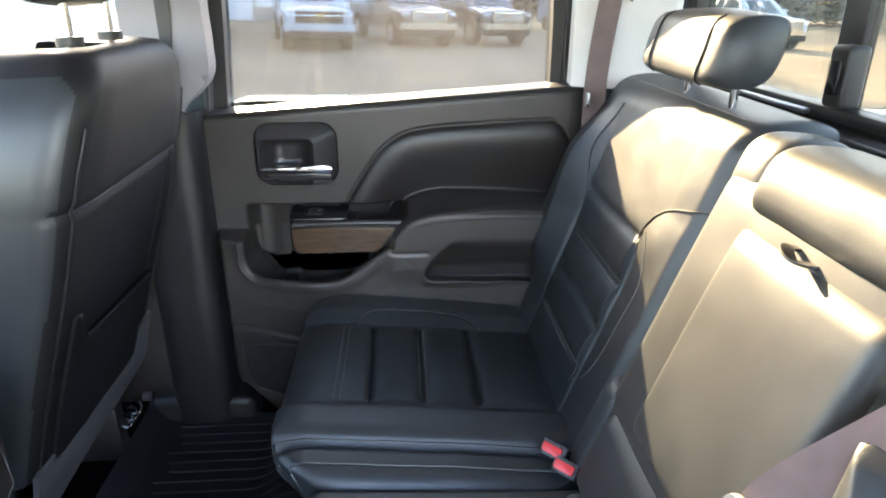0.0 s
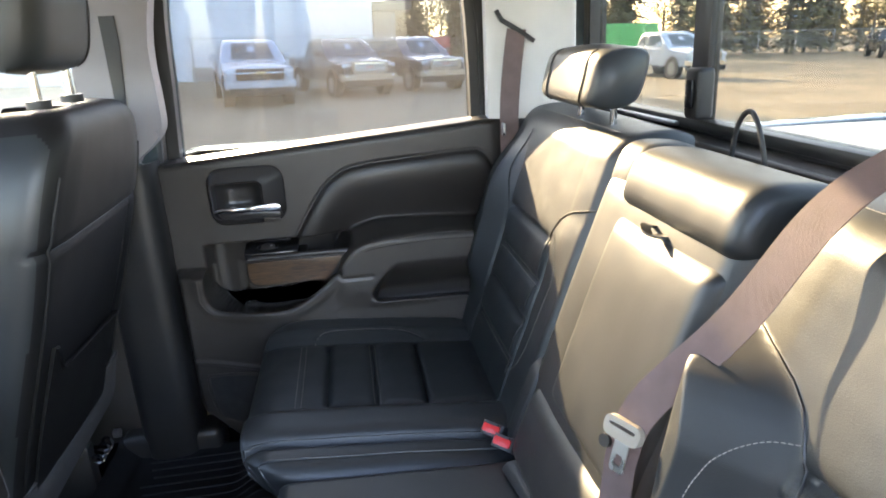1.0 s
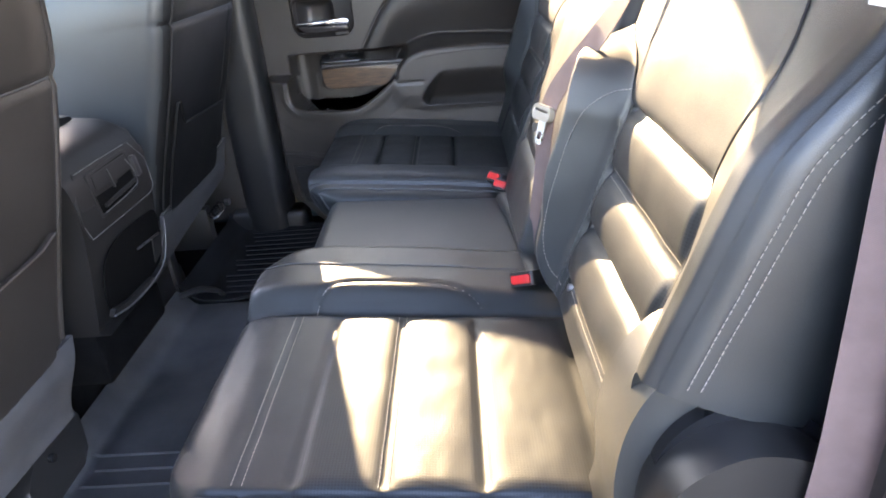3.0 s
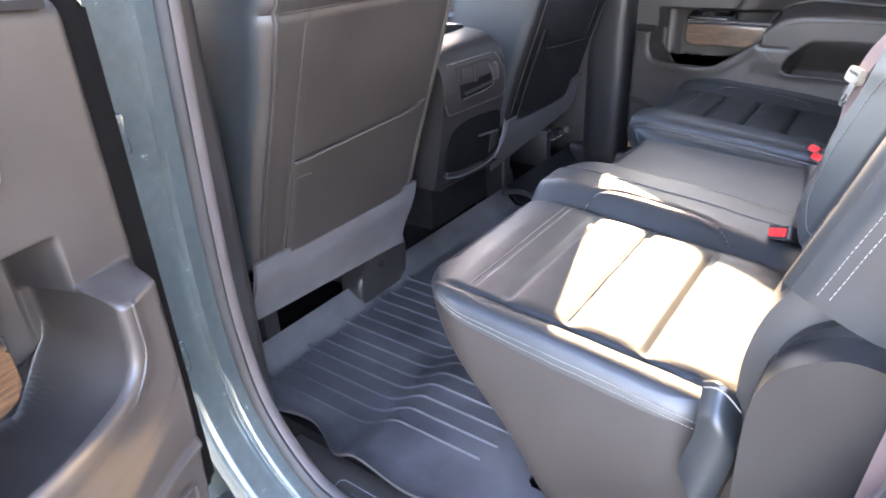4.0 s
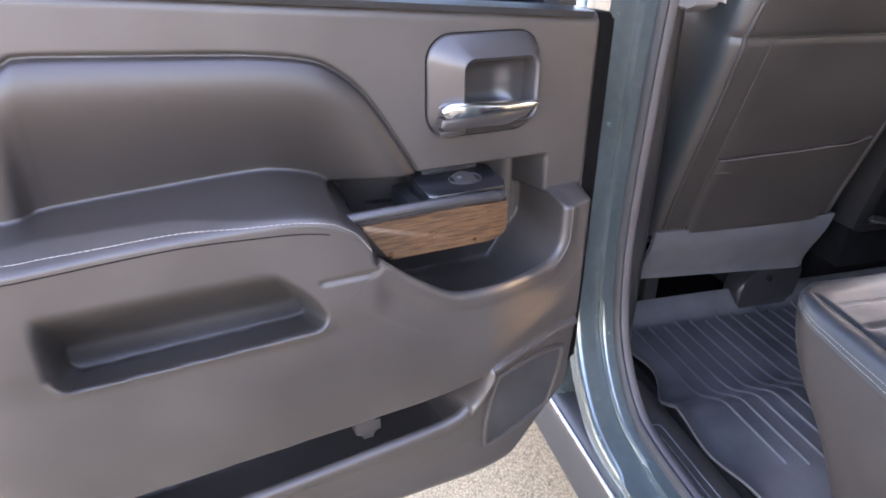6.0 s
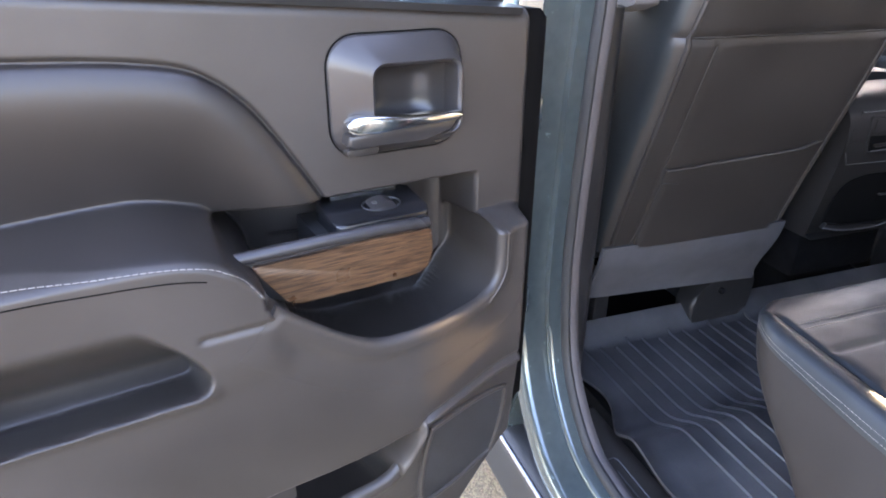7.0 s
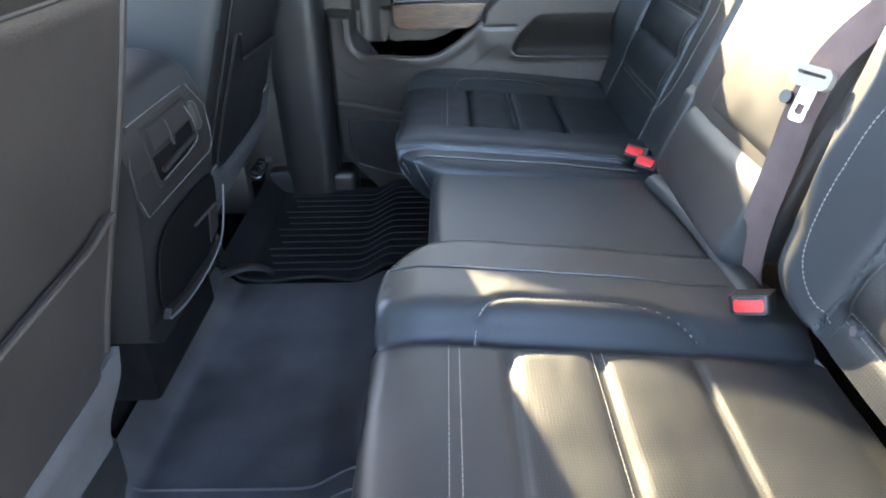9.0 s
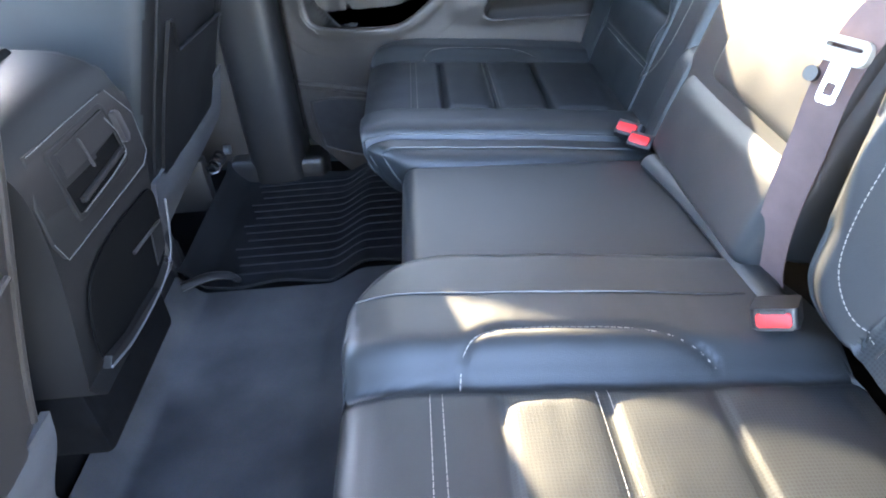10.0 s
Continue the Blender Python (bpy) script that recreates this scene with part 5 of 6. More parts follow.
# ---- rear doors: one design, one open beside the sill, one closed ----
def table(pts):
    ps = catmull([(a, b, 0) for a, b in pts], 8)
    xs, ys = [p.x for p in ps], [p.y for p in ps]
    return lambda v: float(np.interp(v, xs, ys))


PAD_TOP = table([(0.700, 1.215), (0.721, 1.258), (0.745, 1.300), (0.770, 1.340), (0.795, 1.374), (0.825, 1.400), (0.860, 1.416), (0.93, 1.426), (1.02, 1.431), (1.14, 1.437), (1.165, 1.432), (1.182, 1.415), (1.194, 1.385), (1.200, 1.30)])
ARM_BACK = table([(0.790, 1.190), (0.812, 1.222), (0.830, 1.245), (0.845, 1.261), (0.860, 1.271), (0.905, 1.284), (0.95, 1.286), (1.08, 1.277), (1.215, 1.266)])
ARM_SEAM = table([(0.795, 1.160), (0.804, 1.175), (0.815, 1.193), (0.830, 1.216), (0.840, 1.230), (0.855, 1.242), (0.875, 1.252), (0.910, 1.259), (0.963, 1.263), (1.05, 1.266), (1.205, 1.258)])
ARM_EDGE = table([(0.790, 1.150), (0.812, 1.182), (0.830, 1.205), (0.845, 1.222), (0.860, 1.233), (0.890, 1.245), (0.95, 1.250), (1.08, 1.251), (1.215, 1.243)])
LOW_TOP = table([(0.634, 0.955), (0.660, 0.948), (0.725, 0.9335), (0.90, 0.922), (1.11, 0.911), (1.2, 0.908)])
LOW_LIP = table([(0.634, 0.953), (0.645, 0.930), (0.655, 0.907), (0.668, 0.888), (0.690, 0.874), (0.730, 0.865), (0.80, 0.857), (0.95, 0.841), (1.2, 0.822)])
POD = table([(0.434, 0.980), (0.48, 0.975), (0.56, 0.966), (0.634, 0.953), (0.650, 0.918), (0.668, 0.888), (0.69, 0.872), (1.25, 0.82)])


def door_top(u):
    return 1.455 + 0.055 * (u - 0.45) / 0.75


def door_foot(u):
    """The panel's lower edge, cut away towards the hinges."""
    return 0.70 + 0.14 * smooth01((0.68 - u) / 0.25) ** 2.2


def box_sd(a, b, a0, a1, b0, b1, r):
    """Distance outside a rounded rectangle; negative inside."""
    qa, qb = abs(a - (a0 + a1) / 2) - (a1 - a0) / 2 + r, abs(b - (b0 + b1) / 2) - (b1 - b0) / 2 + r
    return math.hypot(max(qa, 0), max(qb, 0)) + min(max(qa, qb), 0) - r


def smax(a, b, k):
    h = max(k - abs(a - b), 0) / k
    return max(a, b) + h * h * k / 4


def pocket_sd(u, z):
    """Distance outside the mouth of the map pocket."""
    return smax(box_sd(u, z, 0.508, 0.95, 1.107, 1.45, 0.040), (u - 0.722) * 0.65 - (z - 1.107) * 0.76, 0.035)


def panel_depth(u, z):
    """The panel behind the pockets' lips: as door_depth, but hollow there."""
    w = door_depth(u, z)
    hole = pocket_sd(u, z)
    lim = 0.012 + 0.045 * smooth01((u - 0.52) / 0.05)
    if z < 1.25 and 0.47 < u < 0.82:
        k = smooth01((lim - hole) / 0.010) * smooth01((1.196 - z) / 0.010) * smooth01((u - 0.484) / 0.01) * smooth01((0.795 - u) / 0.02)
        w += (min(w, -0.080) - w) * k
    lip = LOW_LIP(u)
    if u > 0.65 and z < LOW_TOP(u):
        k = smooth01((z - lip + 0.070) / 0.012) * smooth01((LOW_TOP(u) - z) / 0.016) * smooth01((u - 0.665) / 0.03) * smooth01((1.185 - u) / 0.02)
        w += (min(w, -0.070) - w) * k
    return w


def pocket_lip(outline, reach, place, nr=16):
    """A thin lip round a pocket's mouth: outline of (u, z), reach outwards from it."""
    ps = catmull([(a, b, 0) for a, b in outline], 6)
    n = len(ps) - 1

    def at(p, q, lift):
        i = round(p * n)
        t = (ps[min(i + 1, n)] - ps[max(i - 1, 0)]).normalized()
        r, d = reach * q, max(reach * q, 0.017)
        a, b = (max(0.4475, ps[i].x + t.y * r), ps[i].y - t.x * r)
        w = door_depth(max(0.4465, ps[i].x + t.y * d), ps[i].y - t.x * d)
        return place(a, w + lift - 0.004 * max(0.0, 1 - r / 0.004) ** 2, b)
    return shell(lambda p, q: at(p, q, 0.0006 - 0.0016 * smooth01((q - 0.9) / 0.1)), lambda p, q: at(p, q, -0.007), n, nr)


def map_pocket(u, z):
    """How deep the map pocket is at a point of the face, with its bottle well and divider."""
    pk = smooth01(-pocket_sd(u, z) / 0.010) * smooth01((1.258 - z) / 0.014) * smooth01((0.86 - u) / 0.02)
    return pk * (0.074 + 0.016 * bell(u - 0.535, 0.03) - 0.080 * bell(u - 0.584, 0.013) * smooth01((1.143 - z) / 0.025))


def pull_pocket(u, z):
    """How deep the pull pocket below the armrest is at a point of the face."""
    h = z + 0.03 * (u - 1.03) - 1.103
    d = -smax(box_sd(u, h, 0.876, 1.192, 0.0, 0.157, 0.026), (z - 1.122) * 0.676 - (u - 0.8795) * 0.737 - 0.009, 0.030)
    return 0.096 * smooth01(d / 0.010) * smooth01((1.202 - z) / 0.062)


def door_depth(u, z):
    """How far the moulded inner face stands out at u along the door and the height z."""
    w = 0.0
    # padded upper insert
    if u > 0.70:
        dv = (PAD_TOP(u) - z) * (0.72 + 0.28 * smooth01((u - 0.76) / 0.10))
        d = -smax(-dv, u - 1.203, 0.02)
        w += -0.007 * bell(d - 0.001, 0.0028) + (0.013 * (1 - math.exp(-d / 0.016)) - 0.040 * smooth01((dv - 0.02) / 0.20) * smooth01(d / 0.03) if d > 0 else 0.0)
    # handle dish
    w -= 0.050 * smooth01(-box_sd(u, z, 0.550, 0.697, 1.312, 1.426, 0.028) / 0.004)
    # map pocket behind the lip, with a bottle well at its hinge end
    hole = pocket_sd(u, z)
    w -= map_pocket(u, z)
    # lower body, its lip round the pocket, and the armrest
    depth = (0.052 + 0.045 * smooth01((u - 0.46) / 0.20)) * (1 - 0.42 * smooth01((1.04 - z) / 0.30))
    edge = smooth01((u - 0.440) / 0.022)
    cap = 1.206 - 0.006 * smooth01((u - 0.46) / 0.05)
    k = smooth01((u - 0.795) / 0.03)
    m = smooth01((hole + 0.001) / 0.009) * smooth01((cap - z) / 0.014) if u < 0.83 else 0.0
    low_a = m * (depth * edge + 0.004 * bell(hole - 0.012, 0.009) - w)
    back, front = ARM_BACK(u), ARM_EDGE(u)
    t = min(1, max(0, (back - z) / max(0.01, back - front)))
    low_b = math.sin(math.pi / 2 * smooth01(t)) * (depth + 0.006 * smooth01((z - 1.09) / 0.05) - w)
    low_b -= 0.003 * bell(z - 1.172, 0.004) * smooth01((0.895 - u) / 0.01)
    w += low_a * (1 - k) + low_b * k
    # pull pocket
    w -= pull_pocket(u, z)
    w += 0.006 * bell(z - 1.105, 0.010) * smooth01((u - 0.87) / 0.03) * smooth01((1.2 - u) / 0.03)
    # long lower pocket and the speaker pod
    if u > 0.634:
        d = min(LOW_TOP(u) - z, z - LOW_LIP(u))
        w -= 0.100 * smooth01(d / 0.020) * smooth01((u - 0.638) / 0.04)
        w += 0.012 * bell(z - LOW_LIP(u) + 0.010, 0.013)
    pod = POD(u) - z
    if u < 0.74 and pod > -0.03:
        w += (0.006 * bell(pod, 0.006) - 0.005 * bell(pod + 0.008, 0.003)) * smooth01((0.645 - u) / 0.02)
    # rounded outer edges
    w -= edge_drop(u - 0.434, 0.012) + edge_drop(1.238 - u, 0.05) + edge_drop(door_top(u) - z, 0.02) + edge_drop(z - 0.70, 0.03)
    return w


def rear_door(place, name, label):
    door = thing(name, label, "car door", "rear doors")
    nu, nz = (400, 400) if name.endswith("left") else (220, 230)
    flat = lambda a, b, c: place(a, c, b)

    def front(p, q):
        u = 0.434 + 0.804 * p
        zb = door_foot(u)
        z = zb + (door_top(u) - zb) * q
        z += min(0.012, max(-0.012, LOW_TOP(max(u, 0.70)) - 0.920)) * smooth01((z - 0.80) / 0.06) * smooth01((1.03 - z) / 0.06)
        z -= 0.03 * (u - 1.03) * smooth01((z - 1.04) / 0.05) * smooth01((1.165 - z) / 0.04)
        return place(u, panel_depth(u, max(z, 0.70)), z - 0.42 * pull_pocket(u, z) - 0.9 * map_pocket(u, z) * smooth01((1.19 - z) / 0.05))

    def rear(p, q):
        u = 0.434 + 0.804 * p
        zb = door_foot(u)
        return place(u, -0.09, zb + (door_top(u) - zb) * q)
    panel_ob = part("inner_panel", shell(front, rear, nu, nz), DOOR_SKIN, door, "moulded dark grey inner panel with pockets", angle=180)
    part("pocket_lip", pocket_lip([(0.508, 1.203), (0.508, 1.185), (0.508, 1.165), (0.5085, 1.147), (0.513, 1.127), (0.526, 1.113), (0.548, 1.107), (0.60, 1.1065), (0.66, 1.1065), (0.69, 1.108), (0.712, 1.114), (0.735, 1.127), (0.765, 1.148), (0.795, 1.172), (0.812, 1.187)], 0.072, place), PLASTIC, panel_ob, angle=75)
    part("pocket_lip", pocket_lip([(a, LOW_LIP(a)) for a in (0.642, 0.648, 0.654, 0.660, 0.668, 0.678, 0.69, 0.705, 0.72, 0.75, 0.78, 0.84, 0.92, 1.0, 1.08, 1.15, 1.21)], 0.090, place), PLASTIC, panel_ob, angle=75)
    # vinyl on the padded insert and the armrest's top
    vinyl = panel_ob.data.attributes.new("vinyl", "FLOAT", "POINT")
    for i in range(nu + 1):
        u = 0.434 + 0.804 * i / nu
        zb = door_foot(u)
        for j in range(nz + 1):
            z = zb + (door_top(u) - zb) * j / nz
            low = z - (ARM_SEAM(u) if u > 0.80 else 1.24)
            vinyl.data[i * (nz + 1) + j].value = min(PAD_TOP(u) - z - 0.002, 1.203 - u, u - 0.702, low)
    for k in range((nu + 1) * (nz + 1), len(vinyl.data)):
        vinyl.data[k].value = -1.0
    part("skin", extruded(rounded(0.415, 1.265, 0.66, 1.470, 0.10), -0.165, -0.092, flat, 0.012, 3), PAINT, door, "dark green-grey painted outer skin")
    if name.endswith("left"):
        # near-black strip fills the door gap and paints its darkness
        part("hinge_flange", extruded(rounded(0.403, 0.450, 0.84, 1.452, 0.010), -0.08, -0.014, flat, 0.008, 3), VOID, door, "black rubber strip along the hinge edge, painted as dark as the gap")
    part("sill_cap", shell(lambda p, q: place(0.455 + 0.775 * p, 0.006 - 0.075 * q, door_top(0.455 + 0.775 * p) + 0.004 * math.sin(math.pi * q)), lambda p, q: place(0.455 + 0.775 * p, 0.004 - 0.073 * q, door_top(0.455 + 0.775 * p) - 0.008), 40, 10), PLASTIC_DARK, door)
    part("sill_strip", shell(lambda p, q: place(0.455 + 0.775 * p, -0.084 - 0.020 * q, door_top(0.455 + 0.775 * p) - 0.002 + 0.004 * math.sin(math.pi * q)), lambda p, q: place(0.455 + 0.775 * p, -0.084 - 0.020 * q, door_top(0.455 + 0.775 * p) - 0.012), 30, 8), TRIM_MAUVE, door, "pale outer window strip")
    # window frame and glass
    path = [(0.462, 1.45), (0.472, 1.60), (0.482, 1.78), (0.505, 1.89), (0.56, 1.990), (0.80, 2.018), (1.04, 2.008), (1.117, 1.962), (1.160, 1.84), (1.173, 1.66), (1.175, 1.49)]
    pts = [place(p.x, -0.085, p.y) for p in catmull([(a, b, 0) for a, b in path], 6)]
    nrm = (place(0.8, 1, 1.2) - place(0.8, 0, 1.2)).normalized()
    part("window_frame", sweep(pts, [(0.020, 0.030), (-0.012, 0.030), (-0.016, 0.0), (-0.012, -0.030), (0.020, -0.030)], up=nrm), PLASTIC_DARK, door)
    part("rear_post", extruded([(1.179, 1.47), (1.179, 1.70), (1.166, 1.85), (1.128, 1.966), (1.05, 2.022), (1.20, 2.022), (1.262, 1.80), (1.262, 1.47)], -0.120, -0.045, flat, 0.008, 2), PLASTIC_DARK, door, "black rear window post")
    g = part("pane", extruded([(p.x, p.y) for p in catmull([(a, b - 0.0, 0) for a, b in path], 4)], -0.090, -0.086, flat), GLASS_TINT, door, "privacy-tinted glass", smooth=False)
    g.visible_shadow = False
    # handle
    mouth = rounded(0.552, 0.657, 1.324, 1.402, 0.012, 8)
    rings = [(rounded(0.540, 0.707, 1.302, 1.436, 0.034, 8), -0.010), (rounded(0.540, 0.707, 1.302, 1.436, 0.034, 8), 0.002), (rounded(0.5425, 0.7045, 1.3045, 1.4335, 0.032, 8), 0.0055),
             (rounded(0.5455, 0.664, 1.317, 1.409, 0.018, 8), 0.0185), (rounded(0.5475, 0.6615, 1.3195, 1.4065, 0.016, 8), 0.0200), (rounded(0.5500, 0.659, 1.322, 1.404, 0.014, 8), 0.0185), (mouth, 0.014), (mouth, -0.040)]
    handle = part("handle_bezel", loft(rings, flat), BEZEL, door, "grey bevelled handle bezel", angle=50)
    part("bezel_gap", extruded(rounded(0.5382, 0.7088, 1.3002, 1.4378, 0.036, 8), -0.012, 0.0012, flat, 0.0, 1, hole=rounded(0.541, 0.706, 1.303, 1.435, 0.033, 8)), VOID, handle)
    cup = shell(lambda p, q: place(0.548 + 0.113 * p, -0.004 - 0.040 * (max(0, 1 - abs(2 * p - 1) ** 4) * max(0, 1 - abs(2 * q - 1) ** 4)), 1.318 + 0.090 * q), lambda p, q: place(0.548 + 0.113 * p, -0.049, 1.318 + 0.090 * q), 30, 30)
    part("cup", cup, BEZEL, handle, "smooth grey finger cup")
    lever = bmesh.new()
    rows = []
    for t in np.linspace(0, 1, 26):
        h = (0.0065 + 0.0050 * smooth01((t - 0.35) / 0.6)) * math.sqrt(max(0.12, 1 - abs(2 * t - 1) ** 14))
        w, z = 0.022 + 0.005 * math.sin(math.pi * t), 1.3425 + 0.0005 * t
        rows.append([lever.verts.new(place(0.553 + 0.144 * t, w + 0.010 * math.copysign(abs(c) ** 0.55, c), z + h * math.copysign(abs(s) ** 0.55, s))) for c, s in circle(1, 20)])
    for r, q in zip(rows, rows[1:]):
        for j in range(20):
            lever.faces.new((r[j], q[j], q[(j + 1) % 20], r[(j + 1) % 20]))
    lever.faces.new(rows[0])
    lever.faces.new(rows[-1])
    lever = part("lever", lever, CHROME, handle, "chrome lever", angle=60)
    part("lever_skirt", extruded([(0.557, 1.337), (0.695, 1.333), (0.697, 1.322), (0.690, 1.316), (0.600, 1.318), (0.566, 1.324)], 0.002, 0.028, flat, 0.004, 3), BEZEL, lever, "grey lower half of the lever")
    part("lever_root", extruded([(0.552, 1.322), (0.590, 1.319), (0.588, 1.312), (0.575, 1.306), (0.560, 1.309)], 0.002, 0.012, flat, 0.003, 2), PLASTIC, handle)
    part("lever_stop", extruded(rounded(0.655, 0.694, 1.306, 1.314, 0.003), 0.002, 0.016, flat, 0.002, 2), BEZEL, handle)
    # switch block, wood inlay and the rounded strip along its upper edge
    block = extruded([(0.606, 1.172), (0.606, 1.222), (0.614, 1.227), (0.72, 1.227), (0.842, 1.224), (0.812, 1.176), (0.786, 1.162), (0.622, 1.160)], 0.032, 0.056, flat, 0.004, 3)
    bl = part("switch_block", block, PLASTIC_DARK, door, "black armrest block")
    inlay = [(p.x, p.y) for p in catmull([(0.612, 1.180, 0), (0.611, 1.205, 0), (0.613, 1.217, 0), (0.622, 1.220, 0), (0.70, 1.2205, 0), (0.80, 1.2190, 0), (0.822, 1.2175, 0), (0.815, 1.205, 0), (0.795, 1.176, 0), (0.785, 1.165, 0), (0.770, 1.164, 0), (0.66, 1.164, 0), (0.632, 1.1655, 0), (0.618, 1.171, 0)], 4, closed=True)]
    part("wood_inlay", extruded(inlay, 0.054, 0.0625, flat, 0.0025, 2), WOOD, bl, "brown wood-grain inlay")
    part("edge_strip", sweep([place(a, 0.053, b) for a, b in ((0.612, 1.2255), (0.66, 1.2275), (0.74, 1.2285), (0.845, 1.2270))], circle(0.0075, 12), up=(0, 0, 1)), BEZEL, bl, "smooth rounded edge strip")
    tilt = lambda a, b, c: place(a, b, c - 0.16 * max(0.0, b + 0.01))
    sp = part("switch_pod", extruded(rounded(0.604, 0.724, -0.030, 0.049, 0.012), 1.176, 1.2475, tilt, 0.0035, 3), PLASTIC_GLOSS, bl, "flat-topped black window switch pod")
    part("switch_ring", tube([tilt(0.655 + 0.024 * math.cos(a), 0.016 + 0.015 * math.sin(a), 1.2478) for a in np.linspace(0, 2 * math.pi, 24)], 0.0010, 6), PLASTIC_DARK, sp)
    sw = shell(lambda p, q: tilt(0.640 + 0.031 * p, 0.028 - 0.024 * q, 1.2482 + 0.0035 * math.sin(math.pi * p) * (0.3 + q)), lambda p, q: tilt(0.640 + 0.031 * p, 0.028 - 0.024 * q, 1.2460), 10, 8)
    part("window_switch", sw, BEZEL, sp, "small rocker switch")
    part("switch_mark", extruded(rounded(0.661, 0.667, 0.014, 0.019, 0.001), 1.2505, 1.2515, tilt), STEEL, sp)
    part("back_edge", tube([tilt(a, -0.022, 1.2478) for a in np.linspace(0.618, 0.705, 4)], 0.0009, 5), STEEL, sp, "thin pale rear edge")
    part("grip_back", extruded([(0.607, 1.172), (0.607, 1.222), (0.74, 1.222), (0.74, 1.172)], -0.05, 0.034, flat, 0.004, 2), PLASTIC_DARK, bl)
    # stitching along the armrest
    line = catmull([(1.205, 1.2535, 0), (1.05, 1.2615, 0), (0.963, 1.2590, 0), (0.910, 1.2555, 0), (0.875, 1.2485, 0), (0.855, 1.2385, 0), (0.840, 1.2265, 0), (0.830, 1.2125, 0), (0.815, 1.1895, 0), (0.804, 1.172, 0)], 10)
    # black thread-thin line painting the soft shadow below the stitching
    part("arm_seam_shadow", tube([place(a, door_depth(a, ARM_SEAM(a) - 0.017) + 0.0002, ARM_SEAM(a) - 0.017) for a in np.linspace(0.875, 1.20, 40)], 0.0007, 5), VOID, door)
    tagged(part("stitching", stitches([place(p.x, door_depth(p.x, p.y) + 0.0012, p.y) for p in line], 0.0048, 0.0018, 0.00042), THREAD, door, "pale stitching"), kind="stuff")
    # speaker grille: a patch that follows the panel, in a raised rounded frame
    def grille(p, q, lift):
        a, b = 2 * p - 1, 2 * q - 1
        a, b = a * math.sqrt(1 - 0.16 * b * b) / math.sqrt(0.92), b * math.sqrt(1 - 0.16 * a * a) / math.sqrt(0.92)
        p, q = (a + 1) / 2, (b + 1) / 2
        lo, hi = 0.806 - 0.030 * p, 0.936 + 0.006 * p
        u, z = (0.492 - 0.014 * q) + (0.630 - 0.492 + 0.010 * q) * p, lo + (hi - lo) * q
        return place(u, door_depth(u, z) + lift, z)
    spk = part("speaker_grille", shell(lambda p, q: grille(p, q, 0.0022 + 0.003 * math.sin(math.pi * p) * math.sin(math.pi * q)), lambda p, q: grille(p, q, -0.006), 26, 26), MESH, door, "dark speaker mesh")
    rim = [(t, 0.0) for t in np.linspace(0, 1, 16)[:-1]] + [(1.0, t) for t in np.linspace(0, 1, 16)[:-1]] + [(1 - t, 1.0) for t in np.linspace(0, 1, 16)[:-1]] + [(0.0, 1 - t) for t in np.linspace(0, 1, 16)[:-1]]
    part("speaker_frame", sweep([grille(p, q, 0.002) for p, q in rim], circle(0.0045, 8), True, up=nrm), PLASTIC, spk)
    part("pocket_divider", extruded(rounded(0.80, 0.840, 0.846, 0.890, 0.012), -0.010, 0.034, flat, 0.012, 4), PLASTIC, door)
    part("reflector", tube([place(1.205, 0.035, 1.05), place(1.205, 0.047, 1.05)], 0.012, 14), STEEL, door, "round screw cap")
    return door


MESH = material("speaker_mesh", (0.030, 0.030, 0.031), 0.6, vary=0.5, scale=40, grain=1600, bump=0.8, depth=0.001)
OPEN = radians(10)
stretched = lambda u: u + 1.3 * max(0.0, u - 1.19)     # the open door runs on towards its latch
near_place = lambda u, w, z: shut_place(stretched(u), w, z)
shut_place = lambda u, w, z: Vector((math.cos(OPEN) * (w - 0.285) + math.sin(OPEN) * u, math.sin(OPEN) * (w - 0.285) - math.cos(OPEN) * u, z))
far_place = lambda u, w, z: Vector(((u - 0.79) / 0.9, 1.495 - 1.05 * w, 1.07 * z - 0.138))
rear_door(near_place, "rear_door_left", "open rear door with dark moulded panel, wood inlay and chrome handle")
rear_door(far_place, "rear_door_right", "closed rear door with dark moulded panel, wood inlay and tinted window")
# hinge strap between pillar and open door
hs = thing("door_check_strap", "steel door check and hinge at the pillar", "hinge")
part("bracket", boxes((-0.452, -0.405, -0.372, -0.345, 0.878, 0.935), bevel=0.006), PAINT, hs)
part("arm", tube([(-0.43, -0.35, 0.905), (-0.40, -0.42, 0.905), (-0.38, -0.50, 0.905)], 0.010, 10), STEEL, hs)
part("pin", tube([(-0.425, -0.376, 0.870), (-0.425, -0.376, 0.942)], 0.008, 10, up=(1, 0, 0)), STEEL, hs)
copy_thing(hs, pose(0, 0, 0.36))

# ---- outside ----
gm = bmesh.new()
bmesh.ops.create_grid(gm, x_segments=40, y_segments=40, size=400)
# the truck stands nose-down: the lot tips away behind it
LOT = Matrix.Rotation(radians(1.7), 4, "Y")
for v in gm.verts:
    v.co = LOT @ v.co
structure("ground", gm, ASPHALT, "dusty pale asphalt and gravel lot", "ground", smooth=False)

WHITE_PAINT = material("white_paint", (0.36, 0.40, 0.46), 0.25, vary=0.05, coat=0.5)
BLACK_PAINT = material("black_paint", (0.02, 0.022, 0.03), 0.2, vary=0.1, coat=0.6)
BLUE_PAINT = material("dark_blue_paint", (0.02, 0.03, 0.055), 0.2, vary=0.1, coat=0.6)
SILVER_PAINT = material("silver_paint", (0.45, 0.46, 0.48), 0.28, metal=0.5, vary=0.05, coat=0.5)
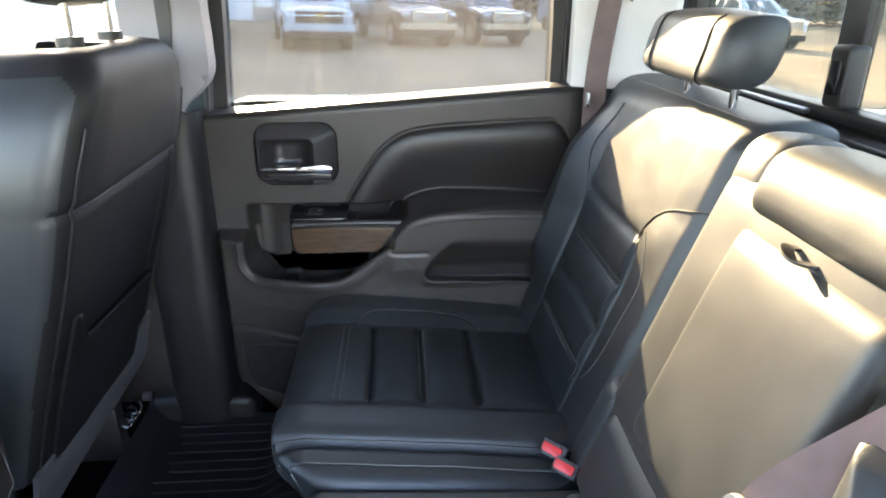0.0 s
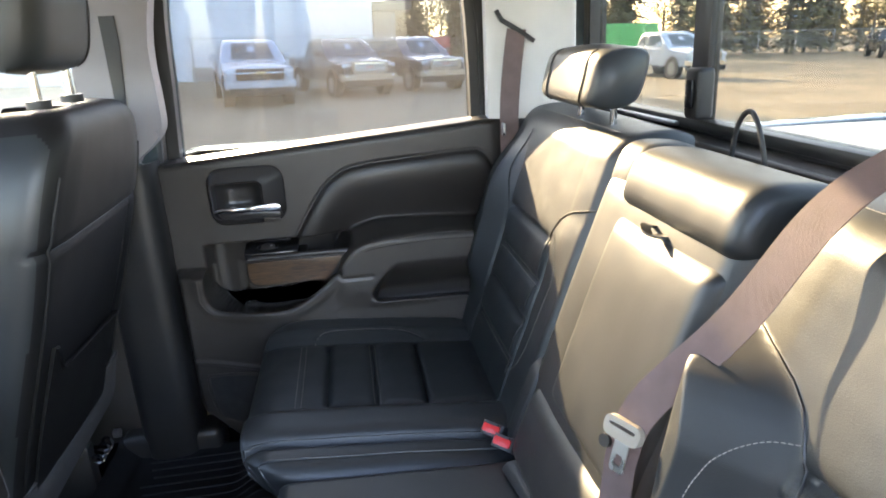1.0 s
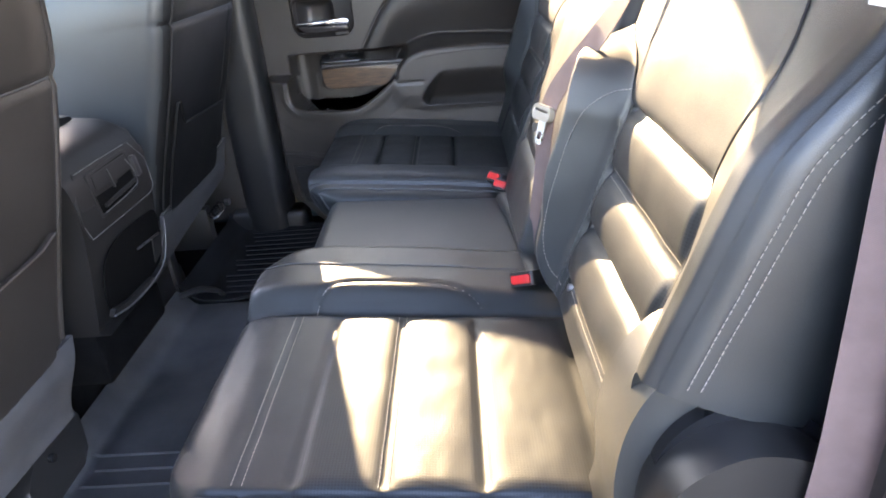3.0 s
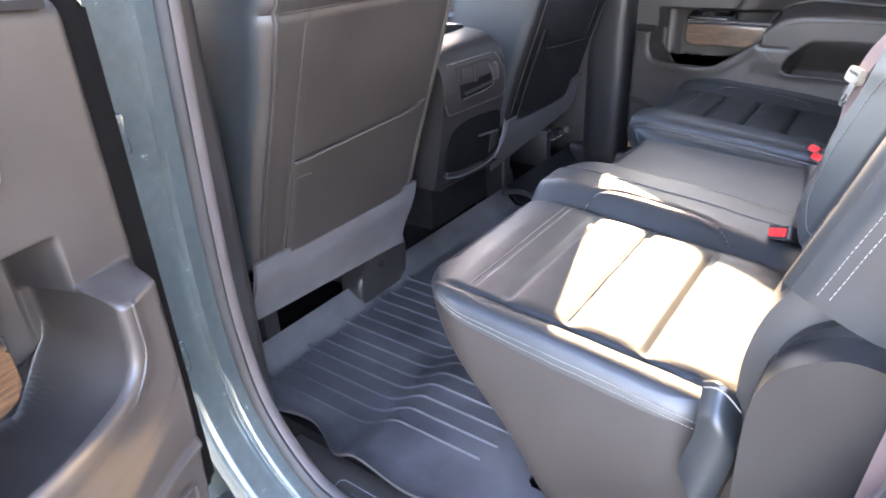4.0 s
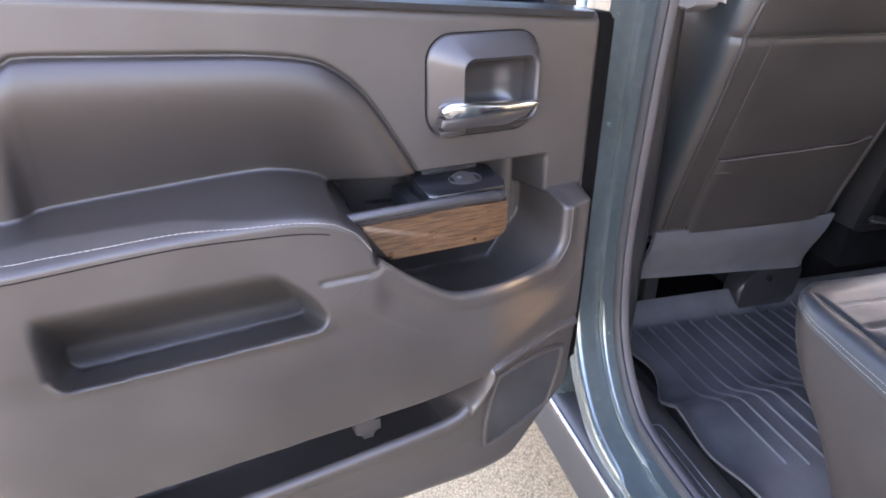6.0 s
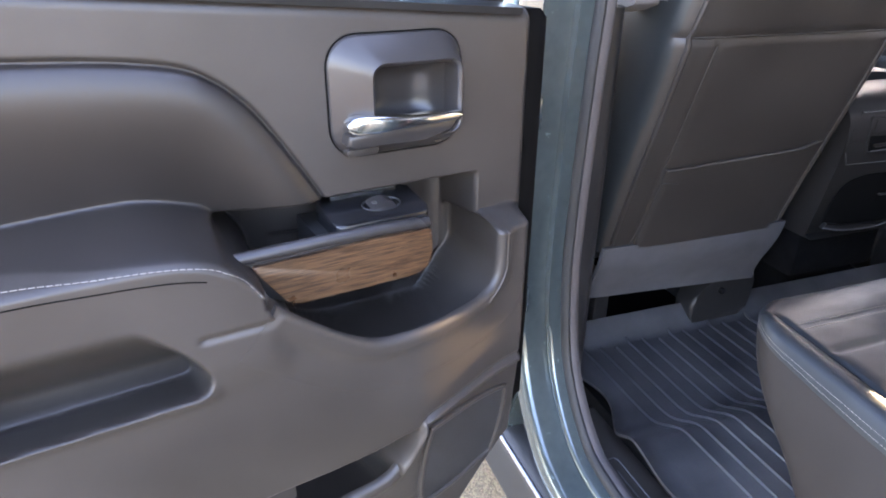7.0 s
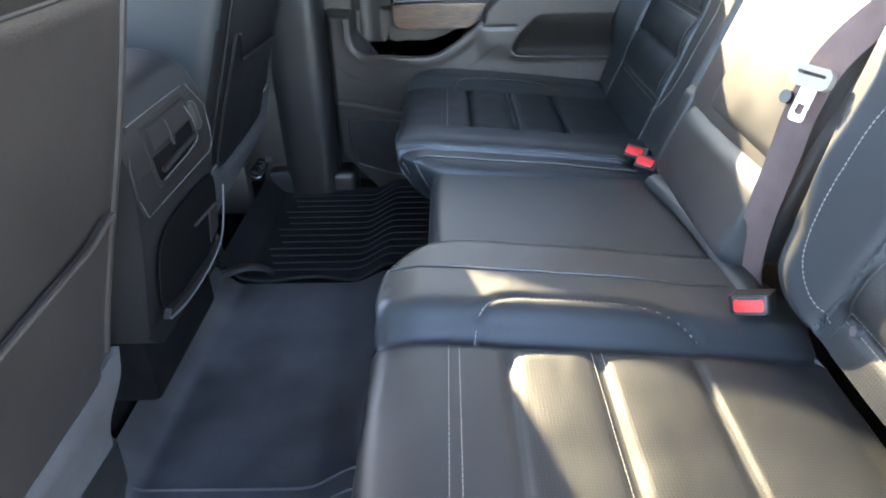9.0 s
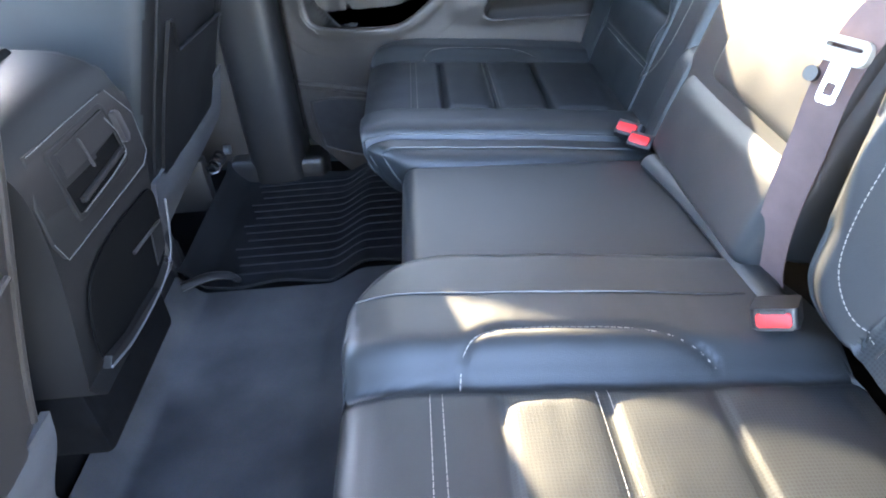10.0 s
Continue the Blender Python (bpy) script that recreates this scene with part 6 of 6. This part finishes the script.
RED_PAINT = material("red_paint", (0.45, 0.03, 0.03), 0.3, vary=0.05)
GREEN_PAINT = material("green_paint", (0.08, 0.40, 0.12), 0.5, vary=0.1)
CLADDING = material("white_cladding", (0.72, 0.74, 0.76), 0.6, vary=0.06, scale=1.5, grain=50, bump=0.1)
GREY_CLADDING = material("grey_cladding", (0.30, 0.28, 0.25), 0.7, vary=0.1, scale=1.5)
DARK_ROOF = material("dark_roof_edge", (0.06, 0.055, 0.05), 0.6)
CAR_GLASS = material("dark_car_glass", (0.05, 0.07, 0.075), 0.05, vary=0.1)
TYRE = material("tyre_rubber", (0.02, 0.02, 0.02), 0.8)
BARK = material("spruce_bark", (0.13, 0.10, 0.075), 0.9, vary=0.3, scale=8)
NEEDLES = material("spruce_needles", (0.16, 0.155, 0.075), 0.85, vary=0.4, scale=1.2, grain=30, second=(0.28, 0.235, 0.11))
GOLD_LEAF = material("autumn_leaves", (0.30, 0.19, 0.05), 0.8, vary=0.4, scale=1.5, grain=30)
GALV = material("galvanised", (0.40, 0.40, 0.40), 0.5, metal=0.6)
GOLD = material("gold_badge", (0.55, 0.38, 0.10), 0.3, metal=0.6)
LAMP_GLASS = material("headlamp_glass", (0.6, 0.62, 0.65), 0.1, vary=0.05, coat=0.5)


def parked_truck(m, paint, label, suv=False, bright=True):
    """A parked pickup; its nose looks along local -y, it stands on z = 0. bright: a tall chrome grille."""
    t = thing("parked_truck", label, "pickup truck", "parked trucks")
    end = 2.72 if suv else 0.95
    crown = table([(-2.95, 1.02), (-2.88, 1.10), (-2.70, 1.165), (-2.2, 1.215), (-1.55, 1.275), (-1.3, 1.29), (2.9, 1.29)])

    def half(y):
        return 0.985 - 0.75 * edge_drop(y + 2.95, 0.30) - 0.3 * edge_drop(2.92 - y, 0.12)

    def top(u, v):
        y, a = -2.95 + 5.87 * ease(v, 0.8), 2 * ease(u, 0.5) - 1
        bulge = 0.030 * smooth01((0.52 - abs(a)) / 0.12) * smooth01((-1.5 - y) / 0.2) if y < -1.5 else 0.0
        return Vector((half(y) * a, y, crown(y) + bulge - 0.10 * abs(a) ** 7 - 0.012 * a * a))

    def low(u, v):
        y, a = -2.95 + 5.87 * ease(v, 0.8), 2 * ease(u, 0.5) - 1
        return Vector(((half(y) - 0.03) * a, y + 0.05 * (1 - v), 0.50))
    part("body", shell(top, low, 24, 60, rim=5, bulge=0.004), paint, t)
    levels = [(1.20, -1.66, end + 0.06, 0.955), (1.30, -1.52, end + 0.04, 0.945), (1.45, -1.26, end + 0.01, 0.905), (1.65, -0.97, end - 0.04, 0.850), (1.80, -0.74, end - 0.09, 0.800), (1.875, -0.58, end - 0.17, 0.745), (1.905, -0.40, end - 0.32, 0.62)]
    cab = loft([(rounded(-h, h, a, b, 0.10 + 0.05 * (k > 3), 5), z) for k, (z, a, b, h) in enumerate(levels)], lambda a, b, c: Vector((a, b, c)))
    cab.verts.ensure_lookup_table()
    cab.faces.new([cab.verts[len(cab.verts) - 24 + k] for k in range(24)])
    part("cab", cab, paint, t)

    def cab_at(z):
        zs = [r[0] for r in levels]
        return [float(np.interp(z, zs, [r[k] for r in levels])) for k in (1, 2, 3)]

    def screen(u, v, d):
        z = 1.315 + 0.475 * v
        a, b, h = cab_at(z)
        return Vector(((h - 0.075) * (2 * u - 1), a - 0.006 - d + 0.07 * abs(2 * u - 1) ** 4, z + 0.004))
    glass_ob = part("windshield", shell(lambda u, v: screen(u, v, 0.008), lambda u, v: screen(u, v, -0.004), 14, 8), CAR_GLASS, t)
    part("window_sticker", shell(lambda u, v: screen(0.43 + 0.14 * u, 0.42 + 0.38 * v, 0.014), lambda u, v: screen(0.43 + 0.14 * u, 0.42 + 0.38 * v, 0.009), 2, 2), WHITE_PAINT, glass_ob, "white price sheet")
    for s in (-1, 1):
        for y0, y1, front in ((-0.9, 0.10, True), (0.18, end - 0.16, False)):
            def pane(u, v, d, y0=y0, y1=y1, front=front):
                z = 1.345 + 0.42 * v
                a, b, h = cab_at(z)
                ya = max(y0, a + 0.16) if front else y0
                yb = y1 if front else y1 - 0.10 * v
                return Vector((s * (h + d), ya + (yb - ya) * u, z))
            part("side_window", shell(lambda u, v: pane(u, v, 0.008), lambda u, v: pane(u, v, -0.004), 6, 6), CAR_GLASS, t)
        part("mirror", boxes((min(s * 0.97, s * 1.22), max(s * 0.97, s * 1.22), -1.12, -1.00, 1.30, 1.47), bevel=0.035, seg=3), paint, t)
        lamp = extruded([(0.56, 0.95), (0.60, 1.085), (0.90, 1.075), (0.93, 1.00), (0.90, 0.94)], -2.90, -2.62, lambda a, b, c: Vector((s * a, c - 0.055 * (0.93 - a) / 0.37, b)), 0.02, 2)
        part("headlight", lamp, LAMP_GLASS, t, "clear headlight")
        part("fog_light", boxes((min(s * 0.62, s * 0.86), max(s * 0.62, s * 0.86), -2.99, -2.90, 0.66, 0.735), bevel=0.02), LAMP_GLASS, t)
        for y in (-1.98, 1.75):
            part("arch", tube([(s * 0.975, y, 0.44), (s * 1.003, y, 0.44)], 0.475, 28), TYRE, t)
            w = part("wheel", tube([(s * 0.72, y, 0.40), (s * 1.012, y, 0.40)], 0.40, 28), TYRE, t)
            rim = part("rim", tube([(s * 1.005, y, 0.40), (s * 1.020, y, 0.40)], 0.262, 24), STEEL, w)
        part("door_line", boxes((min(s * 0.99, s * 1.018), max(s * 0.99, s * 1.018), 0.13, 0.15, 0.56, 1.26)), TYRE, t)
    if bright:
        g = part("grille", extruded(rounded(-0.60, 0.60, 0.78, 1.12, 0.07), -2.995, -2.86, lambda a, b, c: Vector((a, c + 0.06 * abs(a) ** 2, b)), 0.02, 2, hole=rounded(-0.53, 0.53, 0.835, 1.07, 0.05)), CHROME, t, "tall chrome grille frame")
        for z in (0.875, 0.925, 0.98, 1.035):
            part("grille_bar", boxes((-0.54, 0.54, -2.975, -2.945, z - 0.011, z + 0.011), bevel=0.004), CHROME, g)
        part("badge", boxes((-0.13, 0.13, -2.995, -2.975, 0.94, 0.99), bevel=0.006), RED_PAINT, g)
    else:
        g = part("grille", boxes((-0.68, 0.68, -2.990, -2.90, 0.945, 0.985), bevel=0.015, seg=2), CHROME, t, "chrome bar across the grille")
        part("grille_bar", boxes((-0.60, 0.60, -2.975, -2.90, 1.078, 1.098), bevel=0.008), CHROME, g)
        part("badge", boxes((-0.12, 0.12, -3.002, -2.98, 0.940, 0.992), bevel=0.008), GOLD, g)
    part("grille_mesh", boxes((-0.66, 0.66, -2.966, -2.88, 0.765, 1.085), bevel=0.02), TYRE, g)
    part("bumper", shell(lambda u, v: Vector((1.0 * (2 * u - 1), -3.035 + 0.14 * abs(2 * u - 1) ** 4, 0.56 + 0.19 * v)), lambda u, v: Vector((0.98 * (2 * u - 1), -2.84, 0.56 + 0.19 * v)), 20, 5), CHROME if bright else paint, t, "rounded bumper")
    part("air_dam", boxes((-0.88, 0.88, -2.97, -2.75, 0.34, 0.57), bevel=0.04), TYRE, t)
    t.matrix_world = LOT @ m
    return t


parked_truck(pose(-2.85, 22.1, 0, 0, 0, 13), WHITE_PAINT, "white pickup truck parked facing the lot", bright=False)
parked_truck(pose(0.0, 24.5, 0, 0, 0, 20), BLACK_PAINT, "black pickup truck with a chrome grille parked in the row")
parked_truck(pose(2.75, 26.0, 0, 0, 0, 20), BLUE_PAINT, "dark blue sport utility truck parked in the row", suv=True)
parked_truck(pose(-7.4, 25.2, 0, 0, 0, 10), SILVER_PAINT, "grey pickup truck parked in the row")
parked_truck(pose(14.5, 28.0, 0, 0, 0, 6), WHITE_PAINT, "white pickup truck standing across the lot")
parked_truck(pose(13.0, 38.5, 0, 0, 0, 70), SILVER_PAINT, "silver pickup truck standing across the lot")
parked_truck(pose(38.0, 41.5, 0, 0, 0, 150), BLACK_PAINT, "dark pickup truck far across the lot")


def car_van(m, paint, label):
    v = thing("parked_van", label, "van")
    part("body", extruded([(-2.4, 0.4), (-2.5, 0.9), (-1.9, 1.15), (-1.2, 2.0), (2.5, 2.1), (2.6, 0.5), (2.5, 0.35)], -0.98, 0.98, lambda a, b, c: Vector((c, a, b)), 0.10, 4), paint, v)
    part("windshield", extruded([(-1.85, 1.22), (-1.32, 1.86), (-1.28, 1.86), (-1.80, 1.20)], -0.85, 0.85, lambda a, b, c: Vector((c, a - 0.05, b + 0.02))), CAR_GLASS, v)
    for s in (-1, 1):
        for y in (-1.6, 1.6):
            part("wheel", tube([(s * 0.75, y, 0.36), (s * 0.99, y, 0.36)], 0.36, 20), TYRE, v)
    v.matrix_world = LOT @ m
    return v


car_van(pose(9.0, 34.0, 0, 0, 0, 15), WHITE_PAINT, "white van parked beside the building")
box_g = thing("shipping_container", "green steel container behind the trucks", "container")
box_g.matrix_world = LOT
part("walls", boxes((15.5, 21.5, 43.0, 45.4, 0.05, 2.6), bevel=0.03), GREEN_PAINT, box_g)
for k in range(24):
    part("rib", boxes((15.6 + 0.245 * k, 15.72 + 0.245 * k, 42.96, 43.01, 0.2, 2.5)), GREEN_PAINT, box_g, smooth=False)
red_box = thing("red_trailer", "red trailer behind the row of trucks", "trailer")
red_box.matrix_world = LOT
part("box", boxes((4.4, 6.4, 38.0, 40.0, 0.6, 2.0), bevel=0.05), RED_PAINT, red_box)
part("wheel", tube([(5.2, 37.95, 0.4), (5.2, 38.2, 0.4)], 0.4, 18), TYRE, red_box)

hall = thing("white_hall", "large white metal-clad hall behind the trucks", "building")
hall.matrix_world = LOT
part("walls", boxes((-30, 1.9, 36.0, 60, 0.7, 9.5)), CLADDING, hall, smooth=False)
part("plinth", boxes((-30.02, 1.92, 35.96, 60, 0.0, 0.70)), GREY_CLADDING, hall, smooth=False)
part("eaves", boxes((-30.1, 2.05, 35.85, 60, 9.5, 9.8)), DARK_ROOF, hall, smooth=False)
for k in range(53):
    part("seam", boxes((-29.6 + 0.6 * k, -29.56 + 0.6 * k, 35.97, 36.0, 0.7, 9.5)), CLADDING, hall, smooth=False)
part("overhead_door", boxes((-12.0, -7.5, 35.93, 36.0, 0.02, 4.4)), CLADDING, hall, smooth=False)
annex = thing("grey_annex", "grey annex with a dark roof edge beside the hall", "building")
annex.matrix_world = LOT
part("walls", boxes((2.1, 3.3, 38.0, 48, 0, 3.4)), GREY_CLADDING, annex, smooth=False)
part("roof", boxes((2.0, 4.2, 37.6, 48, 3.4, 3.9), bevel=0.05), DARK_ROOF, annex, smooth=False)


def fence(a, b, gap, height, label):
    f = thing("chain_link_fence", label, "fence", kind="structure")
    f.matrix_world = LOT
    a, b = Vector(a), Vector(b)
    n = int((b - a).length / gap)
    for i in range(n + 1):
        p = a.lerp(b, i / n)
        part("post", tube([p, p + Vector((0, 0, height))], 0.035, 8, up=(1, 0, 0)), GALV, f)
    part("rail", tube([a + Vector((0, 0, height)), b + Vector((0, 0, height))], 0.022, 6), GALV, f)
    wires = bmesh.new()
    run = (b - a).normalized()
    length = (b - a).length
    step = 0.22
    k = -height
    while k < length:
        for s in (1, -1):
            q0, q1 = (k, k + height) if s > 0 else (k + height, k)
            lo, hi = 0.0, 1.0
            if 0 <= min(q0, q1) and max(q0, q1) <= length:
                tube([a + run * q0, a + run * q1 + Vector((0, 0, height))], 0.006, 3, bm=wires)
        k += step
    tagged(part("mesh", wires, GALV, f), kind="stuff")
    return f


fence((-22, 33.5, 0), (2.2, 33.5, 0), 3.0, 2.1, "galvanised chain-link fence before the hall")
fence((8, 58, 0), (78, 44, 0), 3.0, 2.0, "galvanised chain-link fence before the spruces")


def spruce_mesh(height, seed):
    r = random.Random(seed)
    bm = bmesh.new()
    z = 0.8
    while z < height * 0.985:
        reach = (height - z) * 0.24 * r.uniform(0.75, 1.1) + 0.15
        for k in range(r.randint(7, 10)):
            a = r.uniform(0, 2 * math.pi)
            ln = reach * r.uniform(0.55, 1.1)
            d = Vector((math.cos(a), math.sin(a), 0))
            s = Vector((-math.sin(a), math.cos(a), 0))
            base = Vector((0, 0, z + r.uniform(-0.1, 0.1)))
            m = 5
            for j in range(m):
                t0 = (j + 0.3) / m
                p = base + d * ln * t0 + Vector((0, 0, -0.30 * ln * t0 * t0))
                for _ in range(3):
                    wdt = (0.10 + 0.20 * (1 - t0)) * r.uniform(0.6, 1.4) * (0.5 + ln * 0.35)
                    q = p + s * r.uniform(-wdt, wdt) * 0.8
                    tip = q + d * wdt * r.uniform(0.8, 1.6) + s * r.uniform(-wdt, wdt) + Vector((0, 0, r.uniform(-0.28, -0.02)))
                    side_v = (s * 0.5 + Vector((0, 0, r.uniform(-0.4, 0.4)))) * wdt
                    bm.faces.new([bm.verts.new(q - side_v), bm.verts.new(tip), bm.verts.new(q + side_v)])
        z += r.uniform(0.26, 0.42)
    return bm


def leafy_mesh(height, seed):
    r = random.Random(seed)
    bm = bmesh.new()
    for k in range(2600):
        v = Vector((r.gauss(0, 1), r.gauss(0, 1), r.gauss(0, 1)))
        v = v.normalized() * r.uniform(0.35, 1.0) ** 0.6
        lump = 0.75 + 0.4 * noise.noise(v * 2.3 + Vector((seed, 0, 0)))
        p = Vector((v.x * height * 0.30 * lump, v.y * height * 0.30 * lump, height * 0.60 + v.z * height * 0.40 * lump))
        a, b = Vector((r.uniform(-1, 1), r.uniform(-1, 1), r.uniform(-1, 1))) * 0.16, Vector((r.uniform(-1, 1), r.uniform(-1, 1), r.uniform(-1, 1))) * 0.16
        bm.faces.new([bm.verts.new(p), bm.verts.new(p + a), bm.verts.new(p + b)])
    return bm


def trunk_mesh(height, r0):
    bm = bmesh.new()
    rings = []
    for i in range(9):
        t = i / 8
        rings.append([bm.verts.new((r0 * (1 - 0.93 * t) * math.cos(a) + 0.06 * math.sin(3 * t), r0 * (1 - 0.93 * t) * math.sin(a), height * t)) for a in [2 * math.pi * k / 9 for k in range(9)]])
    for p, q in zip(rings, rings[1:]):
        for k in range(9):
            bm.faces.new((p[k], p[(k + 1) % 9], q[(k + 1) % 9], q[k]))
    return bm


masters = []
for i, (h, kind) in enumerate(((15, "s"), (18, "s"), (12, "s"), (9, "l"))):
    tr = thing("spruce_tree" if kind == "s" else "autumn_tree", "tall dark green spruce behind the fence" if kind == "s" else "golden autumn tree behind the fence", "tree", "trees behind the fence")
    part("trunk", trunk_mesh(h * (0.98 if kind == "s" else 0.7), 0.20), BARK, tr)
    part("crown", spruce_mesh(h, 11 + i) if kind == "s" else leafy_mesh(h, 3.0), NEEDLES if kind == "s" else GOLD_LEAF, tr, smooth=False)
    masters.append(tr)
rr = random.Random(4)
spots = []
for k in range(46):
    x = 12 + 1.5 * k + rr.uniform(-0.8, 0.8)
    spots.append((x, 61 - 0.2 * (x - 8) + rr.uniform(0, 9)))
spots += [(5.2 + 1.8 * k, 66 + rr.uniform(-4, 8)) for k in range(4)]
spots += [(6.0 + 1.7 * k, 72 + rr.uniform(-4, 8)) for k in range(6)]
for k, (x, y) in enumerate(spots):
    mst = masters[3] if k % 5 == 3 else masters[rr.choice((0, 1, 2))]
    m = LOT @ pose(x, y, 0, 0, 0, rr.uniform(0, 360))
    if k < 4 and not masters[k].get("set"):
        masters[k].matrix_world = LOT @ pose(x, y, 0, 0, 0, rr.uniform(0, 360))
        masters[k]["set"] = 1
    else:
        copy_thing(mst, m)
for mst in masters:
    del mst["set"]

# ---- this truck's own bed behind the rear window ----
bed = thing("truck_bed", "truck bed with a pale folded cover and painted rails", "truck bed")
part("cover", shell(lambda u, v: Vector((0.92 + 1.72 * u, -0.22 + 1.72 * v, 1.392 + 0.012 * math.sin(math.pi * v) + 0.004 * math.sin(u * 9.5))), lambda u, v: Vector((0.92 + 1.72 * u, -0.22 + 1.72 * v, 1.372)), 30, 12), COVER, bed, "pale vinyl cover")
for y0, y1 in ((-0.36, -0.22), (1.50, 1.64)):
    part("rail", boxes((0.88, 2.72, y0, y1, 0.54, 1.398), bevel=0.03, seg=3), PAINT, bed)
part("tailgate", boxes((2.66, 2.74, -0.22, 1.50, 0.60, 1.385), bevel=0.02), PAINT, bed)
part("bulkhead", boxes((0.88, 0.92, -0.22, 1.50, 0.60, 1.385), bevel=0.01), PAINT, bed)

structure("chassis", boxes((-1.9, 2.7, 0.10, 0.24, 0.36, 0.548), (-1.9, 2.7, 1.04, 1.18, 0.36, 0.548), (-1.9, -1.8, -0.30, 1.58, 0.40, 0.548), (0.80, 0.90, -0.30, 1.58, 0.40, 0.548), (2.5, 2.6, -0.30, 1.58, 0.40, 0.548)), TYRE, "black steel frame under cab and bed", "chassis", smooth=False)
for x in (-1.75, 1.80):
    for y0, y1 in ((-0.38, -0.12), (1.40, 1.66)):
        wh = thing("wheel", "black tyre on a steel rim under the truck", "wheel", "this truck's wheels")
        z = 0.40 - math.tan(radians(1.7)) * x
        part("tyre", tube([(x, y0, z), (x, y1, z)], 0.40, 32), TYRE, wh)
        part("rim", tube([(x, y0 - 0.004, z), (x, y1 + 0.004, z)], 0.24, 24), STEEL, wh)
